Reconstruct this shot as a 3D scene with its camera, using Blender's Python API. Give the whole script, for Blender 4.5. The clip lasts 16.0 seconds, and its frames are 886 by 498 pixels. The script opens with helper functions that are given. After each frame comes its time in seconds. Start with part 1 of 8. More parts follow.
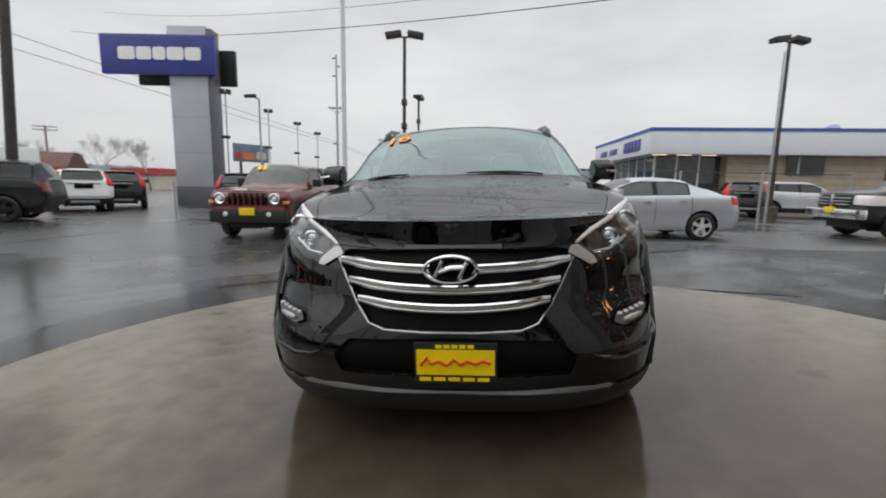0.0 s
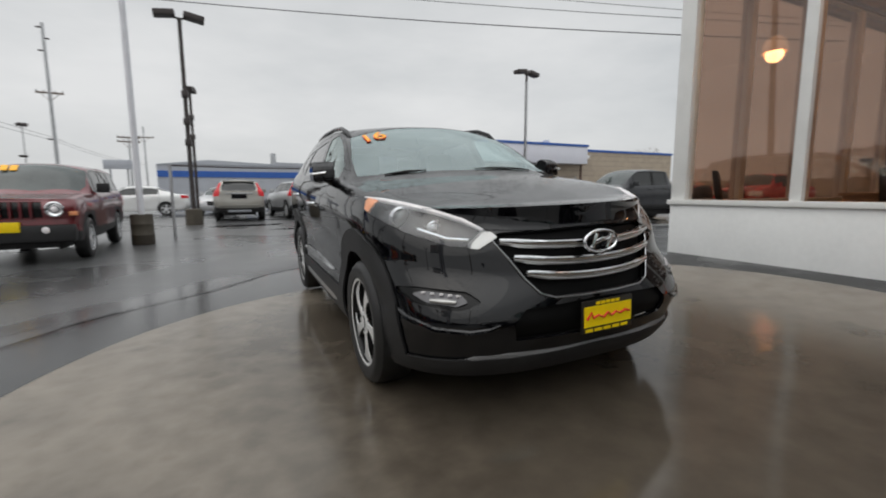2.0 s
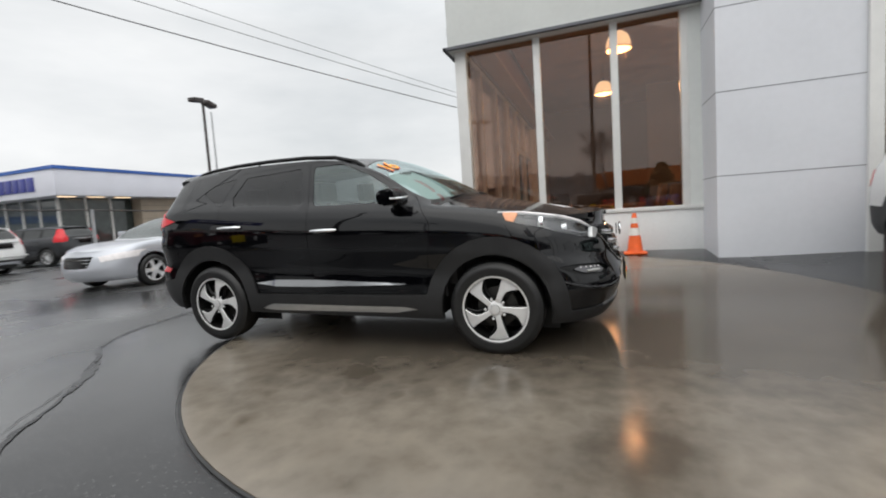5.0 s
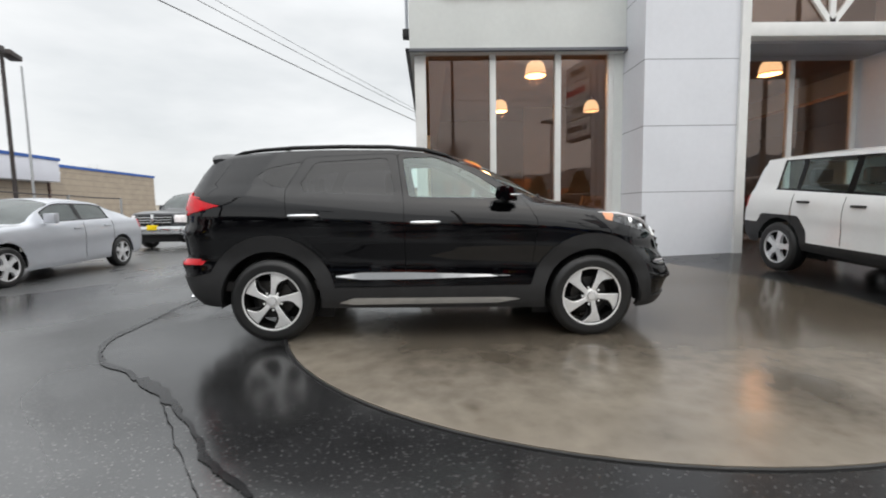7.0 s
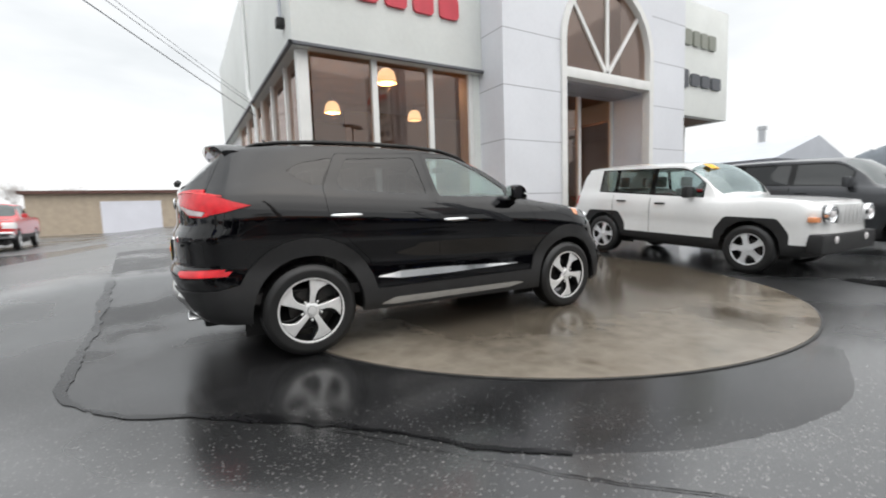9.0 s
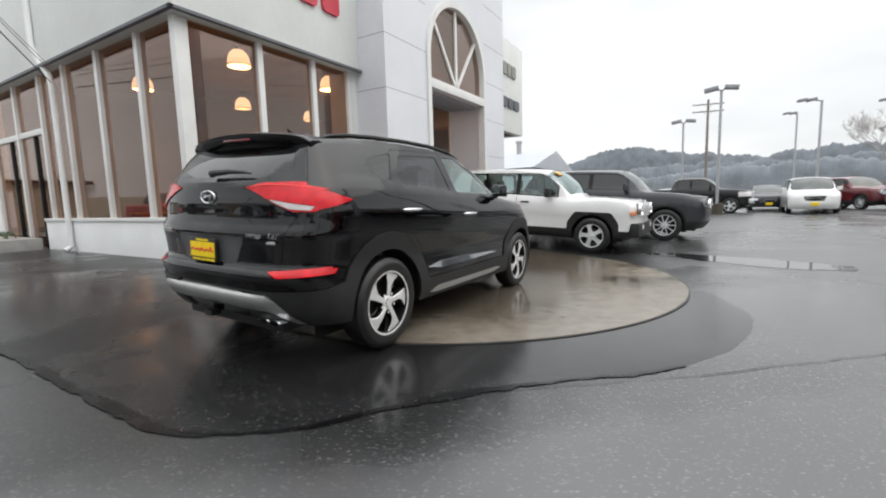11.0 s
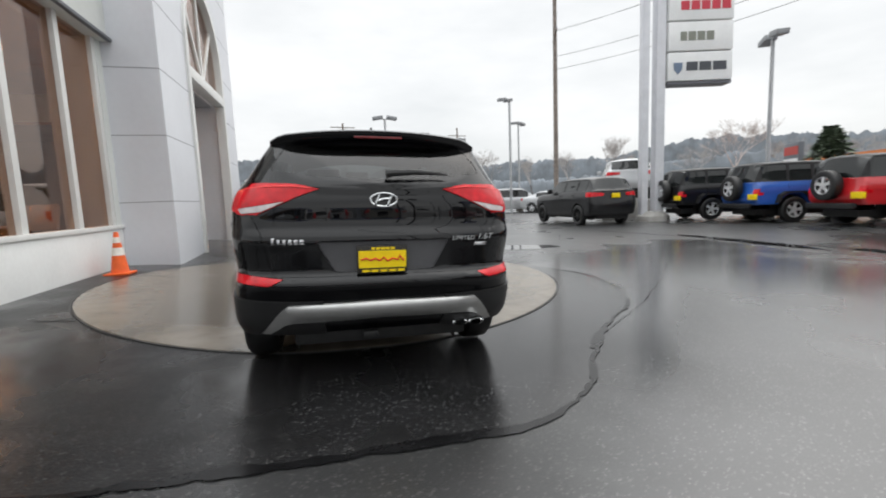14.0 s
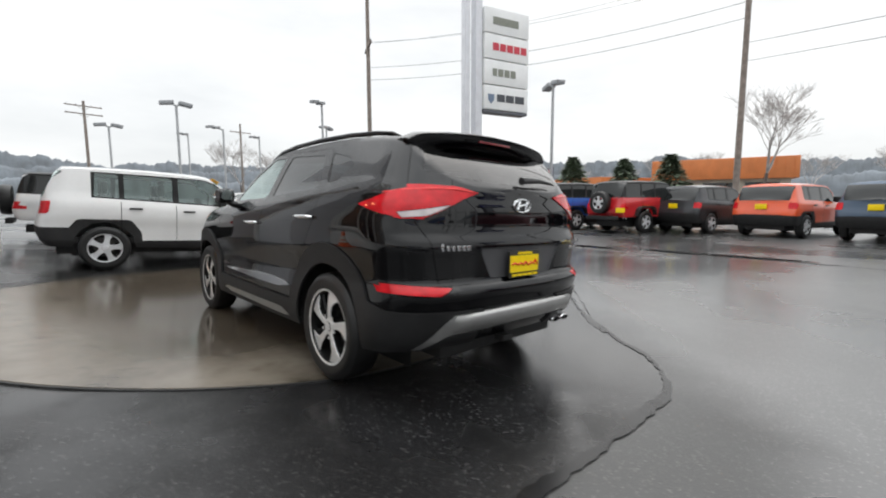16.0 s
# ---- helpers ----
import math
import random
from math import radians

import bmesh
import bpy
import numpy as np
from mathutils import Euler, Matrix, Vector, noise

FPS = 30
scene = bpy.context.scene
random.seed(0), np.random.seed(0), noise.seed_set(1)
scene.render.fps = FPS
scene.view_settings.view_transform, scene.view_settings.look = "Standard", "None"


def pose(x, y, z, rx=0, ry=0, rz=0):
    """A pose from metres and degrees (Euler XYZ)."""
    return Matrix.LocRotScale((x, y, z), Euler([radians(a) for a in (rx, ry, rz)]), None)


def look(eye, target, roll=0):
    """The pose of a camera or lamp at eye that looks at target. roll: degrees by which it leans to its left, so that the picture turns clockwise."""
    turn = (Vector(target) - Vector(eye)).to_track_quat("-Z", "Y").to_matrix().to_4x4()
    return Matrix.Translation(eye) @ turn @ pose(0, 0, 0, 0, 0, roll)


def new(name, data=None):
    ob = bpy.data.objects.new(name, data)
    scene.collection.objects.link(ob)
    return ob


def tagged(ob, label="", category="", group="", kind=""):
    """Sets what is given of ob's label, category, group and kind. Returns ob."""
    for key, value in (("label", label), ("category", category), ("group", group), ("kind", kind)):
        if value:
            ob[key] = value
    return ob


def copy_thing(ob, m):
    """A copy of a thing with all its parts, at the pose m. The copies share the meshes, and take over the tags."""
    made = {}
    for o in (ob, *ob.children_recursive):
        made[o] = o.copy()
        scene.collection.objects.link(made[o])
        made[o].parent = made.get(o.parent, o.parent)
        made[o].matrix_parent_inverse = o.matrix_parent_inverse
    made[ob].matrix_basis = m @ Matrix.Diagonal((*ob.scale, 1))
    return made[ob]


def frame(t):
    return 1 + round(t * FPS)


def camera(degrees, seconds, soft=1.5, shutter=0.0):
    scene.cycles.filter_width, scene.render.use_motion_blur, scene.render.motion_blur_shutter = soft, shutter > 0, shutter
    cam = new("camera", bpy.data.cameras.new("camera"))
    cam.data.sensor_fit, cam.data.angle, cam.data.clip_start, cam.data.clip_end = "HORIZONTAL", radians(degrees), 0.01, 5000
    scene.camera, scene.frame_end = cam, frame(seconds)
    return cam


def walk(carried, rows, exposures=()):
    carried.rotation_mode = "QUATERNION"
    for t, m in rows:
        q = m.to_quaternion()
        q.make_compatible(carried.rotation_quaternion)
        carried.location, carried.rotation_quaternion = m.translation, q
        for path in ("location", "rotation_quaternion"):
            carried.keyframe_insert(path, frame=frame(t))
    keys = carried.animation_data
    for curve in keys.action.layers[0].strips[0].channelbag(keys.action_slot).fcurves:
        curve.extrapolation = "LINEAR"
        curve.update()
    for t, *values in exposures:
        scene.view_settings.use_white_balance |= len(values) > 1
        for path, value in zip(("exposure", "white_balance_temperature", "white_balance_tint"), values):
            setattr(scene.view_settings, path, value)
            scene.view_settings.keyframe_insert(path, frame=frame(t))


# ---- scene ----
cam = camera(90.9, 16.0, 1.9, 0.4)
METRES, EYE, TILT, LEAN, TURN = 16.82, 1.16, -0.2, -0.4, 4.4
ROWS = [
    (0.0, 0.0, 0.0, 0.0, 0.07, -7.93, -0.5),
    (0.5, -0.0175, -0.0044, -0.0015, -5.96, -6.99, 1.52),
    (1.0, -0.04, -0.0022, -0.0031, -13.1, -6.2, -0.31),
    (1.5, -0.0666, 0.0047, -0.0033, -18.05, -6.43, 0.01),
    (2.0, -0.0941, 0.0112, -0.0039, -29.64, -7.39, 0.68),
    (2.5, -0.1198, 0.025, -0.0032, -34.37, -7.23, 1.33),
    (3.0, -0.1452, 0.0359, -0.003, -43.9, -5.38, 3.16),
    (3.5, -0.1689, 0.0541, -0.0036, -51.05, -5.98, 2.83),
    (4.0, -0.1937, 0.0725, -0.004, -58.09, -5.47, 3.32),
    (6.5, -0.2546, 0.2135, -0.0019, -93.41, -5.27, 2.1),
    (7.0, -0.2534, 0.2461, -0.0012, -96.15, -5.48, 1.18),
    (7.5, -0.2519, 0.2776, -0.0014, -103.9, -5.89, 0.53),
    (8.0, -0.2429, 0.3089, -0.0007, -109.37, -5.01, 0.64),
    (8.5, -0.2347, 0.3397, -0.0006, -116.85, -5.14, 1.2),
    (11.0, -0.1437, 0.4714, 0.0018, -153.61, -6.84, 1.35),
    (11.5, -0.1139, 0.4888, 0.0028, -158.63, -5.65, 0.4),
    (12.0, -0.0829, 0.5035, 0.0031, -169.27, -6.31, 0.76),
    (12.5, -0.0477, 0.511, 0.0034, -175.0, -6.42, -0.94),
    (13.0, -0.0138, 0.517, 0.0034, -185.33, -7.11, -0.74),
    (13.5, 0.0202, 0.513, 0.0035, -194.02, -6.41, 0.03),
    (14.0, 0.0557, 0.5101, 0.0037, -199.43, -6.63, 1.82),
    (14.5, 0.0872, 0.4996, 0.004, -205.38, -7.21, 1.36),
    (15.0, 0.116, 0.4875, 0.0038, -212.2, -6.35, 1.6),
    (15.5, 0.1422, 0.4683, 0.0033, -222.69, -7.66, -0.01),
    (16.0, 0.165, 0.4426, 0.0055, -227.44, -6.22, -0.25),
]
walk(cam, [(t, pose(0, 0, EYE, TILT, LEAN, TURN) @ pose(METRES * x, METRES * y, METRES * z, 90 + pitch, roll, yaw)) for t, x, y, z, yaw, pitch, roll in ROWS],
     [(0, 0.12), (1.5, 0.06), (2.5, 0.03), (3, 0.12), (4, 0.28), (6.5, 0.52), (7.5, 0.58), (8.5, 0.72), (11, 0.64), (12.5, 0.56), (13.5, 0.54), (14.5, 0.58), (16, 0.62)])

# ---------------------------------------------------------------- light
world = bpy.data.worlds.new("overcast_sky")
scene.world = world
world.use_nodes = True
wn, wl = world.node_tree.nodes, world.node_tree.links
wn.clear()
w_out = wn.new("ShaderNodeOutputWorld")
w_bg = wn.new("ShaderNodeBackground")
w_sky = wn.new("ShaderNodeTexSky")
w_sky.sky_type = "NISHITA"
w_sky.sun_disc = False
w_sky.sun_elevation = radians(53)
w_sky.sun_rotation = radians(246)
w_sky.dust_density = 4.0
w_tc = wn.new("ShaderNodeTexCoord")
w_map = wn.new("ShaderNodeMapping")
w_map.inputs["Scale"].default_value = (1.0, 1.0, 3.2)
w_noise = wn.new("ShaderNodeTexNoise")
w_noise.inputs["Scale"].default_value = 1.7
w_noise.inputs["Detail"].default_value = 6.0
w_noise.inputs["Roughness"].default_value = 0.55
w_ramp = wn.new("ShaderNodeValToRGB")
w_ramp.color_ramp.elements[0].position = 0.30
w_ramp.color_ramp.elements[0].color = (5.5, 5.7, 5.8, 1)
w_ramp.color_ramp.elements[1].position = 0.70
w_ramp.color_ramp.elements[1].color = (7.7, 7.75, 7.75, 1)
w_mix = wn.new("ShaderNodeMixRGB")
w_mix.inputs[0].default_value = 0.93
wl.new(w_tc.outputs["Generated"], w_map.inputs["Vector"])
wl.new(w_map.outputs[0], w_noise.inputs["Vector"])
wl.new(w_noise.outputs["Fac"], w_ramp.inputs[0])
wl.new(w_sky.outputs[0], w_mix.inputs[1])
wl.new(w_ramp.outputs[0], w_mix.inputs[2])
# an overcast sky is between two and three times as bright overhead as at the horizon
w_sep, w_high, w_mul = wn.new("ShaderNodeSeparateXYZ"), wn.new("ShaderNodeMapRange"), wn.new("ShaderNodeMixRGB")
w_high.inputs["From Min"].default_value, w_high.inputs["From Max"].default_value = 0.38, 1.0
w_high.inputs["To Min"].default_value, w_high.inputs["To Max"].default_value = 1.0, 2.7
w_mul.blend_type = "MULTIPLY"
w_mul.inputs[0].default_value = 1.0
wl.new(w_tc.outputs["Generated"], w_sep.inputs[0])
wl.new(w_sep.outputs["Z"], w_high.inputs["Value"])
wl.new(w_mix.outputs[0], w_mul.inputs[1])
wl.new(w_high.outputs[0], w_mul.inputs[2])
wl.new(w_mul.outputs[0], w_bg.inputs["Color"])
w_bg.inputs["Strength"].default_value = 0.1
wl.new(w_bg.outputs[0], w_out.inputs["Surface"])

sun = new("sun", bpy.data.lights.new("sun", "SUN"))
sun.data.energy = 0.5
sun.data.angle = radians(75)
sun.data.color = (1.0, 0.97, 0.93)
sun.matrix_world = look((-16, -8, 24), (0, 0, 0))

# ---------------------------------------------------------------- materials
def material(name, color, rough=0.5, metal=0.0, coat=0.0, vary=0.0, scale=6.0, bump=0.0, bump_scale=60.0,
             rough_vary=0.0, emit=0.0, spec=0.5, second=None, alpha_tint=None):
    """Principled material with two scales of noise in colour and roughness, and a fine bump."""
    m = bpy.data.materials.new(name)
    m.use_nodes = True
    n, l = m.node_tree.nodes, m.node_tree.links
    p = n["Principled BSDF"]
    p.inputs["Base Color"].default_value = (*color, 1)
    p.inputs["Roughness"].default_value = rough
    p.inputs["Metallic"].default_value = metal
    p.inputs["Specular IOR Level"].default_value = spec
    p.inputs["Coat Weight"].default_value = coat
    p.inputs["Coat Roughness"].default_value = 0.03
    if emit:
        p.inputs["Emission Color"].default_value = (*color, 1)
        p.inputs["Emission Strength"].default_value = emit
    tc = n.new("ShaderNodeTexCoord")
    if vary:
        big, fine = n.new("ShaderNodeTexNoise"), n.new("ShaderNodeTexNoise")
        big.inputs["Scale"].default_value = scale
        big.inputs["Detail"].default_value = 5
        fine.inputs["Scale"].default_value = scale * 14
        fine.inputs["Detail"].default_value = 3
        add = n.new("ShaderNodeMath")
        add.operation = "MULTIPLY_ADD"
        add.inputs[1].default_value = 0.35
        l.new(tc.outputs["Object"], big.inputs["Vector"])
        l.new(tc.outputs["Object"], fine.inputs["Vector"])
        l.new(fine.outputs["Fac"], add.inputs[0])
        l.new(big.outputs["Fac"], add.inputs[2])
        ramp = n.new("ShaderNodeValToRGB")
        other = second or color
        ramp.color_ramp.elements[0].position = 0.42
        ramp.color_ramp.elements[0].color = (*[c * (1 - vary) for c in other], 1)
        ramp.color_ramp.elements[1].position = 0.92
        ramp.color_ramp.elements[1].color = (*[min(1, c * (1 + vary)) for c in color], 1)
        l.new(add.outputs[0], ramp.inputs[0])
        l.new(ramp.outputs[0], p.inputs["Base Color"])
        if rough_vary:
            mr = n.new("ShaderNodeMapRange")
            mr.inputs["From Min"].default_value = 0.45
            mr.inputs["From Max"].default_value = 0.85
            mr.inputs["To Min"].default_value = max(0.01, rough - rough_vary)
            mr.inputs["To Max"].default_value = min(1, rough + rough_vary)
            l.new(add.outputs[0], mr.inputs["Value"])
            l.new(mr.outputs[0], p.inputs["Roughness"])
    if bump:
        bn, b = n.new("ShaderNodeTexNoise"), n.new("ShaderNodeBump")
        bn.inputs["Scale"].default_value = bump_scale
        bn.inputs["Detail"].default_value = 4
        b.inputs["Strength"].default_value = bump
        b.inputs["Distance"].default_value = 0.01
        l.new(tc.outputs["Object"], bn.inputs["Vector"])
        l.new(bn.outputs["Fac"], b.inputs["Height"])
        l.new(b.outputs[0], p.inputs["Normal"])
    return m


def glass_material(name, tint, gloss_tint=(1, 1, 1), ior=1.5, boost=1.0, rough=0.0, steep=4.0):
    """Thin pane: what is behind shows through the tint, the sky reflects by Fresnel."""
    m = bpy.data.materials.new(name)
    m.use_nodes = True
    n, l = m.node_tree.nodes, m.node_tree.links
    n.clear()
    out = n.new("ShaderNodeOutputMaterial")
    mix, tr, gl, lw = n.new("ShaderNodeMixShader"), n.new("ShaderNodeBsdfTransparent"), n.new("ShaderNodeBsdfGlossy"), n.new("ShaderNodeLayerWeight")
    lw.inputs["Blend"].default_value = 0.5
    f0 = ((ior - 1) / (ior + 1)) ** 2 * 1.9
    tr.inputs["Color"].default_value = (*tint, 1)
    gl.inputs["Color"].default_value = (*gloss_tint, 1)
    gl.inputs["Roughness"].default_value = rough
    power, curve = n.new("ShaderNodeMath"), n.new("ShaderNodeMath")
    power.operation, curve.operation = "POWER", "MULTIPLY_ADD"
    power.inputs[1].default_value = steep
    curve.inputs[1].default_value, curve.inputs[2].default_value = 1 - f0, f0
    l.new(lw.outputs["Facing"], power.inputs[0])
    l.new(power.outputs[0], curve.inputs[0])
    mul = n.new("ShaderNodeMath")
    mul.operation = "MULTIPLY"
    mul.use_clamp = True
    mul.inputs[1].default_value = boost
    l.new(curve.outputs[0], mul.inputs[0])
    l.new(mul.outputs[0], mix.inputs[0])
    l.new(tr.outputs[0], mix.inputs[1])
    l.new(gl.outputs[0], mix.inputs[2])
    l.new(mix.outputs[0], out.inputs["Surface"])
    return m


def wet_paint(name, color, drops=0.9):
    """Car paint under clear coat with small rain beads."""
    m = material(name, color, rough=0.03, coat=0.0, spec=0.50)
    n, l = m.node_tree.nodes, m.node_tree.links
    p = n["Principled BSDF"]
    tc, vor, ramp, b, geo, sep = (n.new("ShaderNodeTexCoord"), n.new("ShaderNodeTexVoronoi"), n.new("ShaderNodeMapRange"), n.new("ShaderNodeBump"),
                                  n.new("ShaderNodeNewGeometry"), n.new("ShaderNodeSeparateXYZ"))
    vor.inputs["Scale"].default_value = 85
    vor.inputs["Randomness"].default_value = 1.0
    ramp.inputs["From Min"].default_value = 0.12
    ramp.inputs["From Max"].default_value = 0.36
    ramp.inputs["To Min"].default_value = 1.0
    ramp.inputs["To Max"].default_value = 0.0
    l.new(tc.outputs["Object"], vor.inputs["Vector"])
    l.new(vor.outputs["Distance"], ramp.inputs["Value"])
    l.new(geo.outputs["Normal"], sep.inputs[0])
    up = n.new("ShaderNodeMapRange")
    up.inputs["From Min"].default_value = 0.25
    up.inputs["From Max"].default_value = 0.9
    l.new(sep.outputs["Z"], up.inputs["Value"])
    noise = n.new("ShaderNodeTexNoise")
    noise.inputs["Scale"].default_value = 5
    l.new(tc.outputs["Object"], noise.inputs["Vector"])
    nr = n.new("ShaderNodeMapRange")
    nr.inputs["From Min"].default_value = 0.38
    nr.inputs["From Max"].default_value = 0.62
    l.new(noise.outputs["Fac"], nr.inputs["Value"])
    mul, mul2 = n.new("ShaderNodeMath"), n.new("ShaderNodeMath")
    mul.operation = mul2.operation = "MULTIPLY"
    l.new(ramp.outputs[0], mul.inputs[0])
    l.new(up.outputs[0], mul.inputs[1])
    l.new(mul.outputs[0], mul2.inputs[0])
    l.new(nr.outputs[0], mul2.inputs[1])
    b.inputs["Strength"].default_value = drops
    b.inputs["Distance"].default_value = 0.004
    l.new(mul2.outputs[0], b.inputs["Height"])
    l.new(b.outputs[0], p.inputs["Normal"])
    l.new(b.outputs[0], p.inputs["Coat Normal"])
    return m


def wet_ground(name, dry, damp, scale, rough_lo, rough_hi, grain, grain_scale, speckle=0.0, puddle=(0.52, 0.66), bump_d=0.006, film=0.9, band=None, film_dry=None, ior=1.36, mottle=(0.55, 1.35), coarse=None):
    """Ground with damp patches: colour and gloss both follow the large noise; stones show as fine speckle."""
    m = bpy.data.materials.new(name)
    m.use_nodes = True
    n, l = m.node_tree.nodes, m.node_tree.links
    p = n["Principled BSDF"]
    p.inputs["IOR"].default_value = ior
    p.inputs["Specular IOR Level"].default_value = film
    tc = n.new("ShaderNodeTexCoord")
    big, mid, fine = n.new("ShaderNodeTexNoise"), n.new("ShaderNodeTexNoise"), n.new("ShaderNodeTexNoise")
    for node, s, d in ((big, scale, 5), (mid, scale * 5, 5), (fine, grain_scale, 3)):
        node.inputs["Scale"].default_value = s
        node.inputs["Detail"].default_value = d
        l.new(tc.outputs["Object"], node.inputs["Vector"])
    wet = n.new("ShaderNodeMapRange")
    wet.interpolation_type = "SMOOTHSTEP"
    wet.inputs["From Min"].default_value, wet.inputs["From Max"].default_value = puddle
    add = n.new("ShaderNodeMath")
    add.operation = "MULTIPLY_ADD"
    add.inputs[1].default_value = 0.35
    l.new(mid.outputs["Fac"], add.inputs[0])
    l.new(big.outputs["Fac"], add.inputs[2])
    sub = n.new("ShaderNodeMath")
    sub.operation = "SUBTRACT"
    sub.inputs[1].default_value = 0.175
    l.new(add.outputs[0], sub.inputs[0])
    l.new(sub.outputs[0], wet.inputs["Value"])
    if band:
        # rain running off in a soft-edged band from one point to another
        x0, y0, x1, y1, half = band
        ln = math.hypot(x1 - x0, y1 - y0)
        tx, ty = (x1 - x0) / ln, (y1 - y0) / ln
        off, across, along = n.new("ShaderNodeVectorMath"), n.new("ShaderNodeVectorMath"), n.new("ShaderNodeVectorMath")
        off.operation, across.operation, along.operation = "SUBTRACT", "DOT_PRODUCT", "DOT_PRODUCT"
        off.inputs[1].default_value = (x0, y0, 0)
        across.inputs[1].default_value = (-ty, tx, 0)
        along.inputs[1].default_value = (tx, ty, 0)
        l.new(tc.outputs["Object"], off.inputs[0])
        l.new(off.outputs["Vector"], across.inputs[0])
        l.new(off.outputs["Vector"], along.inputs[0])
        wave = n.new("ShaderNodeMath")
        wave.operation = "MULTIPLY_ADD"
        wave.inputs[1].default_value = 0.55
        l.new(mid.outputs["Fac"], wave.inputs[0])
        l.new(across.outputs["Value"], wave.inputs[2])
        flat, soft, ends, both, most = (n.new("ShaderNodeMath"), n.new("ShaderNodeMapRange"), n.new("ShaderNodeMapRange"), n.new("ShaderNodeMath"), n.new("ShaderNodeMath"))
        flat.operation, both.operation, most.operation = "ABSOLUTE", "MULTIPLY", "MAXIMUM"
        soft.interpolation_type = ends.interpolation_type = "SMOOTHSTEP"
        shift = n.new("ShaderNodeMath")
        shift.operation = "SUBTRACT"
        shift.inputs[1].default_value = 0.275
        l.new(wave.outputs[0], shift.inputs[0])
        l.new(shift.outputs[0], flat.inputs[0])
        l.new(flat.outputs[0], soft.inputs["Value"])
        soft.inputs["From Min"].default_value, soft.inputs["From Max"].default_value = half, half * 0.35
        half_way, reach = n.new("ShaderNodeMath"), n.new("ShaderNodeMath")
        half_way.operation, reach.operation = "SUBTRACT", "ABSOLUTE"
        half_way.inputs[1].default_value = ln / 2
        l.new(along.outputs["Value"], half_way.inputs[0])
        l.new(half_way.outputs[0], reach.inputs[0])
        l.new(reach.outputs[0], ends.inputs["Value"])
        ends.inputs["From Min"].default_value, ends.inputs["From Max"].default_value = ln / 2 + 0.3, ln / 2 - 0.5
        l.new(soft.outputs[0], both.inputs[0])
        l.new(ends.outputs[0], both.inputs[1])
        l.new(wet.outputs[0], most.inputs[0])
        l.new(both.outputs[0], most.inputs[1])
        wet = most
    col = n.new("ShaderNodeMixRGB")
    col.inputs[1].default_value, col.inputs[2].default_value = (*dry, 1), (*damp, 1)
    l.new(wet.outputs[0], col.inputs[0])
    var = n.new("ShaderNodeMixRGB")
    var.blend_type = "MULTIPLY"
    var.inputs[0].default_value = 0.75
    vr = n.new("ShaderNodeMapRange")
    vr.inputs["From Min"].default_value, vr.inputs["From Max"].default_value = 0.3, 0.7
    vr.inputs["To Min"].default_value, vr.inputs["To Max"].default_value = mottle
    l.new(mid.outputs["Fac"], vr.inputs["Value"])
    l.new(col.outputs[0], var.inputs[1])
    l.new(vr.outputs[0], var.inputs[2])
    last = var
    if speckle:
        vor = n.new("ShaderNodeTexVoronoi")
        vor.inputs["Scale"].default_value = 105
        l.new(tc.outputs["Object"], vor.inputs["Vector"])
        sp = n.new("ShaderNodeSeparateXYZ")
        l.new(vor.outputs["Color"], sp.inputs[0])
        sr = n.new("ShaderNodeMapRange")
        sr.inputs["From Min"].default_value, sr.inputs["From Max"].default_value = 0.90, 0.99
        sr.inputs["To Max"].default_value = speckle
        l.new(sp.outputs["X"], sr.inputs["Value"])
        lift = n.new("ShaderNodeMixRGB")
        lift.inputs[2].default_value = (0.32, 0.31, 0.30, 1)
        l.new(sr.outputs[0], lift.inputs[0])
        l.new(var.outputs[0], lift.inputs[1])
        last = lift
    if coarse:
        # a soft-edged oval of coarse stone with darker colour and less gloss
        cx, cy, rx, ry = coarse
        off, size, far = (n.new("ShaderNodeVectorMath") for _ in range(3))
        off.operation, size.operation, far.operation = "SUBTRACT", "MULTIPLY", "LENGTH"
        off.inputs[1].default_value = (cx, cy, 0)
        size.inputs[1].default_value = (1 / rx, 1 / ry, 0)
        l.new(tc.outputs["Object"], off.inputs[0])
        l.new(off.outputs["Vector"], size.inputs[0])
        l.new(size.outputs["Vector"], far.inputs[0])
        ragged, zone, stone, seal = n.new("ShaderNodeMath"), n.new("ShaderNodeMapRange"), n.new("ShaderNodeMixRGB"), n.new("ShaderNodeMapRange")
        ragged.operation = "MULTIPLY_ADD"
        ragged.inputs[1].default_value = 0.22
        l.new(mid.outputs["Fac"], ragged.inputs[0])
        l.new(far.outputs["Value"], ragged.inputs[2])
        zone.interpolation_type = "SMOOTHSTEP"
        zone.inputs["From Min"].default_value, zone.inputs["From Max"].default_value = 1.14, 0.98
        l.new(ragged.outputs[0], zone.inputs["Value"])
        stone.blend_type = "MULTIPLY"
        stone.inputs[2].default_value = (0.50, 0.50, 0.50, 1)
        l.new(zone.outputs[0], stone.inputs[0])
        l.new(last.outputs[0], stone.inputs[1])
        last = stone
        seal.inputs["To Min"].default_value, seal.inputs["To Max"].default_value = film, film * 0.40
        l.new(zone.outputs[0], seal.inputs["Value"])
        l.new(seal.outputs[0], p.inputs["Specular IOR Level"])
    l.new(last.outputs[0], p.inputs["Base Color"])
    rr = n.new("ShaderNodeMapRange")
    rr.inputs["To Min"].default_value, rr.inputs["To Max"].default_value = rough_hi, rough_lo
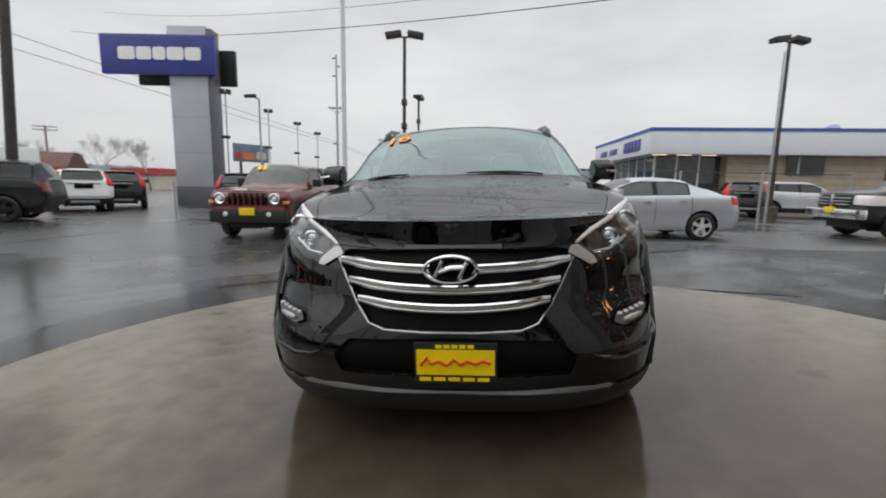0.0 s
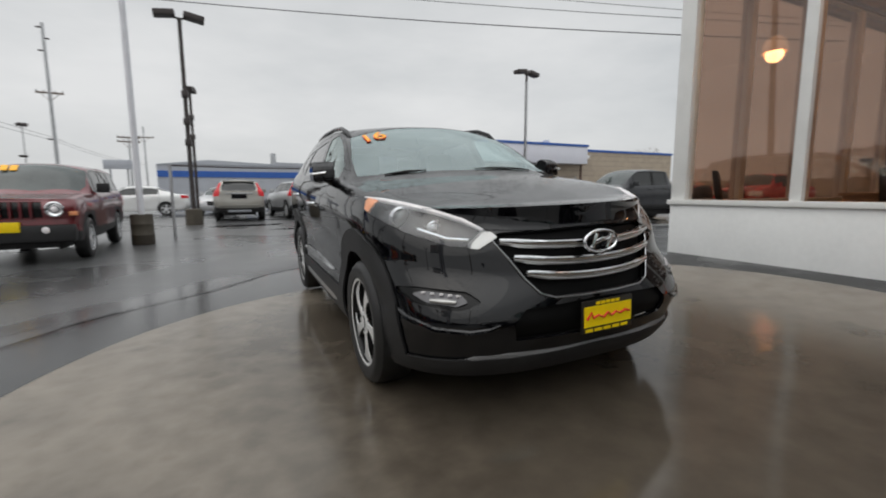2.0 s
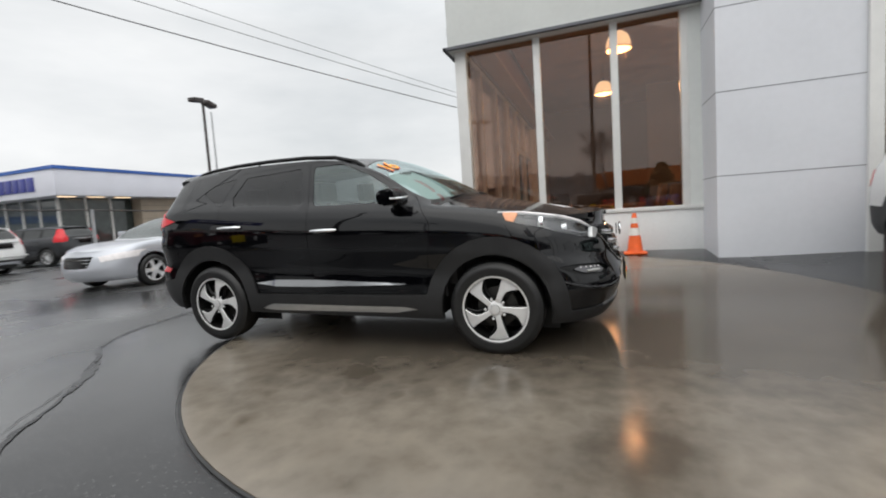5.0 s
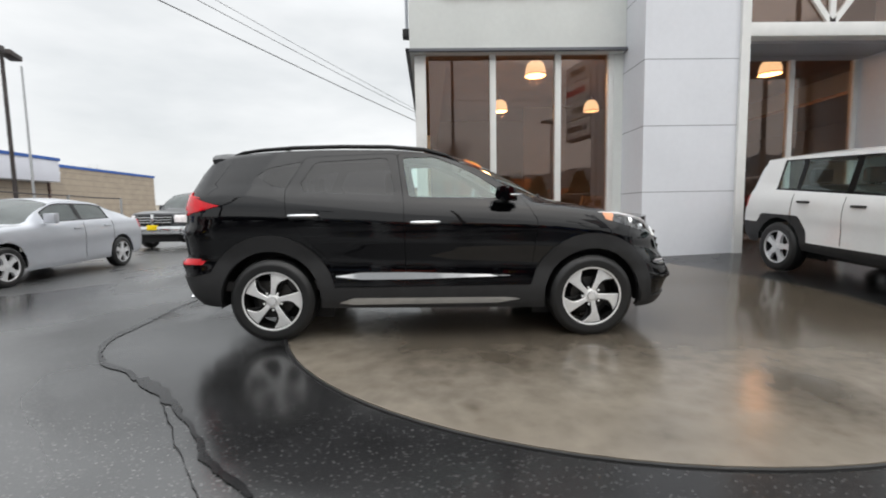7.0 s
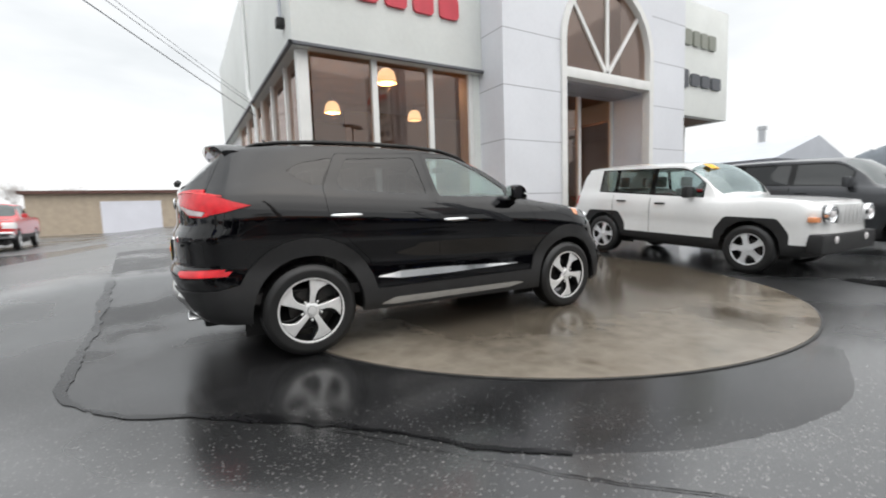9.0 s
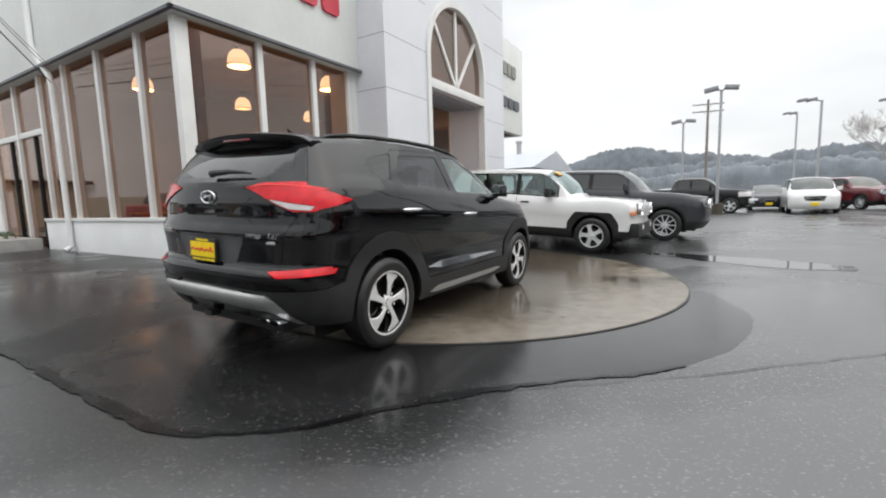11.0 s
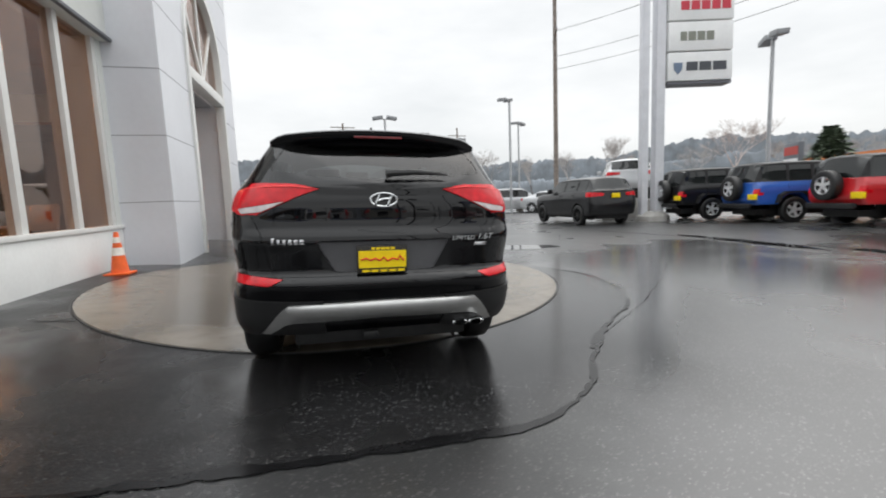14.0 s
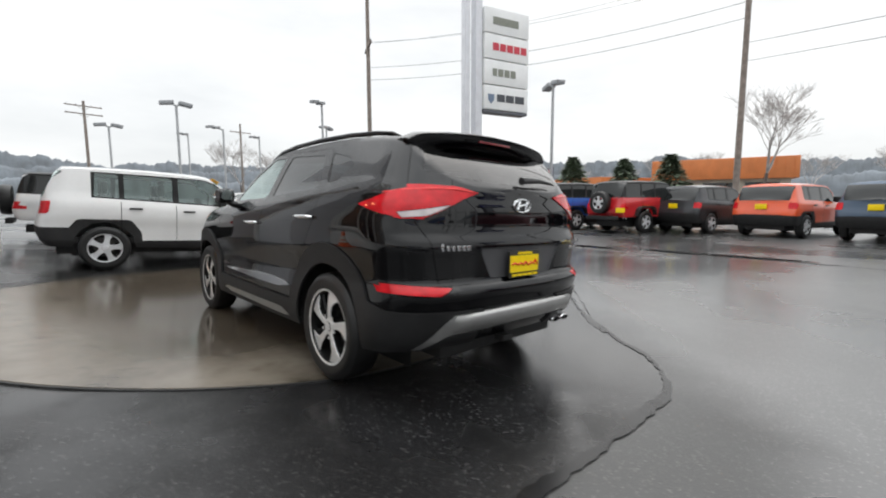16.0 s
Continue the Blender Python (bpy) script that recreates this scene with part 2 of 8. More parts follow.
    l.new(wet.outputs[0], rr.inputs["Value"])
    l.new(rr.outputs[0], p.inputs["Roughness"])
    if film_dry is not None:
        fm = n.new("ShaderNodeMapRange")
        fm.inputs["To Min"].default_value, fm.inputs["To Max"].default_value = film_dry, film
        l.new(wet.outputs[0], fm.inputs["Value"])
        l.new(fm.outputs[0], p.inputs["Specular IOR Level"])
    b = n.new("ShaderNodeBump")
    b.inputs["Distance"].default_value = bump_d
    dry_up = n.new("ShaderNodeMapRange")
    dry_up.inputs["To Min"].default_value, dry_up.inputs["To Max"].default_value = grain, grain * 0.15
    l.new(wet.outputs[0], dry_up.inputs["Value"])
    l.new(dry_up.outputs[0], b.inputs["Strength"])
    l.new(fine.outputs["Fac"], b.inputs["Height"])
    l.new(b.outputs[0], p.inputs["Normal"])
    return m


M = dict(
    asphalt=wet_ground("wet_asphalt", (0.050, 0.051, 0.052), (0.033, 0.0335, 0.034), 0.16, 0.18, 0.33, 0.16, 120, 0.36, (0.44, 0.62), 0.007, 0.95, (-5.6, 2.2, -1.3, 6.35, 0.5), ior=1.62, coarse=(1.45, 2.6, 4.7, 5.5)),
    patch=wet_ground("fresh_asphalt", (0.013, 0.013, 0.0134), (0.014, 0.014, 0.0145), 0.5, 0.17, 0.32, 0.30, 120, 0.13, (0.40, 0.66), 0.007, 0.85, (-2.6, 0.2, -2.0, 7.4, 2.7), 0.28),
    pad=wet_ground("wet_concrete", (0.185, 0.160, 0.128), (0.070, 0.058, 0.044), 1.1, 0.13, 0.25, 0.20, 90, 0.0, (0.46, 0.70), 0.003, 0.72, (0.35, -1.4, 0.1, 4.4, 2.6), mottle=(0.74, 1.20)),
    runoff=material("rain_runoff", (0.005, 0.005, 0.0055), 0.24, vary=0.3, scale=3, rough_vary=0.08, spec=0.28),
    water=material("puddle_water", (0.02, 0.02, 0.021), 0.02, vary=0.2, scale=2, spec=1.0),
    tar=material("tar", (0.006, 0.006, 0.006), 0.45, spec=0.12, vary=0.4, scale=8, bump=0.3, bump_scale=40),
    joint=material("joint_sealant", (0.02, 0.02, 0.02), 0.5, vary=0.3, scale=10),
    black_paint=wet_paint("black_paint", (0.0012, 0.0012, 0.0018)),
    cladding=material("black_plastic", (0.017, 0.017, 0.0175), 0.50, spec=0.38, vary=0.25, scale=9, bump=0.08, bump_scale=400),
    gloss_black=material("gloss_black", (0.004, 0.004, 0.004), 0.14, spec=0.25, vary=0.2, scale=6),
    rubber=material("tyre_rubber", (0.009, 0.009, 0.009), 0.45, vary=0.3, scale=12, bump=0.1, bump_scale=120),
    alloy=material("machined_alloy", (0.78, 0.78, 0.77), 0.30, 0.45, vary=0.08, scale=20, bump=0.03, bump_scale=300),
    steel=material("grey_alloy", (0.66, 0.67, 0.68), 0.32, 0.35, vary=0.1, scale=14),
    wheel_dark=material("dark_rim", (0.012, 0.012, 0.012), 0.35, 0.3, vary=0.3, scale=15),
    brake=material("brake_disc", (0.06, 0.058, 0.055), 0.45, 0.8, vary=0.3, scale=18),
    chrome=material("chrome", (0.82, 0.83, 0.84), 0.08, 1.0, vary=0.04, scale=20),
    dark_chrome=material("dark_chrome", (0.30, 0.305, 0.31), 0.12, 1.0, vary=0.06, scale=6),
    satin=material("satin_silver", (0.46, 0.46, 0.45), 0.34, 0.75, vary=0.08, scale=12, bump=0.02, bump_scale=200),
    dark_metal=material("dark_metal", (0.02, 0.02, 0.02), 0.5, 0.4, vary=0.3, scale=10),
    glass_car=glass_material("car_glass", (0.70, 0.82, 0.79), (0.86, 0.96, 0.94), ior=1.55, boost=1.1),
    glass_shield=glass_material("windshield_glass", (0.55, 0.68, 0.65), (0.80, 0.92, 0.92), ior=1.72, boost=1.15),
    glass_dark=glass_material("privacy_glass", (0.10, 0.10, 0.105), ior=1.36, boost=1.0, steep=4.6),
    glass_block=material("tinted_car_window", (0.012, 0.014, 0.014), 0.04, vary=0.2, scale=3, spec=0.6),
    glass_pale=material("pale_car_window", (0.05, 0.062, 0.06), 0.04, vary=0.3, scale=2.5, spec=0.6),
    lens=glass_material("lamp_lens", (0.85, 0.87, 0.88), ior=1.5, boost=1.0),
    red_lens=material("red_lens", (0.56, 0.007, 0.014), 0.10, coat=0.2, spec=0.35, vary=0.25, scale=16),
    red_bright=material("red_light_guide", (0.85, 0.05, 0.05), 0.2, coat=0.4, vary=0.1, scale=20),
    red_deep=material("red_lens_dark", (0.16, 0.004, 0.008), 0.12, coat=0.6, vary=0.25, scale=16),
    white_lens=material("white_lens", (0.75, 0.72, 0.72), 0.12, coat=0.6, vary=0.15, scale=20),
    clear_lens=material("clear_lens", (0.58, 0.53, 0.53), 0.12, coat=0.5, vary=0.2, scale=20),
    amber=material("amber_lens", (0.72, 0.28, 0.12), 0.15, coat=0.5, vary=0.15, scale=20),
    interior=material("cabin_trim", (0.045, 0.043, 0.042), 0.7, vary=0.3, scale=8),
    seat=material("seat_leather", (0.10, 0.095, 0.09), 0.5, vary=0.25, scale=10, bump=0.05, bump_scale=150),
    plate_yellow=material("yellow_plate", (0.86, 0.62, 0.0), 0.35, vary=0.08, scale=15),
    plate_black=material("black_print", (0.015, 0.013, 0.01), 0.4, vary=0.2, scale=20),
    plate_red=material("red_print", (0.62, 0.02, 0.015), 0.4, vary=0.1, scale=20),
    sticker=material("orange_sticker", (0.95, 0.45, 0.02), 0.5, vary=0.1, scale=20),
    sticker_red=material("red_sticker", (0.85, 0.10, 0.02), 0.5, vary=0.1, scale=20),
    white_wall=material("white_paint", (0.80, 0.81, 0.80), 0.55, vary=0.07, scale=1.3, bump=0.06, bump_scale=60),
    fascia=material("fascia_stucco", (0.70, 0.72, 0.695), 0.7, vary=0.06, scale=0.9, bump=0.15, bump_scale=90),
    soffit=material("wood_soffit", (0.15, 0.085, 0.045), 0.6, vary=0.1, scale=1.5),
    silver_panel=material("silver_panel", (0.68, 0.695, 0.73), 0.36, 0.0, vary=0.05, scale=0.8),
    silver_seam=material("panel_seam", (0.22, 0.23, 0.25), 0.6, vary=0.1, scale=5),
    mullion=material("white_aluminium", (0.72, 0.72, 0.70), 0.4, vary=0.06, scale=3),
    bronze_glass=glass_material("bronze_window_glass", (0.80, 0.70, 0.63), (0.78, 0.70, 0.67), ior=1.70, boost=0.8),
    wood_ceiling=material("lit_wood_ceiling", (0.34, 0.17, 0.07), 0.6, vary=0.3, scale=3),
    # warm lamp light is mixed into this wood colour, lighter than the ceiling
    wood_border=material("lamplit_wood_border", (0.50, 0.29, 0.13), 0.5, vary=0.2, scale=4),
    room_wall=material("showroom_wall", (0.20, 0.17, 0.15), 0.7, vary=0.15, scale=1.5),
    room_floor=material("showroom_floor", (0.12, 0.11, 0.10), 0.3, vary=0.2, scale=2),
    red_mark=material("red_letter", (0.55, 0.035, 0.06), 0.4, vary=0.1, scale=6),
    olive_mark=material("olive_letter", (0.22, 0.23, 0.19), 0.4, vary=0.1, scale=6),
    dark_mark=material("dark_letter", (0.06, 0.065, 0.075), 0.4, vary=0.1, scale=6),
    white_mark=material("white_letter", (0.80, 0.80, 0.80), 0.4, vary=0.05, scale=6),
    slate_mark=material("slate_mark", (0.14, 0.19, 0.27), 0.5, vary=0.2, scale=2),
    blue_sign=material("blue_sign", (0.035, 0.042, 0.24), 0.35, vary=0.12, scale=1.5),
    blue_band=material("blue_band", (0.03, 0.11, 0.40), 0.5, vary=0.12, scale=1),
    grey_clad=material("grey_cladding", (0.44, 0.46, 0.50), 0.4, 0.2, vary=0.06, scale=0.9),
    grey_clad_dark=material("dark_cladding", (0.12, 0.125, 0.14), 0.45, vary=0.1, scale=1),
    tan_wall=material("tan_block_wall", (0.42, 0.35, 0.27), 0.8, vary=0.12, scale=2.5, bump=0.2, bump_scale=30),
    white_fascia=material("white_fascia", (0.68, 0.69, 0.75), 0.5, vary=0.05, scale=0.7),
    brown_roof=material("brown_roof", (0.10, 0.05, 0.04), 0.8, vary=0.25, scale=2),
    orange_metal=material("orange_metal_roof", (0.62, 0.20, 0.06), 0.5, vary=0.12, scale=1.5),
    beige=material("beige_stucco", (0.55, 0.50, 0.42), 0.8, vary=0.1, scale=1.2),
    pole_dark=material("dark_bronze_pole", (0.05, 0.042, 0.04), 0.5, 0.3, vary=0.3, scale=4),
    pole_grey=material("galvanised_pole", (0.42, 0.43, 0.44), 0.45, 0.6, vary=0.12, scale=5),
    pole_white=material("white_pole", (0.66, 0.67, 0.70), 0.45, vary=0.08, scale=3),
    wood_pole=material("weathered_wood_pole", (0.22, 0.185, 0.16), 0.85, vary=0.35, scale=5, bump=0.3, bump_scale=40),
    rust=material("rusty_barrel", (0.028, 0.022, 0.017), 0.7, vary=0.5, scale=4, bump=0.2, bump_scale=40, second=(0.16, 0.14, 0.10)),
    concrete=material("grey_concrete", (0.34, 0.33, 0.31), 0.75, vary=0.2, scale=3, bump=0.2, bump_scale=50),
    wire=material("wire", (0.12, 0.12, 0.125), 0.6, vary=0.2, scale=2),
    bark=material("bark", (0.11, 0.09, 0.08), 0.9, vary=0.35, scale=6, bump=0.3, bump_scale=30),
    # pale grey carries the haze over the trees, not the twigs' own tone
    twig=material("bare_twigs_hazed", (0.40, 0.375, 0.36), 0.9, vary=0.3, scale=3),
    needle=material("conifer_green", (0.12, 0.155, 0.10), 0.8, vary=0.4, scale=3),
    # distance haze is painted in: lighter and bluer than real woods
    hill=material("far_wood_haze", (0.21, 0.235, 0.26), 0.95, vary=0.22, scale=0.16, second=(0.19, 0.205, 0.22)),
    cone=material("orange_cone", (0.85, 0.13, 0.02), 0.45, vary=0.15, scale=9),
    cone_white=material("reflective_band", (0.78, 0.74, 0.68), 0.4, vary=0.12, scale=15),
    lamp_bowl=material("headlight_bowl", (0.022, 0.022, 0.024), 0.25, 0.0, vary=0.3, scale=18),
    lamp_body=material("headlight_reflector", (0.30, 0.31, 0.32), 0.20, 0.6, vary=0.2, scale=18),
    skid_grey=material("grey_skid_paint", (0.17, 0.17, 0.17), 0.38, 0.4, vary=0.12, scale=9),
    grille_black=material("grille_black", (0.003, 0.003, 0.003), 0.55, spec=0.12, vary=0.2, scale=9),
    recess=material("satin_recess", (0.10, 0.10, 0.105), 0.35, 0.3, vary=0.1, scale=8),
    lamp_glow=material("pendant_glass", (1.0, 0.74, 0.46), 0.4, emit=1.3),
    lamp_head=material("lamp_head_grey", (0.30, 0.31, 0.32), 0.5, 0.4, vary=0.15, scale=6),
    chair_tan=material("tan_wood_chair", (0.42, 0.26, 0.14), 0.5, vary=0.2, scale=8),
    chair_black=material("black_chair", (0.02, 0.02, 0.02), 0.6, vary=0.2, scale=8),
    vivid_red=material("red_roof", (0.45, 0.06, 0.05), 0.6, vary=0.1, scale=2),
)


def paint(name, color, metal=0.0):
    dark = max(color) < 0.06
    return material(name, color, rough=0.32, metal=metal, coat=0.55 if dark else 0.9, vary=0.05, scale=2.0, spec=0.25 if dark else 0.5)

# ---------------------------------------------------------------- mesh helpers
def mono(*pts):
    """Monotone cubic through (x, y) pairs; flat outside."""
    xs, ys = np.array([p[0] for p in pts], float), np.array([p[1] for p in pts], float)
    d = np.diff(ys) / np.diff(xs)
    m = np.zeros(len(xs))
    m[0], m[-1] = d[0], d[-1]
    for i in range(1, len(xs) - 1):
        m[i] = 0 if d[i - 1] * d[i] <= 0 else 2 * d[i - 1] * d[i] / (d[i - 1] + d[i])

    def f(x):
        x = min(max(x, xs[0]), xs[-1])
        i = int(min(max(np.searchsorted(xs, x) - 1, 0), len(xs) - 2))
        h = xs[i + 1] - xs[i]
        t = (x - xs[i]) / h
        return float((2 * t**3 - 3 * t * t + 1) * ys[i] + (t**3 - 2 * t * t + t) * h * m[i] + (3 * t * t - 2 * t**3) * ys[i + 1] + (t**3 - t * t) * h * m[i + 1])
    return f


ground_rise = mono((-3, 0), (-1, 0), (0, 0.033), (0.8, 0.062), (1.4, 0.11), (2.2, 0.18), (3.3, 0.275), (4.2, 0.30), (14, 0.32))


def smooth(a, b, x):
    t = min(max((x - a) / (b - a), 0), 1)
    return t * t * (3 - 2 * t)


def gz(x, y):
    """Height of the ground: it rises gently towards the showroom, and a little towards the road."""
    return ground_rise(x) * (1 - smooth(6.5, 11, y)) * smooth(-24, -12, y) + 0.09 * (1 - smooth(-13, -8, x)) * (1 - smooth(9, 14, y)) * smooth(-16, -9, y) + 0.05 * (1 - smooth(-1.3, -0.3, y)) * smooth(-2.5, 0.5, x) * smooth(-24, -12, y)


def finish(bm, name, mat, parent=None, smooth_deg=40, label=""):
    me = bpy.data.meshes.new(name)
    bm.to_mesh(me)
    bm.free()
    mats = mat if isinstance(mat, (list, tuple)) else [mat]
    for m in mats:
        me.materials.append(m)
    if smooth_deg:
        me.polygons.foreach_set("use_smooth", [True] * len(me.polygons))
        me.set_sharp_from_angle(angle=radians(smooth_deg))
    ob = new(name, me)
    if parent:
        ob.parent = parent
    if label:
        tagged(ob, label)
    return ob


def part(name, bm, mat, parent, label="", smooth_deg=40):
    return finish(bm, name, mat, parent, smooth_deg, label)


def thing(name, label, category, m=None, group="", kind=""):
    ob = new(name)
    ob.empty_display_size = 0.2
    if m is not None:
        ob.matrix_basis = m
    return tagged(ob, label, category, group, kind)


def box(bm, x0, x1, y0, y1, z0, z1, bevel=0.0, m=None):
    vs = [bm.verts.new((x, y, z)) for x in (x0, x1) for y in (y0, y1) for z in (z0, z1)]
    fs = [bm.faces.new([vs[i] for i in q]) for q in ((0, 1, 3, 2), (4, 6, 7, 5), (0, 4, 5, 1), (2, 3, 7, 6), (0, 2, 6, 4), (1, 5, 7, 3))]
    if bevel:
        es = list({e for f in fs for e in f.edges})
        got = bmesh.ops.bevel(bm, geom=es, offset=bevel, segments=2, profile=0.6, affect="EDGES")
        vs = list({v for f in got["faces"] for v in f.verts} | {v for v in vs if v.is_valid})
    if m is not None:
        bmesh.ops.transform(bm, matrix=m, verts=[v for v in vs if v.is_valid])
    return vs


def boxed(*a, **k):
    bm = bmesh.new()
    box(bm, *a, **k)
    return bm


def lathe(bm, profile, seg=24, m=None, caps=True):
    """Turn (r, z) pairs about z."""
    rings = []
    for r, z in profile:
        rings.append([bm.verts.new((r * math.cos(2 * math.pi * i / seg), r * math.sin(2 * math.pi * i / seg), z)) for i in range(seg)])
    for a, b in zip(rings, rings[1:]):
        for i in range(seg):
            bm.faces.new((a[i], a[(i + 1) % seg], b[(i + 1) % seg], b[i]))
    if caps:
        bm.faces.new(rings[0][::-1])
        bm.faces.new(rings[-1])
    if m is not None:
        bmesh.ops.transform(bm, matrix=m, verts=[v for r in rings for v in r])
    return bm


def tube(bm, pts, radii, seg=8, caps=True):
    """A tube through points; radii one number or one each."""
    pts = [Vector(p) for p in pts]
    if not isinstance(radii, (list, tuple)):
        radii = [radii] * len(pts)
    rings, up = [], None
    for i, p in enumerate(pts):
        d = (pts[min(i + 1, len(pts) - 1)] - pts[max(i - 1, 0)]).normalized()
        if up is None:
            up = d.orthogonal().normalized()
        up = (up - d * up.dot(d)).normalized()
        side = d.cross(up)
        rings.append([bm.verts.new(p + radii[i] * (math.cos(2 * math.pi * k / seg) * up + math.sin(2 * math.pi * k / seg) * side)) for k in range(seg)])
    for a, b in zip(rings, rings[1:]):
        for k in range(seg):
            bm.faces.new((a[k], a[(k + 1) % seg], b[(k + 1) % seg], b[k]))
    if caps:
        bm.faces.new(rings[0][::-1])
        bm.faces.new(rings[-1])
    return bm


def prism(bm, outline, axis, lo, hi, bevel=0.0):
    """Extrude a 2D outline along an axis ('x': (y, z), 'y': (x, z), 'z': (x, y))."""
    def at(p, d):
        return {"x": (d, p[0], p[1]), "y": (p[0], d, p[1]), "z": (p[0], p[1], d)}[axis]
    a = [bm.verts.new(at(p, lo)) for p in outline]
    b = [bm.verts.new(at(p, hi)) for p in outline]
    fs = [bm.faces.new(a[::-1]), bm.faces.new(b)]
    for i in range(len(a)):
        fs.append(bm.faces.new((a[i], a[(i + 1) % len(a)], b[(i + 1) % len(a)], b[i])))
    if bevel:
        bmesh.ops.bevel(bm, geom=list({e for f in fs for e in f.edges}), offset=bevel, segments=2, profile=0.6, affect="EDGES")
    bmesh.ops.recalc_face_normals(bm, faces=bm.faces[:])
    return bm


def prismed(*a, **k):
    return prism(bmesh.new(), *a, **k)


def inside(p, poly):
    hit, n = False, len(poly)
    for i in range(n):
        (x0, y0), (x1, y1) = poly[i], poly[i - 1]
        if (y0 > p[1]) != (y1 > p[1]) and p[0] < (x1 - x0) * (p[1] - y0) / (y1 - y0) + x0:
            hit = not hit
    return hit


def rounded(poly, r=0.3, steps=3):
    """Round a polygon's corners by cutting each with a short curve."""
    out, n = [], len(poly)
    for i in range(n):
        a, b, c = Vector(poly[i - 1]), Vector(poly[i]), Vector(poly[(i + 1) % n])
        d = r * min((a - b).length, (c - b).length)
        p, q = b + (a - b).normalized() * d, b + (c - b).normalized() * d
        for k in range(steps + 1):
            t = k / steps
            out.append(tuple((1 - t) ** 2 * p + 2 * t * (1 - t) * b + t * t * q))
    return out


# ---------------------------------------------------------------- vehicles
def body_shell(s, res=1.0):
    """Half a car body (x >= 0): rings round the lower body, then a sheet over the top. y runs from the front bumper back."""
    L, hw = s["L"], s["W"] / 2
    nf, ns, nr, nv, nb, nd = [max(5, round(k * res)) for k in (22, 66, 18, s.get("rings", 20), 9, 12)]
    width, yf, yr, zs, z0 = (mono(*s[k]) for k in ("width", "front", "rear", "shoulder", "sill"))
    zd, zc, xin = mono(*s["centre"]), mono(*s["rail"]), mono(*s["inset"])
    cf, cr, ef, er = s["corner"]

    def plan(v):
        w, a, b = hw * width(v), yf(v), yr(v)
        pts = []
        e = ef + s.get("square", 0.0) * (1 - smooth(0.38, 0.72, v))
        for k in range(nf):
            t = math.pi / 2 * k / nf
            pts.append((w * math.sin(t) ** (2 / e), a + cf * (1 - math.cos(t) ** (2 / e))))
        for k in range(ns):
            pts.append((w, a + cf + (b - cr - a - cf) * k / ns))
        for k in range(nr + 1):
            t = math.pi / 2 * k / nr
            pts.append((w * max(0, math.cos(t)) ** (2 / er), b - cr + cr * math.sin(t) ** (2 / er)))
        return [(x * (1 - s["taper"][0 if y < L / 2 else 1] * ((2 * y / L - 1) ** 2)), y) for x, y in pts]

    bm = bmesh.new()
    cols = [[] for _ in range(nf + ns + nr + 1)]
    for j in range(nv + 1):
        v = j / nv
        for c, (x, y) in zip(cols, plan(v)):
            c.append((x, y, z0(y) + v * (zs(y) - z0(y))))
    for c in cols:
        x, y, z = c[-1]
        xb, zb = x * 0.965, z + s["lip"]
        zC = max(zb, zc(y))
        xC = xb * xin(y)
        zD = max(zd(y), zC) if xb > 0.03 else zb
        for k in range(1, nb + 1):
            t = k / nb
            c.append((xb + (xC - xb) * (t + 0.10 * t * (1 - t) * -1), y, zb + (zC - zb) * t))
        for k in range(1, nd + 1):
            q = k / nd
            c.append((xC * (1 - q), y, zC + (zD - zC) * (1 - (1 - q) ** s.get("crown", 2.2))))
    vs = [[bm.verts.new(p) for p in c] for c in cols]
    for a, b in zip(vs, vs[1:]):
        for i in range(len(a) - 1):
            try:
                bm.faces.new((a[i], b[i], b[i + 1], a[i + 1]))
            except ValueError:
                pass
    bmesh.ops.remove_doubles(bm, verts=bm.verts[:], dist=0.0006)
    bmesh.ops.dissolve_degenerate(bm, edges=bm.edges[:], dist=0.0002)
    bmesh.ops.recalc_face_normals(bm, faces=bm.faces[:])
    far = max(bm.faces, key=lambda f: f.calc_center_median().x)
    if far.normal.x < 0:
        bmesh.ops.reverse_faces(bm, faces=bm.faces[:])
    return bm


AXES = {"side": (1, 2), "front": (0, 2), "rear": (0, 2), "top": (0, 1)}


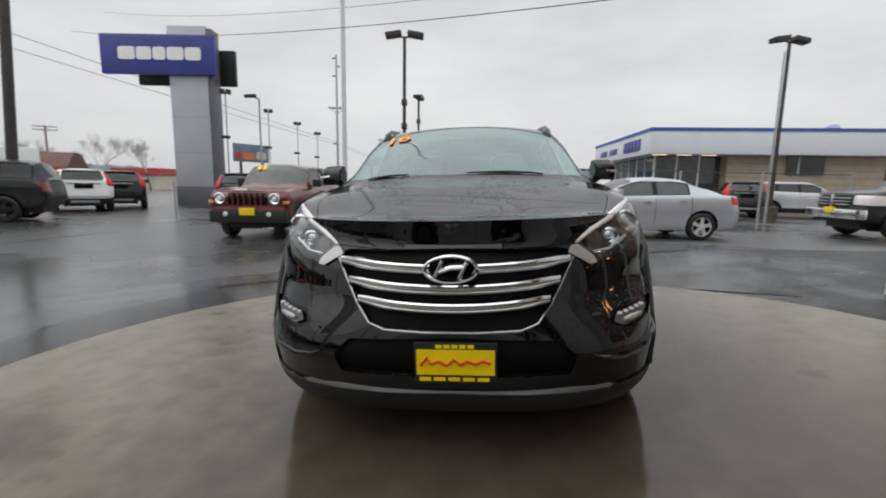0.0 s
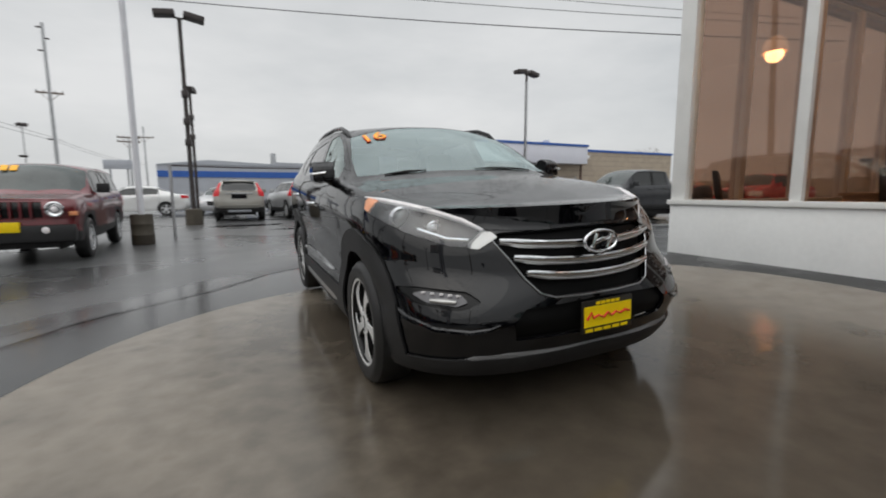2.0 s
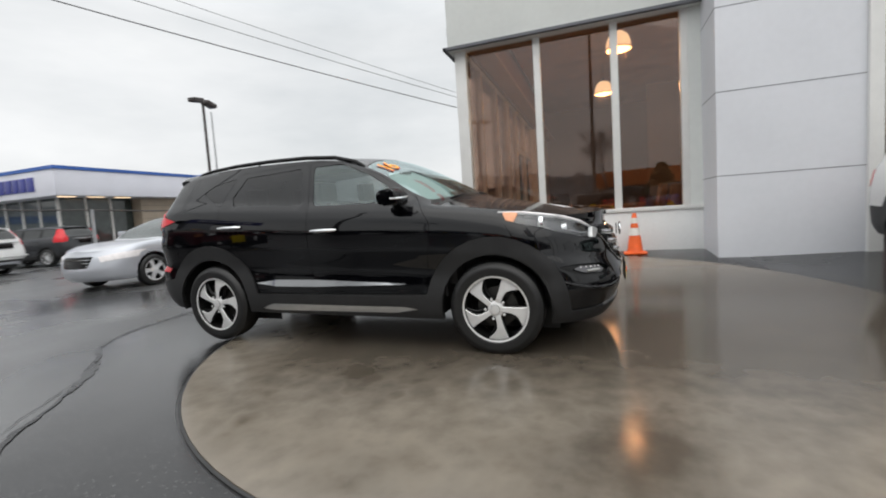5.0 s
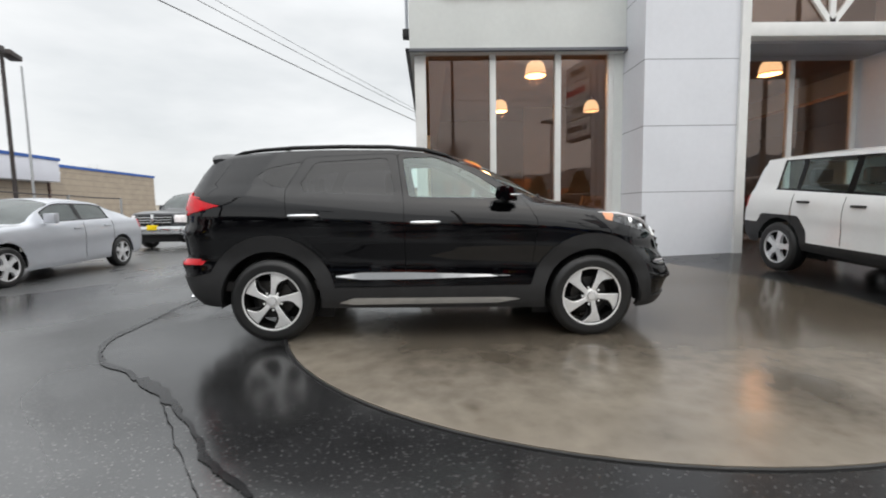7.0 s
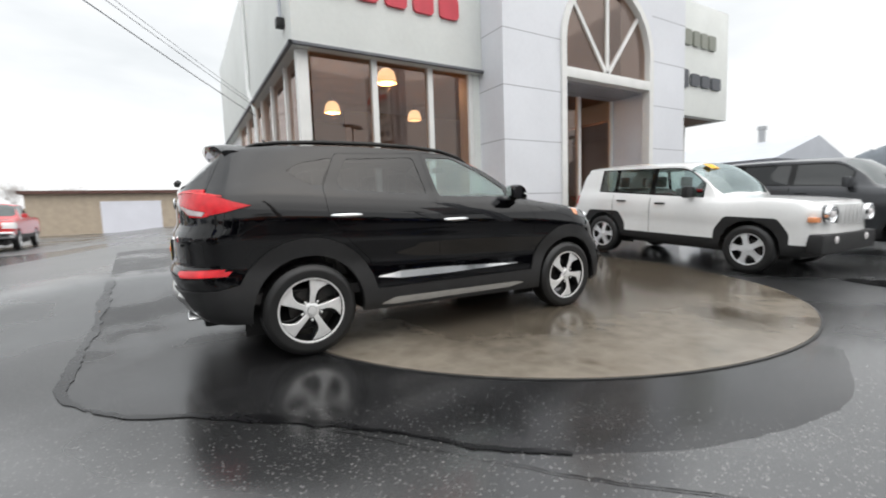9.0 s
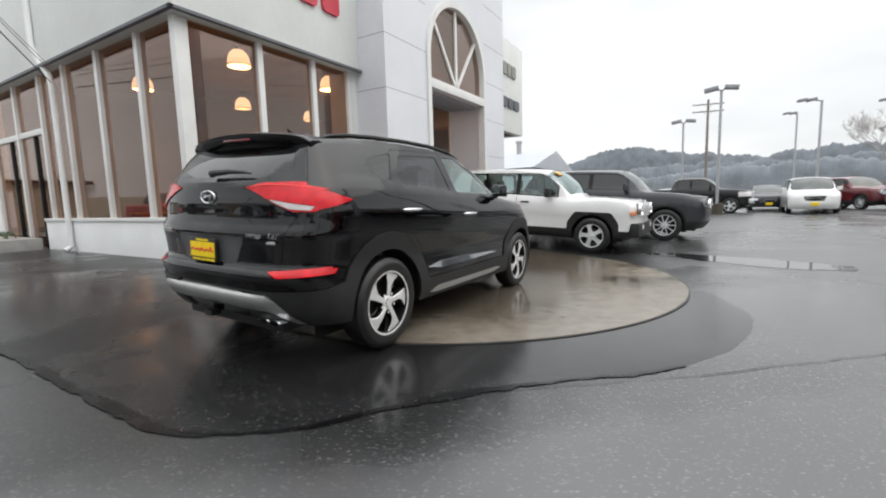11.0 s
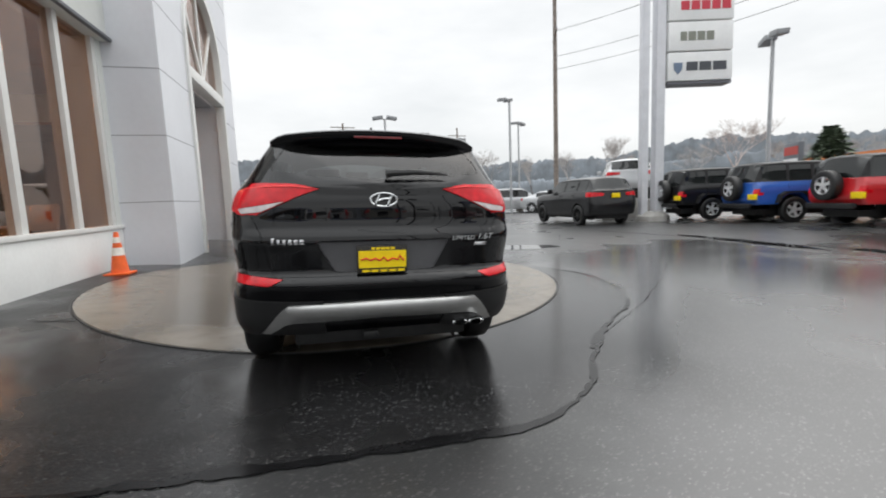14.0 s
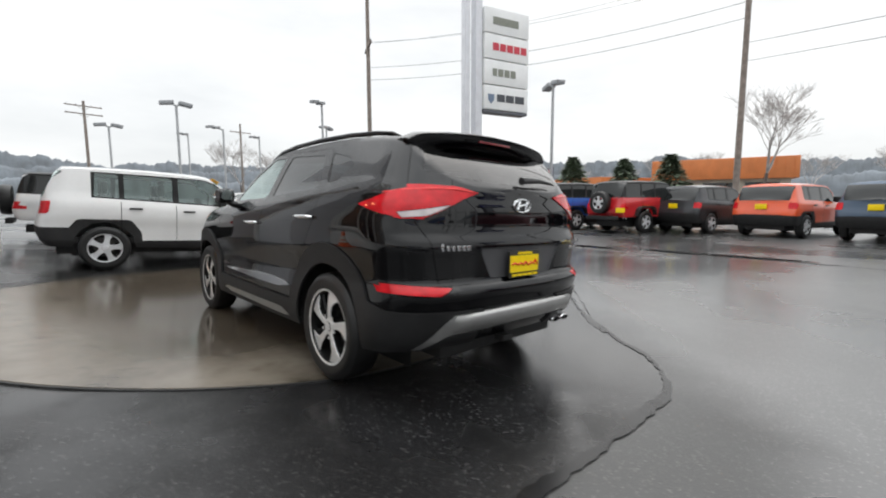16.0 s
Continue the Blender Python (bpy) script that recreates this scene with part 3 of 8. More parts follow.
def cut_region(bm, layer, tag, view, poly, lo=-9.0, hi=9.0, only=None):
    """Score the outline into the shell and tag the faces inside. lo, hi bound the depth (x for side, y for front and rear, z for top)."""
    a, b = AXES[view]
    depth = {"side": 0, "front": 1, "rear": 1, "top": 2}[view]
    axis = Vector((0, 0, 0))
    axis[depth] = 1
    ax0, ax1 = min(p[0] for p in poly), max(p[0] for p in poly)
    for i in range(len(poly)):
        p, q = poly[i - 1], poly[i]
        if math.hypot(p[0] - q[0], p[1] - q[1]) < 1e-5:
            continue
        u0, u1, w0, w1 = min(p[0], q[0]) - 1e-3, max(p[0], q[0]) + 1e-3, min(p[1], q[1]) - 1e-3, max(p[1], q[1]) + 1e-3
        faces = []
        for f in bm.faces:
            cs = [v.co for v in f.verts]
            if max(c[a] for c in cs) < u0 or min(c[a] for c in cs) > u1 or max(c[b] for c in cs) < w0 or min(c[b] for c in cs) > w1:
                continue
            d = sum(c[depth] for c in cs) / len(cs)
            if lo <= d <= hi:
                faces.append(f)
        if not faces:
            continue
        co, e = Vector((0, 0, 0)), Vector((0, 0, 0))
        co[a], co[b], e[a], e[b] = p[0], p[1], q[0] - p[0], q[1] - p[1]
        geom = list({x for f in faces for x in (*f.verts, *f.edges)}) + faces
        bmesh.ops.bisect_plane(bm, geom=geom, plane_co=co, plane_no=e.cross(axis).normalized(), dist=1e-5)
    for f in bm.faces:
        c = f.calc_center_median()
        if lo <= c[depth] <= hi and inside((c[a], c[b]), poly) and (only is None or f[layer] in only):
            f[layer] = tag


def take(bm, layer, tag, both, push=0.0, gap=0.0018, lip=0.012, sign=1):
    """The faces of one tag as a mesh of their own with a turned-in rim. both: mirrored into one mesh; otherwise sign picks the side."""
    out = bmesh.new()
    made = {}
    bm.verts.index_update()
    for f in bm.faces:
        if f[layer] == tag:
            vs = []
            for v in f.verts:
                if v.index not in made:
                    made[v.index] = out.verts.new(v.co)
                vs.append(made[v.index])
            try:
                out.faces.new(vs)
            except ValueError:
                pass
    if not out.faces:
        return out
    out.normal_update()
    normals = {v: v.normal.copy() for v in out.verts}
    edge = [e for e in out.edges if e.is_boundary and not all(abs(v.co.x) < 1e-4 for v in e.verts)]
    if gap:
        move = {}
        for e in edge:
            f = e.link_faces[0]
            mid = (e.verts[0].co + e.verts[1].co) / 2
            along = (e.verts[1].co - e.verts[0].co).normalized()
            d = f.normal.cross(along)
            if d.dot(f.calc_center_median() - mid) < 0:
                d = -d
            for v in e.verts:
                move[v] = move.get(v, Vector((0, 0, 0))) + d
        for v, d in move.items():
            if d.length > 1e-6:
                v.co += d.normalized() * gap
    if push:
        for v, n in normals.items():
            v.co += n * push
    if lip:
        got = bmesh.ops.extrude_edge_only(out, edges=edge)
        src = {}
        for e in edge:
            for v in e.verts:
                src[(round(v.co.x, 6), round(v.co.y, 6), round(v.co.z, 6))] = normals[v]
        for v in [g for g in got["geom"] if isinstance(g, bmesh.types.BMVert)]:
            n = src.get((round(v.co.x, 6), round(v.co.y, 6), round(v.co.z, 6)))
            if n:
                v.co -= n * lip
    if both:
        other = bmesh.ops.duplicate(out, geom=out.verts[:] + out.edges[:] + out.faces[:])["geom"]
        for v in [g for g in other if isinstance(g, bmesh.types.BMVert)]:
            v.co.x *= -1
        bmesh.ops.reverse_faces(out, faces=[g for g in other if isinstance(g, bmesh.types.BMFace)])
        bmesh.ops.remove_doubles(out, verts=[v for v in out.verts if abs(v.co.x) < 2e-3], dist=4e-3)
    elif sign < 0:
        for v in out.verts:
            v.co.x *= -1
        bmesh.ops.reverse_faces(out, faces=out.faces[:])
    return out


def circle(cx, cz, r, n=20, squash=1.0):
    return [(cx + r * math.cos(2 * math.pi * i / n), cz + squash * r * math.sin(2 * math.pi * i / n)) for i in range(n)]


WHEELS = {}


def wheel_meshes(key, R, rim, width, style, seg):
    """Meshes of tyre, rim, spokes and brake, built once for each kind of wheel; the axle is x, the face towards +x."""
    if key in WHEELS:
        return WHEELS[key]
    turn = Matrix.Rotation(radians(90), 4, "Y")
    w = width / 2
    ty = bmesh.new()
    lathe(ty, [(rim - 0.012, -w * 0.75), (rim + 0.01, -w * 0.96), ((R + rim) / 2, -w), (R - 0.028, -w * 0.93), (R - 0.006, -w * 0.75), (R, -w * 0.45), (R, w * 0.45),
               (R - 0.006, w * 0.75), (R - 0.028, w * 0.93), ((R + rim) / 2 + 0.012, w * 1.0), ((R + rim) / 2, w * 1.01), (rim + 0.01, w * 0.96), (rim - 0.012, w * 0.75)], seg, turn, caps=False)
    rm = bmesh.new()
    lathe(rm, [(rim * 0.96, -w * 0.8), (rim * 0.93, -w * 0.2), (rim * 0.93, w * 0.55), (rim * 0.965, w * 0.86), (rim + 0.004, w * 0.90), (rim + 0.006, w * 0.82)], seg, turn, caps=False)
    br = bmesh.new()
    lathe(br, [(rim * 0.62, -0.012), (rim * 0.62, 0.008), (rim * 0.30, 0.012), (rim * 0.28, 0.04), (0.02, 0.045)], seg, turn)
    sp = bmesh.new()
    n = 5
    if style == "blade":
        shape = [(0.030, 0.021), (0.075, 0.013), (0.15, 0.006), (0.236, 0.003), (0.237, -0.022), (0.231, -0.062), (0.214, -0.102), (0.187, -0.144), (0.176, -0.112), (0.163, -0.078), (0.143, -0.052), (0.110, -0.036), (0.060, -0.027), (0.030, -0.022)]
    elif style == "round":
        shape = [(0.05, -0.045), (0.10, -0.036), (0.15, -0.034), (rim * 0.95, -0.06), (rim * 0.95, 0.06), (0.15, 0.034), (0.10, 0.036), (0.05, 0.045)]
    else:
        n = 10
        shape = [(0.05, -0.018), (0.15, -0.011), (rim * 0.95, -0.015), (rim * 0.95, 0.015), (0.15, 0.011), (0.05, 0.018)]
    for k in range(n):
        a = 2 * math.pi * k / n + 0.35
        rot = Matrix.Rotation(a, 4, "X")
        b = bmesh.new()
        if style == "blade":
            prism(b, shape, "x", w * 0.30, w * 0.80)
            bmesh.ops.bevel(b, geom=[e for e in b.edges if all(v.co.x > w * 0.79 for v in e.verts)], offset=0.004, segments=1, affect="EDGES")
            bmesh.ops.triangulate(b, faces=[f for f in b.faces if len(f.verts) > 4])
            # a thin dark arm stands behind each open pocket
            tube(b, [(w * 0.36, 0.05, -0.035), (w * 0.42, 0.13, -0.066), (w * 0.50, 0.175, -0.118), (w * 0.52, 0.19, -0.148)], [0.012, 0.010, 0.010, 0.012], 6)
        else:
            prism(b, [(p[0], p[1]) for p in shape], "x", w * 0.42, w * 0.80)
        for v in b.verts:
            v.co.x += 0.012 * math.sin(min(1, math.hypot(v.co.y, v.co.z) / rim) * math.pi) - 0.008
        bmesh.ops.transform(b, matrix=rot, verts=b.verts[:])
        me = bpy.data.meshes.new("tmp")
        b.to_mesh(me)
        b.free()
        sp.from_mesh(me)
        bpy.data.meshes.remove(me)
    lathe(sp, [(0.062, w * 0.35), (0.062, w * 0.72), (0.05, w * 0.80), (0.034, w * 0.82), (0.032, w * 0.86), (0.001, w * 0.87)], 20, turn)
    for k in range(5):
        a = 2 * math.pi * k / 5 + 0.35 + math.pi / 5
        lathe(sp, [(0.011, w * 0.5), (0.011, w * 0.80), (0.006, w * 0.82)], 8, Matrix.Translation((0, 0.075 * math.cos(a), 0.075 * math.sin(a))) @ turn)
    lathe(sp, [(rim * 0.945, w * 0.78), (rim * 0.955, w * 0.885), (rim + 0.003, w * 0.915), (rim + 0.008, w * 0.86)], seg, turn, caps=False)
    made = []
    for name, bm in (("tyre", ty), ("rim", rm), ("brake_disc", br), ("spokes", sp)):
        me = bpy.data.meshes.new(name)
        bmesh.ops.recalc_face_normals(bm, faces=bm.faces[:])
        bm.to_mesh(me)
        bm.free()
        me.polygons.foreach_set("use_smooth", [True] * len(me.polygons))
        me.set_sharp_from_angle(angle=radians(32))
        if style == "blade" and name == "spokes":
            # machined on the face, dark in the flanks and pockets
            me.polygons.foreach_set("material_index", [0 if p.normal.x > 0.55 and p.center.x > w * 0.62 else 1 for p in me.polygons])
        made.append(me)
    WHEELS[key] = made
    return made


def add_wheel(parent, x, y, R, rim, width, style, seg, sign, spoke_mat, rim_mat, spin=0.0, name="wheel", m=None):
    ty, rm, br, sp = wheel_meshes((style, R, rim, width, seg, spoke_mat.name), R, rim, width, style, seg)
    for me, mt in ((ty, M["rubber"]), (rm, rim_mat), (br, M["brake"]), (sp, spoke_mat)):
        if not me.materials:
            me.materials.append(mt)
            if me is sp and style == "blade":
                me.materials.append(rim_mat)
    hub = new(name, rm)
    hub.parent = parent
    hub.matrix_basis = m or (Matrix.Translation((x * sign, y, R)) @ Matrix.Rotation(0 if sign > 0 else math.pi, 4, "Z") @ Matrix.Rotation(spin, 4, "X"))
    for n2, me in (("tyre", ty), ("brake_disc", br), ("spokes", sp)):
        o = new(n2, me)
        o.parent = hub
    return hub


def plate(parent, x, y, z, w, h, m=None, rear=False, name="number_plate"):
    """Dealer plate: yellow with a black frame; the writing is left as bars."""
    s = 1 if rear else -1
    ob = part(name, boxed(x - w / 2, x + w / 2, y - 0.006, y + 0.006, z - h / 2, z + h / 2, bevel=0.004), M["plate_black"], parent, "yellow dealer plate in a black frame")
    k = y + s * 0.0085
    bm = boxed(x - w * 0.47, x + w * 0.47, min(k, k - s * 0.006), max(k, k - s * 0.006), z - h * 0.30, z + h * 0.33)
    part("plate_face", bm, M["plate_yellow"], ob)
    bm = bmesh.new()
    k2 = k + s * 0.002
    pts = [(-0.42, -0.06), (-0.34, 0.14), (-0.30, -0.03), (-0.20, 0.04), (-0.10, -0.06), (-0.02, 0.08), (0.06, -0.04), (0.14, 0.05), (0.24, -0.02), (0.33, 0.06), (0.42, 0.0)]
    tube(bm, [(x + w * a, k2, z + h * b) for a, b in pts], h * 0.035, 6)
    part("red_script_bar", bm, M["plate_red"], ob)
    for zz, half in ((0.41, 0.24), (-0.41, 0.44)):
        for i in range(5):
            a = -half + 2 * half * i / 5
            part("lettering_bar", boxed(x + w * a, x + w * (a + 2 * half / 5 * 0.8), min(k, k - s * 0.004), max(k, k - s * 0.004), z + h * (zz - 0.045), z + h * (zz + 0.045)), M["plate_yellow"], ob)
    return ob


def seat_mesh(x, y, wide):
    bm = bmesh.new()
    box(bm, x - wide / 2, x + wide / 2, y - 0.25, y + 0.25, 0.55, 0.72, 0.04)
    b = bmesh.new()
    box(b, x - wide / 2, x + wide / 2, y + 0.20, y + 0.33, 0.65, 1.20, 0.05)
    bmesh.ops.transform(b, matrix=Matrix.Translation((0, 0.16 * 0, 0)) @ Matrix.Shear("XZ", 4, (0, 0)) , verts=b.verts[:])
    for v in b.verts:
        v.co.y += (v.co.z - 0.65) * 0.28
    me = bpy.data.meshes.new("t")
    b.to_mesh(me)
    b.free()
    bm.from_mesh(me)
    n = 1 if wide < 0.7 else 2
    for i in range(n):
        xx = x + (0 if n == 1 else (-0.36, 0.36)[i])
        box(bm, xx - 0.13, xx + 0.13, y + 0.37, y + 0.46, 1.22, 1.41, 0.035)
        box(bm, xx - 0.05, xx - 0.035, y + 0.40, y + 0.415, 1.15, 1.25)
        box(bm, xx + 0.035, xx + 0.05, y + 0.40, y + 0.415, 1.15, 1.25)
    return bm


def hero_car(m):
    car = thing("suv_car", "glossy black wet compact SUV parked half on the concrete pad", "car", m)
    s = dict(L=4.475, W=1.872, rings=34, taper=(0.03, 0.012), lip=0.03, crown=2.3, corner=(0.74, 0.44, 2.05, 3.0), square=0.85,
             width=((0, 0.965), (0.08, 0.986), (0.2, 0.992), (0.3, 0.986), (0.43, 0.975), (0.55, 0.988), (0.66, 1.0), (0.80, 1.0), (0.90, 0.985), (1.0, 0.95)),
             front=((0, 0.12), (0.10, 0.075), (0.22, 0.045), (0.38, 0.0), (0.52, 0.015), (0.72, 0.05), (0.88, 0.085), (1.0, 0.135)),
             rear=((0, 4.34), (0.08, 4.40), (0.25, 4.450), (0.37, 4.480), (0.395, 4.476), (0.43, 4.430), (0.60, 4.438), (0.665, 4.446), (0.70, 4.440), (0.745, 4.418), (0.80, 4.408), (0.9, 4.408), (1.0, 4.39)),
             shoulder=((0, 0.905), (0.15, 0.91), (0.4, 0.95), (0.8, 1.035), (1.3, 1.10), (1.7, 1.125), (2.4, 1.155), (3.3, 1.21), (3.9, 1.235), (4.4, 1.20)),
             sill=((0, 0.24), (0.5, 0.25), (1.4, 0.27), (3.0, 0.29), (3.9, 0.31), (4.4, 0.34)),
             centre=((0.1, 0.935), (0.3, 0.985), (0.6, 1.055), (0.9, 1.12), (1.16, 1.175), (1.22, 1.20), (1.5, 1.36), (1.8, 1.505), (2.0, 1.58), (2.2, 1.615), (2.6, 1.64), (3.1, 1.645),
                     (3.6, 1.635), (4.0, 1.61), (4.06, 1.59), (4.11, 1.53), (4.22, 1.43), (4.36, 1.285), (4.41, 1.235)),
             rail=((1.15, 1.0), (1.36, 1.15), (1.55, 1.245), (1.8, 1.395), (2.05, 1.50), (2.3, 1.57), (2.6, 1.595), (3.1, 1.602), (3.5, 1.592), (3.9, 1.562), (4.06, 1.525), (4.15, 1.45), (4.28, 1.33), (4.4, 1.22)),
             inset=((0.9, 1.0), (1.35, 0.93), (1.8, 0.845), (2.2, 0.795), (2.6, 0.785), (3.2, 0.785), (3.7, 0.785), (4.05, 0.78), (4.3, 0.82), (4.42, 0.9)))
    bm = body_shell(s)
    ly = bm.faces.layers.int.new("tag")
    F, R = 0.905, 3.575
    T = dict(body=0, arch=1, clad=2, hood=3, shield=4, roof=5, rglass=6, fdoor=7, rdoor=8, fwin=9, rwin=10, qwin=11, lamp=12, grille=13, tail=14, gate=15, bumper_r=16,
             bumper_f=17, fog=18, refl=19, recess=20, skid_r=21, sill_strip=22, intake=23, tail_white=24, trim=25, amber=26)
    C = lambda tag, view, poly, **k: cut_region(bm, ly, T[tag], view, poly, **k)
    # painted panels
    C("bumper_f", "side", [(-0.1, 0.2), (0.60, 0.2), (0.60, 0.90), (0.52, 0.95), (-0.1, 0.92)])
    C("hood", "top", rounded([(-0.02, 0.10), (0.46, 0.15), (0.60, 0.30), (0.745, 0.72), (0.78, 1.28), (0.60, 1.235), (-0.02, 1.17)], 0.15, 2), lo=0.9)
    C("shield", "top", rounded([(-0.02, 1.225), (0.45, 1.255), (0.770, 1.40), (0.745, 1.62), (0.66, 1.99), (0.42, 2.02), (-0.02, 2.04)], 0.1, 2), lo=1.13)
    C("roof", "top", [(-0.02, 2.05), (0.44, 2.03), (0.670, 2.00), (0.655, 3.0), (0.60, 4.03), (-0.02, 4.03)], lo=1.4)
    C("gate", "rear", [(-0.02, 0.70), (0.66, 0.70), (0.72, 0.95), (0.80, 1.10), (0.78, 1.24), (0.60, 1.60), (-0.02, 1.60)], lo=4.02)
    C("bumper_r", "rear", [(-0.02, 0.2), (0.99, 0.2), (0.99, 0.60), (0.94, 0.70), (-0.02, 0.70)], lo=3.95)
    C("rglass", "rear", rounded([(-0.02, 1.285), (0.40, 1.30), (0.655, 1.335), (0.66, 1.36), (0.565, 1.52), (-0.02, 1.54)], 0.1, 2), lo=4.0)
    # doors and side glass
    C("fdoor", "side", rounded([(1.43, 0.47), (2.46, 0.47), (2.47, 1.15), (2.53, 1.57), (2.2, 1.575), (1.86, 1.42), (1.50, 1.20), (1.37, 1.0), (1.40, 0.75)], 0.12, 2), lo=0.5)
    C("rdoor", "side", rounded([(2.462, 0.47), (3.02, 0.47), (3.10, 0.70), (3.30, 0.90), (3.42, 1.06), (3.44, 1.27), (3.30, 1.54), (2.532, 1.57), (2.472, 1.15)], 0.10, 2), lo=0.5)
    C("fwin", "side", rounded([(1.665, 1.185), (2.43, 1.20), (2.485, 1.528), (2.22, 1.535), (1.93, 1.415), (1.68, 1.26)], 0.12, 3), lo=0.5)
    C("rwin", "side", rounded([(2.545, 1.21), (3.29, 1.255), (3.32, 1.32), (3.215, 1.495), (2.61, 1.53)], 0.12, 3), lo=0.5)
    C("qwin", "side", rounded([(3.45, 1.285), (3.54, 1.30), (3.69, 1.39), (3.58, 1.455), (3.32, 1.505)], 0.12, 3), lo=0.45)
    # plastic cladding and wheel openings
    C("clad", "side", [(1.2, 0.2), (3.2, 0.2), (3.2, 0.462), (1.2, 0.462)], lo=0.5)
    C("clad", "side", circle(F, 0.36, 0.53, 30), lo=0.5)
    C("clad", "side", circle(R, 0.37, 0.535, 30), lo=0.5)
    C("clad", "side", [(3.9, 0.2), (4.6, 0.2), (4.6, 0.55), (4.2, 0.57), (4.06, 0.60), (3.9, 0.5)], lo=0.4)
    C("clad", "side", [(-0.1, 0.2), (0.62, 0.2), (0.55, 0.33), (0.30, 0.335), (-0.1, 0.345)])
    C("arch", "side", circle(F, 0.355, 0.405, 30), lo=0.5)
    C("arch", "side", circle(R, 0.36, 0.41, 30), lo=0.5)
    C("arch", "side", [(F - 0.38, 0.1), (F + 0.38, 0.1), (F + 0.40, 0.36), (F - 0.40, 0.36)], lo=0.5)
    C("arch", "side", [(R - 0.385, 0.1), (R + 0.385, 0.1), (R + 0.405, 0.36), (R - 0.405, 0.36)], lo=0.5)
    C("sill_strip", "side", rounded([(1.50, 0.345), (1.62, 0.365), (2.9, 0.375), (3.03, 0.33), (2.9, 0.315), (1.7, 0.315)], 0.2, 2), lo=0.5)
    # front face
    C("lamp", "front", rounded([(0.455, 0.880), (0.52, 0.925), (0.66, 0.985), (0.80, 1.035), (0.895, 1.075), (0.90, 1.03), (0.885, 0.965), (0.80, 0.895), (0.66, 0.835), (0.575, 0.825)], 0.12, 2), hi=0.80)
    C("amber", "side", [(0.80, 0.86), (0.95, 0.86), (0.95, 1.2), (0.64, 1.2)], lo=0.6, only=(12,))
    C("grille", "front", rounded([(-0.02, 0.895), (0.43, 0.885), (0.475, 0.865), (0.37, 0.69), (0.32, 0.625), (0.26, 0.605), (-0.02, 0.60)], 0.10, 2), hi=0.5)
    C("fog", "front", rounded([(0.575, 0.600), (0.62, 0.640), (0.80, 0.655), (0.865, 0.645), (0.81, 0.585), (0.66, 0.565)], 0.2, 2), hi=0.6)
    C("intake", "front", rounded([(-0.02, 0.575), (0.40, 0.56), (0.46, 0.50), (0.44, 0.42), (-0.02, 0.41)], 0.12, 2), hi=0.5)
    # rear face
    C("tail", "side", rounded([(3.945, 1.145), (4.06, 1.172), (4.25, 1.245), (4.6, 1.26), (4.6, 1.075), (4.30, 1.065), (4.14, 1.095)], 0.10, 2), lo=0.72, hi=0.99)
    C("tail", "rear", rounded([(0.37, 1.222), (0.52, 1.250), (0.72, 1.256), (0.86, 1.250), (0.90, 1.22), (0.90, 1.08), (0.83, 1.065), (0.72, 1.075), (0.62, 1.12), (0.50, 1.175)], 0.12, 2), lo=4.22, hi=4.6)
    C("tail_white", "rear", rounded([(0.575, 1.146), (0.64, 1.116), (0.72, 1.083), (0.835, 1.074), (0.85, 1.104), (0.72, 1.124)], 0.12, 2), lo=4.2, only=(14,))
    C("refl", "rear", rounded([(0.595, 0.690), (0.88, 0.715), (0.94, 0.71), (0.915, 0.665), (0.68, 0.648)], 0.15, 2), lo=4.12)
    C("recess", "rear", rounded([(-0.02, 0.905), (0.395, 0.905), (0.385, 0.87), (0.30, 0.725), (-0.02, 0.72)], 0.08, 2), lo=4.2)
    C("skid_r", "rear", rounded([(-0.02, 0.545), (0.575, 0.535), (0.63, 0.490), (0.755, 0.335), (0.70, 0.335), (0.60, 0.405), (0.55, 0.418), (-0.02, 0.430)], 0.06, 2), lo=4.0)

    # surface lookup for things laid on the body
    from mathutils.bvhtree import BVHTree
    tree = BVHTree.FromBMesh(bm)

    def on(view, a, b, lift=0.004):
        """The body's surface at (x, z) from the front or rear, at (y, z) from the side, at (x, y) from above."""
        sg = -1 if (a < 0 and view != "side") else 1
        a = abs(a)
        o, d = {"front": ((a, -2, b), (0, 1, 0)), "rear": ((a, 8, b), (0, -1, 0)), "side": ((3, a, b), (-1, 0, 0)), "top": ((a, b, 4), (0, 0, -1))}[view]
        hit = tree.ray_cast(Vector(o), Vector(d))[0]
        p = (hit if hit else Vector((a, b, 1))) - Vector(d) * lift
        return Vector((p.x * sg, p.y, p.z))

    P, Cl = M["black_paint"], M["cladding"]

    def put(tag, name, mat, both=True, label="", **k):
        if both:
            return [part(name, take(bm, ly, T[tag], True, **k), mat, car, label, 50)]
        return [part(name, take(bm, ly, T[tag], False, sign=g, **k), mat, car, label, 50) for g in (1, -1)]
    put("body", "body", P, label="glossy black body shell")
    put("hood", "hood", P, label="black hood beaded with rain")
    put("roof", "roof", P)
    put("bumper_f", "front_bumper", P)
    gate = put("gate", "tailgate", P)[0]
    put("bumper_r", "rear_bumper", P)
    doors = put("fdoor", "front_door", P, False) + put("rdoor", "rear_door", P, False)
    put("clad", "wheel_arch_cladding", Cl, False, "matt black plastic cladding", push=0.014)
    put("shield", "windshield", M["glass_shield"], push=-0.002, lip=0.0, gap=0.0)
    put("rglass", "rear_window", M["glass_dark"], push=-0.002, lip=0.0, gap=0.0)
    put("fwin", "front_side_window", M["glass_car"], False, push=-0.004, lip=0.0, gap=0.0)
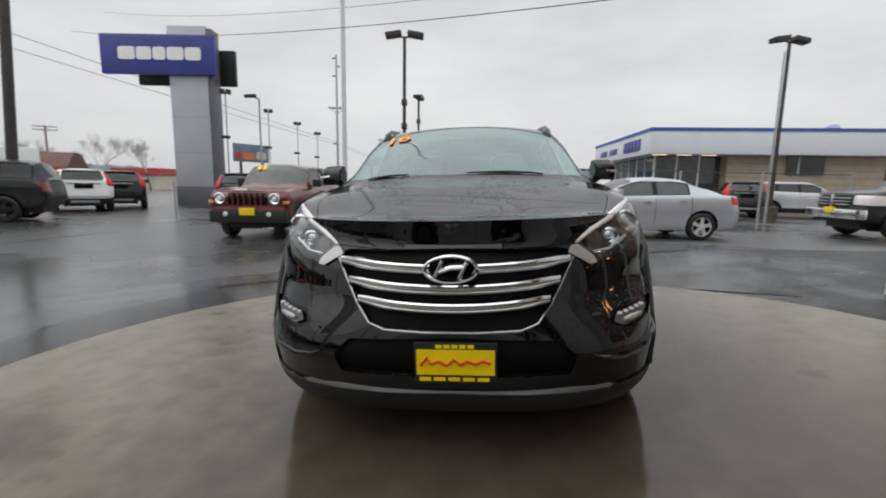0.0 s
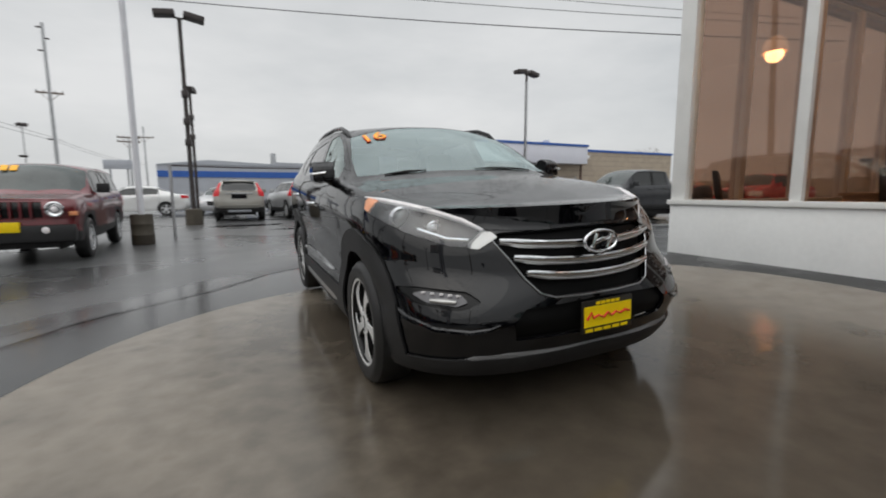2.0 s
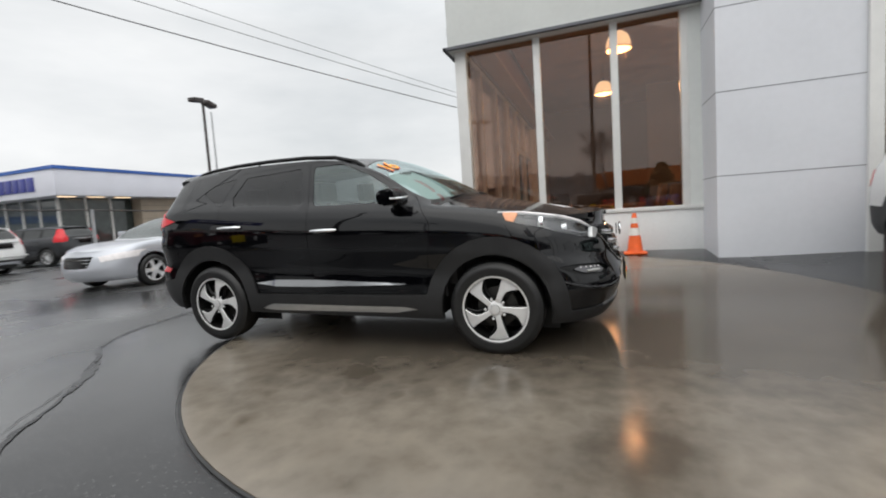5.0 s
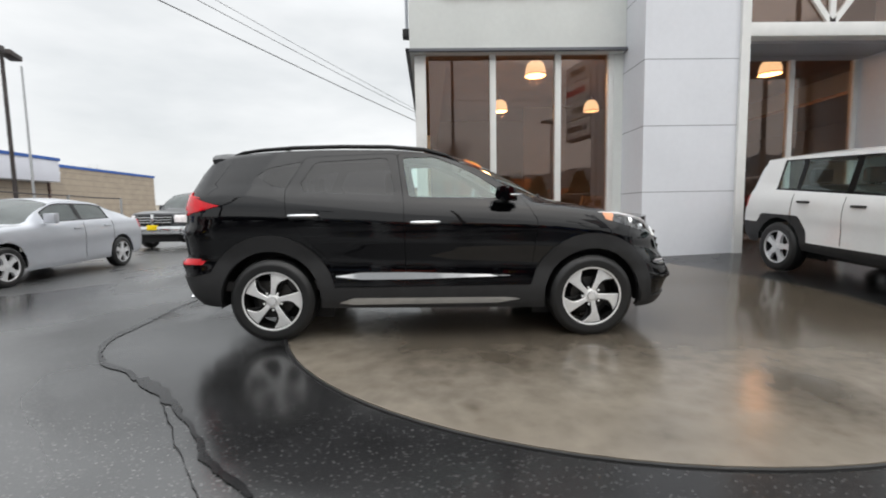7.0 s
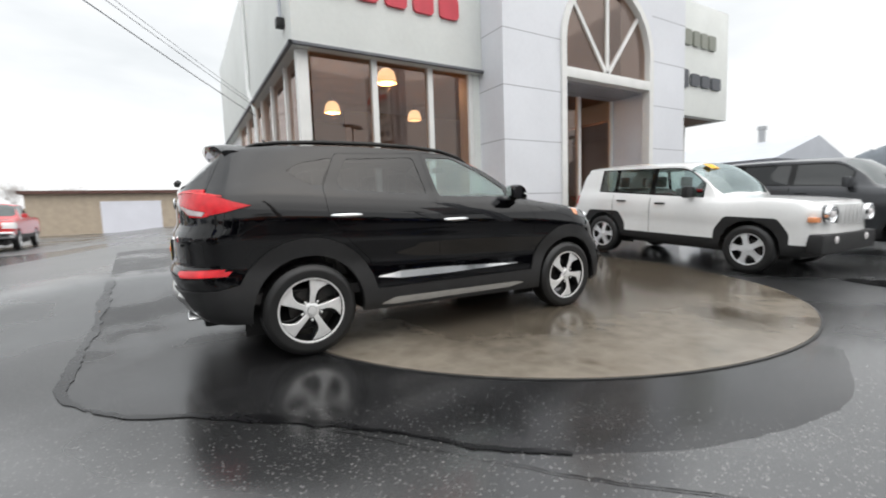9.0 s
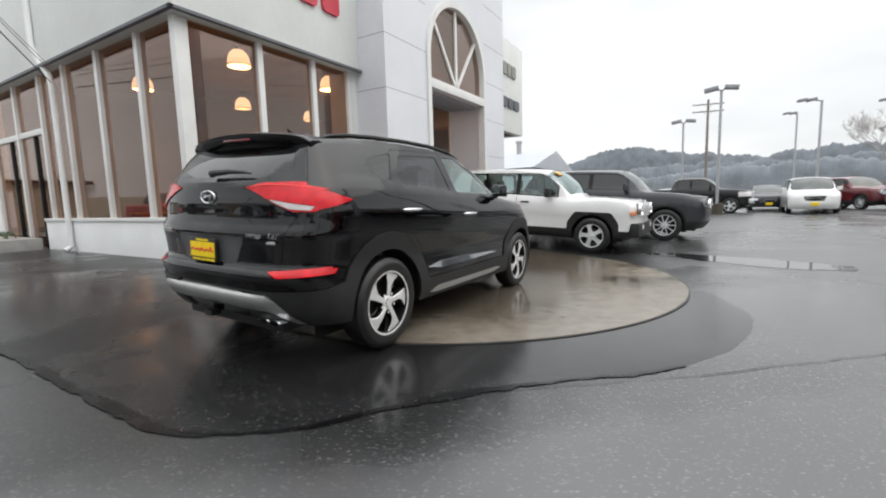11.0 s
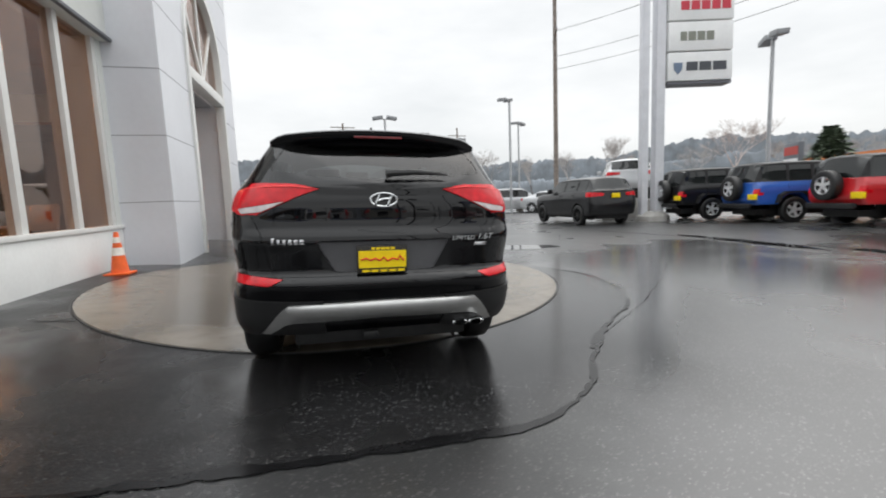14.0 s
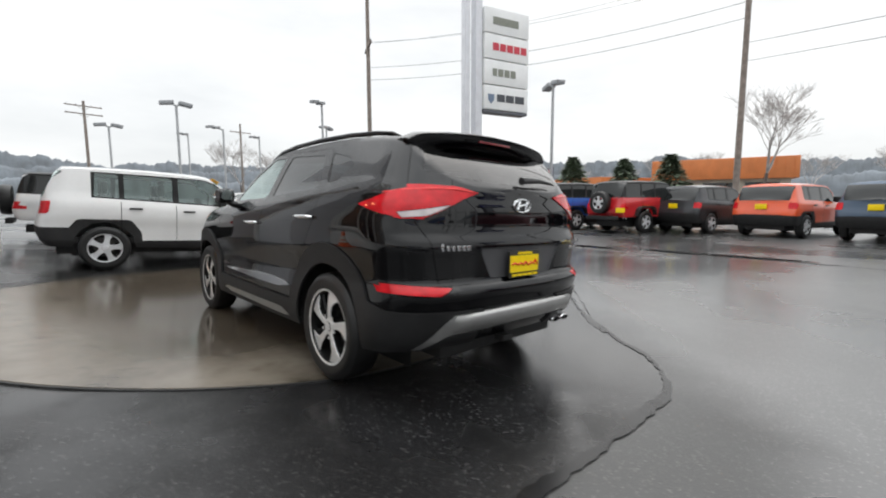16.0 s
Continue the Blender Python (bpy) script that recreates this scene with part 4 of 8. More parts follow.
    put("rwin", "rear_side_window", M["glass_dark"], False, push=-0.004, lip=0.0, gap=0.0)
    put("qwin", "quarter_window", M["glass_dark"], False, push=-0.003, lip=0.0, gap=0.0)
    put("sill_strip", "sill_strip", M["satin"], False, "grey satin sill strip", push=0.012)
    lamps = put("lamp", "headlight", M["lens"], False, "clear headlight", push=0.002, lip=0.0)
    put("grille", "grille_panel", M["grille_black"], push=-0.03, lip=0.0, gap=0.0)
    put("intake", "lower_intake", M["grille_black"], push=-0.02, lip=0.0, gap=0.0)
    put("fog", "fog_lamp_pocket", M["gloss_black"], False, push=-0.015, lip=0.0, gap=0.0)
    tails = put("tail", "tail_light", M["red_lens"], False, "red tail light lens", push=0.008)
    for t, g in zip(tails, (1, -1)):
        b2 = bmesh.new()
        pts = [(0.42, 1.226), (0.54, 1.237), (0.68, 1.236), (0.80, 1.226), (0.87, 1.212)]
        hits = [on("rear", g * x, z, 0.010) for x, z in pts]
        tube(b2, hits, [0.004, 0.007, 0.008, 0.008, 0.004], 6)
        part("light_guide", b2, M["red_bright"], t, "brighter red light guide")
        part("reverse_lens", take(bm, ly, T["tail_white"], False, sign=g, push=0.009, lip=0.006), M["clear_lens"], t, "clear reversing lens")
    put("refl", "reflector", M["red_lens"], False, "red bumper reflector", push=0.003)
    put("recess", "plate_recess", M["recess"], push=-0.012, lip=-0.012, gap=0.0)
    skid = take(bm, ly, T["skid_r"], True, push=0.012, lip=0.02)
    for v in skid.verts:
        # rolled: the upper half faces the sky, the lower half the ground
        k = (v.co.z - 0.487) / 0.06
        if abs(v.co.x) < 0.62 and abs(k) < 1.2:
            v.co.y += 0.030 * max(0.0, 1 - k * k)
    part("rear_skid_plate", skid, M["satin"], car, "satin silver skid plate", 60)

    inner = bm.copy()
    il = inner.faces.layers.int["tag"]
    see = {T[k] for k in ("arch", "shield", "rglass", "fwin", "rwin", "qwin", "lamp", "amber", "grille", "intake", "fog")}
    for f in inner.faces:
        f[il] = 1 if f[il] in see else 0
    part("inner_shell", take(inner, il, 0, True, push=-0.016, gap=0.0, lip=0.0), M["dark_metal"], car)
    inner.free()

    # grille bars, frame and badge
    for i, (z, half) in enumerate(((0.830, 0.455), (0.757, 0.410), (0.690, 0.366))):
        for low in (0, 1):
            b2 = bmesh.new()
            n = 28
            rows = []
            for k in range(n + 1):
                x = -half + 2 * half * k / n
                e = abs(x) / half
                q = on("front", x, z, 0.016)
                zz = z + 0.022 * e * e - (0.0 if not low else 0.020 * (1 - 0.55 * smooth(0.70, 1.0, e)))
                hgt = (0.0105 if not low else 0.0055) * (1.0 + 0.35 * smooth(0.55, 0.9, e) - 0.3 * smooth(0.9, 1.0, e))
                rows.append([b2.verts.new((x, q.y + dy, zz + dz)) for dy, dz in ((0.03, -hgt), (0.0, -hgt), (-0.004, -hgt * 0.3), (-0.004, hgt * 0.45), (0.0, hgt), (0.03, hgt))])
            for a, b in zip(rows, rows[1:]):
                for j in range(5):
                    b2.faces.new((a[j], a[j + 1], b[j + 1], b[j]))
            bmesh.ops.recalc_face_normals(b2, faces=b2.faces[:])
            part("grille_bar", b2, M["chrome"] if not low else M["satin"], car, "polished chrome grille bar" if not low else "thin satin grille bar", 30)
    b2 = bmesh.new()
    edge = [(-0.482, 0.868), (-0.425, 0.775), (-0.372, 0.685), (-0.32, 0.622), (-0.255, 0.600), (-0.1, 0.594), (0.1, 0.594), (0.255, 0.600), (0.32, 0.622), (0.372, 0.685), (0.425, 0.775), (0.482, 0.868)]
    tube(b2, [on("front", x, z, 0.006) for x, z in edge], 0.0055, 8)
    part("grille_frame", b2, M["dark_chrome"], car, "thin chrome grille frame")
    for g in (1, -1):
        b2 = bmesh.new()
        quad = [(0.450, 0.868), (0.468, 0.892), (0.500, 0.893), (0.560, 0.848), (0.572, 0.822), (0.540, 0.818)]
        vs = [b2.verts.new(on("front", g * x, z, 0.016)) for x, z in quad]
        b2.faces.new(vs)
        got = bmesh.ops.extrude_face_region(b2, geom=b2.faces[:])
        for v in [q for q in got["geom"] if isinstance(q, bmesh.types.BMVert)]:
            v.co.y += 0.03
        bmesh.ops.recalc_face_normals(b2, faces=b2.faces[:])
        bmesh.ops.bevel(b2, geom=b2.edges[:], offset=0.003, segments=2, affect="EDGES")
        part("grille_wing", b2, M["satin"], car, "chrome wedge beside the grille", 30)

    def badge(y, z, s, rear):
        b3 = bmesh.new()
        ring = [(0.097 * s * math.cos(2 * math.pi * k / 32), 0.049 * s * math.sin(2 * math.pi * k / 32)) for k in range(33)]
        tube(b3, [(a, y, z + b) for a, b in ring], 0.007 * s, 8, caps=False)
        d = 1 if rear else -1
        for pts in (((-0.058, -0.028), (-0.030, 0.034)), ((0.030, -0.034), (0.058, 0.028)), ((-0.045, -0.008), (0.0, 0.006), (0.045, 0.008))):
            tube(b3, [(a * s * (-d), y + d * 0.003, z + b * s) for a, b in pts], 0.0095 * s, 8)
        return part("badge", b3, M["chrome"], car, "oval chrome badge")
    badge(0.02, 0.832, 1.0, False)
    part("badge_back", lathe(bmesh.new(), [(0.085, -0.004), (0.085, 0.004)], 24, Matrix.Translation((0, 0.045, 0.832)) @ Matrix.Rotation(radians(90), 4, "X") @ Matrix.Diagonal((1, 0.52, 1, 1))), M["gloss_black"], car)
    badge(on("rear", 0.05, 1.155, 0.010).y, 1.155, 0.84, True)
    plate(car, 0.014, on("front", 0.0, 0.49, 0.0).y - 0.012, 0.492, 0.305, 0.152)
    plate(car, 0.02, 4.455, 0.795, 0.305, 0.165, rear=True)
    # front skid strip
    b2 = bmesh.new()
    path = [(-0.66, 0.312), (-0.61, 0.336), (-0.45, 0.342), (-0.30, 0.336), (-0.15, 0.332), (0.15, 0.332), (0.30, 0.336), (0.45, 0.342), (0.61, 0.336), (0.66, 0.312)]
    rows = []
    for x, z in path:
        q = on("front", x, z, 0.008)
        rows.append([b2.verts.new((x, q.y + dy, z + dz)) for dy, dz in ((0.05, -0.022), (0.0, -0.018), (-0.006, 0.0), (0.0, 0.014), (0.03, 0.016))])
    for a, b in zip(rows, rows[1:]):
        for j in range(4):
            b2.faces.new((a[j], a[j + 1], b[j + 1], b[j]))
    bmesh.ops.recalc_face_normals(b2, faces=b2.faces[:])
    part("front_skid_strip", b2, M["skid_grey"], car, "satin silver front skid strip")
    # headlight insides
    for ob, g in zip(lamps, (1, -1)):
        bowl = take(bm, ly, T["lamp"], False, sign=g, push=-0.045, gap=0.0, lip=-0.045)
        part("bezel", bowl, M["lamp_bowl"], ob, "dark reflector bowl")
        part("amber_marker", take(bm, ly, T["amber"], False, sign=g, push=0.001, gap=0.0, lip=0.01), M["amber"], ob, "amber side marker")
        for x, z, r in ((0.775, 0.955, 0.047), (0.665, 0.905, 0.034)):
            c = on("front", g * x, z, -0.060)
            aim = Matrix.Translation(c) @ Matrix.Rotation(radians(90), 4, "X")
            part("lamp_ring", lathe(bmesh.new(), [(r * 1.18, -0.01), (r * 1.18, 0.014), (r, 0.018), (r * 0.92, 0.0)], 22, aim, caps=False), M["chrome"], ob)
            part("projector", lathe(bmesh.new(), [(r, -0.02), (r * 0.95, 0.002), (r * 0.7, 0.010), (r * 0.3, 0.014), (0.001, 0.015)], 22, aim), M["chrome"] if r < 0.04 else M["satin"], ob)
        strip = [(0.490, 0.898), (0.56, 0.942), (0.66, 0.984), (0.75, 1.016), (0.82, 1.040), (0.865, 1.055)]
        b3 = bmesh.new()
        tube(b3, [on("front", g * x, z, -0.010) for x, z in strip], [0.008, 0.014, 0.016, 0.016, 0.013, 0.006], 8)
        part("light_strip", b3, M["white_lens"], ob, "white running-light strip")
        b3 = bmesh.new()
        tube(b3, [on("front", g * x, z, -0.014) for x, z in ((0.56, 0.856), (0.64, 0.862), (0.74, 0.905))], 0.008, 6)
        part("reflector_strip", b3, M["chrome"], ob)
        # fog lamp
        b3 = bmesh.new()
        vs = [b3.verts.new(on("front", g * x, z, -0.004)) for x, z in rounded([(0.625, 0.598), (0.640, 0.626), (0.775, 0.640), (0.815, 0.624), (0.77, 0.590), (0.67, 0.580)], 0.25, 3)]
        b3.faces.new(vs if g > 0 else vs[::-1])
        bmesh.ops.solidify(b3, geom=b3.faces[:], thickness=0.008)
        fog = part("fog_lamp", b3, M["recess"], car, "slim dark fog lamp")
        b3 = bmesh.new()
        tube(b3, [on("front", g * x, 0.601 + 0.04 * (x - 0.70), 0.001) for x in (0.67, 0.71, 0.76)], [0.008, 0.013, 0.008], 8)
        part("fog_element", b3, M["satin"], fog)
        for x in (0.655, 0.685, 0.715, 0.745, 0.775):
            c = on("front", g * x, 0.624 + 0.08 * (x - 0.655), 0.002)
            part("running_light", boxed(c.x - 0.009, c.x + 0.009, c.y - 0.004, c.y + 0.006, c.z - 0.005, c.z + 0.005, 0.002), M["white_lens"], fog)
        # lower blade of the bumper corner
        b3 = bmesh.new()
        tube(b3, [on("front", g * x, z, 0.004) for x, z in ((0.885, 0.575), (0.84, 0.515), (0.76, 0.480), (0.64, 0.472), (0.56, 0.485), (0.52, 0.505))], [0.004, 0.013, 0.015, 0.014, 0.011, 0.004], 8)
        part("bumper_blade", b3, P, car)
        # door handles, mirror, roof rail, chrome line
        for y, z, d in ((2.30, 0.990, 0), (3.285, 1.055, 2)):
            c = on("side", y, z, 0.0)
            b3 = bmesh.new()
            tube(b3, [(c.x + o, y + k, z + 0.004) for k, o in ((-0.125, 0.004), (-0.10, 0.026), (-0.03, 0.036), (0.05, 0.036), (0.105, 0.028), (0.125, 0.004))], [0.008, 0.013, 0.0145, 0.0145, 0.013, 0.008], 10)
            for v in b3.verts:
                v.co.x *= g
            if g < 0:
                bmesh.ops.reverse_faces(b3, faces=b3.faces[:])
            part("handle", b3, M["chrome"], doors[d + (0 if g > 0 else 1)], "chrome pull handle")
        b3 = bmesh.new()
        prism(b3, rounded([(1.53, 1.160), (1.67, 1.168), (1.715, 1.20), (1.70, 1.275), (1.61, 1.295), (1.545, 1.255)], 0.3, 3), "x", 0.885, 1.025, 0.022)
        for v in b3.verts:
            v.co.y += (v.co.x - 0.885) * 0.20
            v.co.z -= max(0, v.co.x - 0.99) * 0.25
            v.co.x *= g
        bmesh.ops.recalc_face_normals(b3, faces=b3.faces[:])
        mir = part("side_mirror", b3, P, car, "black side mirror with chrome strip")
        b3 = bmesh.new()
        tube(b3, [(g * x, y, z) for x, y, z in ((0.95, 1.515, 1.215), (0.99, 1.525, 1.210), (1.025, 1.55, 1.208), (1.036, 1.62, 1.210))], 0.008, 8)
        part("mirror_strip", b3, M["chrome"], mir)
        b3 = bmesh.new()
        tube(b3, [(g * x, y, z) for x, y, z in ((0.80, 1.66, 1.125), (0.88, 1.64, 1.15), (0.94, 1.63, 1.185))], [0.04, 0.032, 0.028], 10)
        part("mirror_arm", b3, P, mir)
        b3 = bmesh.new()
        pane = [(0.905, 1.185), (1.0, 1.185), (1.015, 1.21), (1.005, 1.265), (0.95, 1.285), (0.905, 1.26)]
        v3 = [b3.verts.new((g * x, 1.722 + (x - 0.9) * 0.2, z)) for x, z in pane]
        b3.faces.new(v3)
        bmesh.ops.solidify(b3, geom=b3.faces[:], thickness=0.005)
        part("mirror_glass", b3, M["chrome"], mir)
        b3 = bmesh.new()
        ys = (2.02, 2.10, 2.3, 2.6, 3.0, 3.4, 3.7, 3.86, 3.93)
        lift = (-0.004, 0.026, 0.034, 0.036, 0.036, 0.034, 0.028, 0.018, -0.004)
        tube(b3, [on("top", g * (0.652 - 0.045 * smooth(3.0, 3.93, y)), y, l * 0.75) for y, l in zip(ys, lift)], [0.012, 0.017, 0.018, 0.018, 0.018, 0.018, 0.016, 0.014, 0.01], 8)
        part("roof_rail", b3, M["gloss_black"], car, "black roof rail")
        b3 = bmesh.new()
        prev = None
        for k in range(15):
            y = 1.60 + 1.44 * k / 14
            zc_, hh = 0.545 + 0.012 * k / 14, 0.032 * min(1, (14 - k) / 2.0 + 0.02) * min(1, 0.10 + k / 9)
            c = on("side", y, zc_, 0.014)
            col = [b3.verts.new((g * (c.x + dx), y, zc_ + dz)) for dx, dz in ((-0.014, -hh), (0.004, -hh * 0.85), (-0.008, hh * 0.9), (-0.016, hh))]
            if prev:
                for j in range(3):
                    b3.faces.new((prev[j], col[j], col[j + 1], prev[j + 1]))
            prev = col
        bmesh.ops.recalc_face_normals(b3, faces=b3.faces[:])
        part("door_garnish", b3, M["dark_chrome"], car, "bright metal garnish strip low on the doors")
        # liner behind the wheel openings
        for cy, r in ((F, 0.425), (R, 0.43)):
            b3 = bmesh.new()
            prev = None
            for k in range(19):
                a = math.pi * (k / 18 * 1.1 - 0.05)
                row = [b3.verts.new((g * x, cy + r * math.cos(a), 0.36 + r * math.sin(a))) for x in (0.55, 0.905)]
                if prev:
                    b3.faces.new((prev[0], row[0], row[1], prev[1]))
                prev = row
            v3 = [b3.verts.new((g * 0.56, cy + r * math.cos(math.pi * k / 18), 0.36 + r * math.sin(math.pi * k / 18))) for k in range(19)] + [b3.verts.new((g * 0.56, cy - r, 0.12)), b3.verts.new((g * 0.56, cy + r, 0.12))]
            b3.faces.new(v3)
            part("wheel_liner", b3, M["dark_metal"], car)
        for cy, sp in ((F, -0.30), (R, -0.03)):
            add_wheel(car, 0.815, cy, 0.352, 0.245, 0.225, "blade", 48, g, M["alloy"], M["wheel_dark"], sp)
    for x0, y0, x1, y1 in ((0.02, 1.232, 0.50, 1.262), (-0.62, 1.292, -0.34, 1.248)):
        b3 = bmesh.new()
        tube(b3, [on("top", x0 + (x1 - x0) * k / 6, y0 + (y1 - y0) * k / 6, 0.007) for k in range(7)], [0.004, 0.006, 0.007, 0.008, 0.007, 0.006, 0.004], 6)
        part("wiper", b3, M["cladding"], car, "black windshield wiper")
    # spoiler, brake lamp, rear wiper, antenna
    b3 = bmesh.new()
    rows = []
    ridge = on("top", 0.0, 3.93, 0.004).z
    for k in range(29):
        x = -0.675 + 1.35 * k / 28
        e = abs(x) / 0.675
        zf = on("top", min(abs(x), 0.60), 3.93, 0.004).z - 0.05 * max(0, e - 0.875) * 8
        zt = ridge - 0.046 * e * e - 0.05 * max(0, e - 0.9) * 6
        back = 4.185 - 0.09 * e**3
        drop = 0.0
        rows.append([b3.verts.new(p) for p in ((x, 3.92, zf - 0.002), (x, 4.02, (zf + zt) / 2 + 0.004), (x, back - 0.02, zt - 0.010 - drop), (x, back, zt - 0.020 - drop), (x, back - 0.006, zt - 0.040 - drop),
                                               (x, back - 0.055, zt - 0.105 - drop), (x, 4.06, zt - 0.125 - drop), (x, 4.0, zt - 0.09 - drop))])
    for a, b in zip(rows, rows[1:]):
        for j in range(8):
            b3.faces.new((a[j], a[(j + 1) % 8], b[(j + 1) % 8], b[j]))
    b3.faces.new(rows[0])
    b3.faces.new(rows[-1][::-1])
    bmesh.ops.recalc_face_normals(b3, faces=b3.faces[:])
    spo = part("spoiler", b3, P, car, "black roof spoiler", 45)
    part("brake_lamp", boxed(-0.155, 0.155, 4.150, 4.176, 1.555, 1.570, 0.004), M["red_deep"], spo, "red high brake lamp")
    b3 = bmesh.new()
    tube(b3, [(-0.02, 4.385, 1.312), (-0.06, 4.385, 1.318), (-0.22, 4.375, 1.325), (-0.36, 4.362, 1.318), (-0.42, 4.358, 1.31)], [0.026, 0.022, 0.015, 0.010, 0.005], 8)
    part("rear_wiper", b3, M["cladding"], car, "black rear wiper")
    b3 = bmesh.new()
    tube(b3, [(0, 3.60, 1.625), (0, 3.66, 1.66), (0, 3.72, 1.70)], [0.030, 0.018, 0.005], 8)
    part("antenna", b3, M["gloss_black"], car, "short roof antenna")
    def raised(text, x, z, size, lean, mat, lab, wide=1.0):
        """Words in raised chrome on the tailgate, read from behind."""
        cu = bpy.data.curves.new("badge_text", "FONT")
        cu.body, cu.size, cu.extrude, cu.shear = text, size, 0.002, lean
        tmp = new("tmp_text", cu)
        me = bpy.data.meshes.new_from_object(tmp.evaluated_get(bpy.context.evaluated_depsgraph_get()))
        bpy.data.objects.remove(tmp)
        b4 = bmesh.new()
        b4.from_mesh(me)
        for v in b4.verts:
            v.co = Vector((x - v.co.x * wide, on("rear", x, z, 0.004).y + v.co.z, z + v.co.y))
        bmesh.ops.recalc_face_normals(b4, faces=b4.faces[:])
        part("badge_lettering", b4, mat, gate, lab, 0)
    raised("LIMITED", -0.425, 0.900, 0.036, 0.2, M["chrome"], "small chrome trim lettering", 1.15)
    raised("1.6T", -0.60, 0.900, 0.052, 0.3, M["chrome"], "chrome engine lettering", 1.1)
    b4 = bmesh.new()
    for i, hgt in enumerate((0.040, 0.030, 0.030, 0.030, 0.030, 0.030)):
        a = 0.66 - i * 0.032
        q = on("rear", a, 0.915, 0.004).y
        box(b4, a - 0.024, a, q - 0.006, q, 0.893, 0.893 + hgt, 0.003)
    part("lettering_bar", b4, M["chrome"], gate, "small chrome badge lettering")
    q = on("rear", -0.60, 0.868, 0.004).y
    part("lettering_bar", boxed(-0.665, -0.575, q - 0.006, q, 0.860, 0.880, 0.003), M["chrome"], gate, "small chrome badge plate")
    for x in (-0.495, -0.605):
        b3 = bmesh.new()
        lathe(b3, [(0.050, -0.09), (0.050, 0.0), (0.043, 0.004), (0.040, -0.02)], 20, Matrix.Translation((x, 4.375, 0.345)) @ Matrix.Rotation(radians(-90), 4, "X") @ Matrix.Diagonal((1.05, 0.40, 1, 1)), caps=False)
        part("exhaust_tip", b3, M["chrome"], car, "chrome exhaust tip")
    part("tow_cover", boxed(0.05, 0.14, 4.33, 4.41, 0.30, 0.34, 0.01), M["dark_metal"], car)
    # underside and cabin
    b3 = bmesh.new()
    box(b3, -0.56, 0.56, 0.35, 4.28, 0.24, 0.36, 0.03)
    box(b3, -0.86, 0.86, 1.36, 3.12, 0.28, 0.34, 0.02)
    part("underbody", b3, M["dark_metal"], car)
    b3 = bmesh.new()
    box(b3, -0.80, 0.80, 1.30, 4.10, 0.42, 0.50)
    box(b3, -0.76, 0.76, 1.22, 1.62, 0.50, 1.09, 0.05)
    part("dashboard", b3, M["interior"], car)
    for x, y, w, nm in ((0.38, 2.20, 0.50, "front_seat"), (-0.38, 2.20, 0.50, "front_seat"), (0.0, 3.05, 1.25, "rear_seat")):
        part(nm, seat_mesh(x, y, w), M["seat"], car, "dark leather seat")
    b3 = bmesh.new()
    tube(b3, [(0.38 + 0.18 * math.cos(2 * math.pi * k / 24), 1.78 - 0.07 * math.sin(2 * math.pi * k / 24), 1.02 + 0.165 * math.sin(2 * math.pi * k / 24)) for k in range(25)], 0.014, 8)
    tube(b3, [(0.21, 1.785, 1.02), (0.38, 1.76, 1.0), (0.55, 1.785, 1.02)], 0.02, 8)
    part("steering_wheel", b3, M["interior"], car)
    part("inner_mirror", boxed(-0.12, 0.12, 1.93, 1.96, 1.44, 1.50, 0.012), M["interior"], car)
    # year sticker on the windshield
    for body, mat, grow, up in (("16", "sticker_red", 0.005, 0.007), ("16", "sticker", 0.0, 0.011)):
        cu = bpy.data.curves.new("sticker_text", "FONT")
        cu.body = body
        cu.size = 0.16
        cu.offset = grow
        cu.align_x = "CENTER"
        tmp = new("tmp_text", cu)
        dg = bpy.context.evaluated_depsgraph_get()
        me = bpy.data.meshes.new_from_object(tmp.evaluated_get(dg))
        bpy.data.objects.remove(tmp)
        b3 = bmesh.new()
        b3.from_mesh(me)
        bmesh.ops.triangulate(b3, faces=b3.faces[:])
        bmesh.ops.subdivide_edges(b3, edges=b3.edges[:], cuts=2, use_grid_fill=True)
        for v in b3.verts:
            v.co = on("top", -0.515 + v.co.x * 1.25, 1.80 + v.co.y * 1.3, up)
        part("year_sticker", b3, M[mat], car, "orange year numerals stuck to the windshield" if grow == 0 else "red edge of the year numerals", 0)
    bm.free()
    return car

# ---------------------------------------------------------------- ground
def sheet(name, xs, ys, mat, label, category, lift=0.0, keep=None):
    bm = bmesh.new()
    grid = [[bm.verts.new((x, y, gz(x, y) + lift)) for x in xs] for y in ys]
    for a, b in zip(grid, grid[1:]):
        for i in range(len(xs) - 1):
            bm.faces.new((a[i], a[i + 1], b[i + 1], b[i]))
    ob = finish(bm, name, mat, smooth_deg=60)
    return tagged(ob, label, category, kind="structure")


far = [60, 120, 300, 800, 2500]
xs = sorted([-v for v in far] + [float(v) for v in np.arange(-40, -16, 4)] + [float(v) for v in np.arange(-16, -4, 0.8)] + [float(v) for v in np.arange(-4, 6, 0.4)] + [float(v) for v in np.arange(6, 41, 4)] + far)
ys = sorted([-v for v in far] + [float(v) for v in np.arange(-40, -8, 2)] + [float(v) for v in np.arange(-8, 12, 0.8)] + [float(v) for v in np.arange(12, 41, 4)] + far)
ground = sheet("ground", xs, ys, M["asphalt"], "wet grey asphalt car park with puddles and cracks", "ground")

PAD = (0.10, 2.20, 3.00)


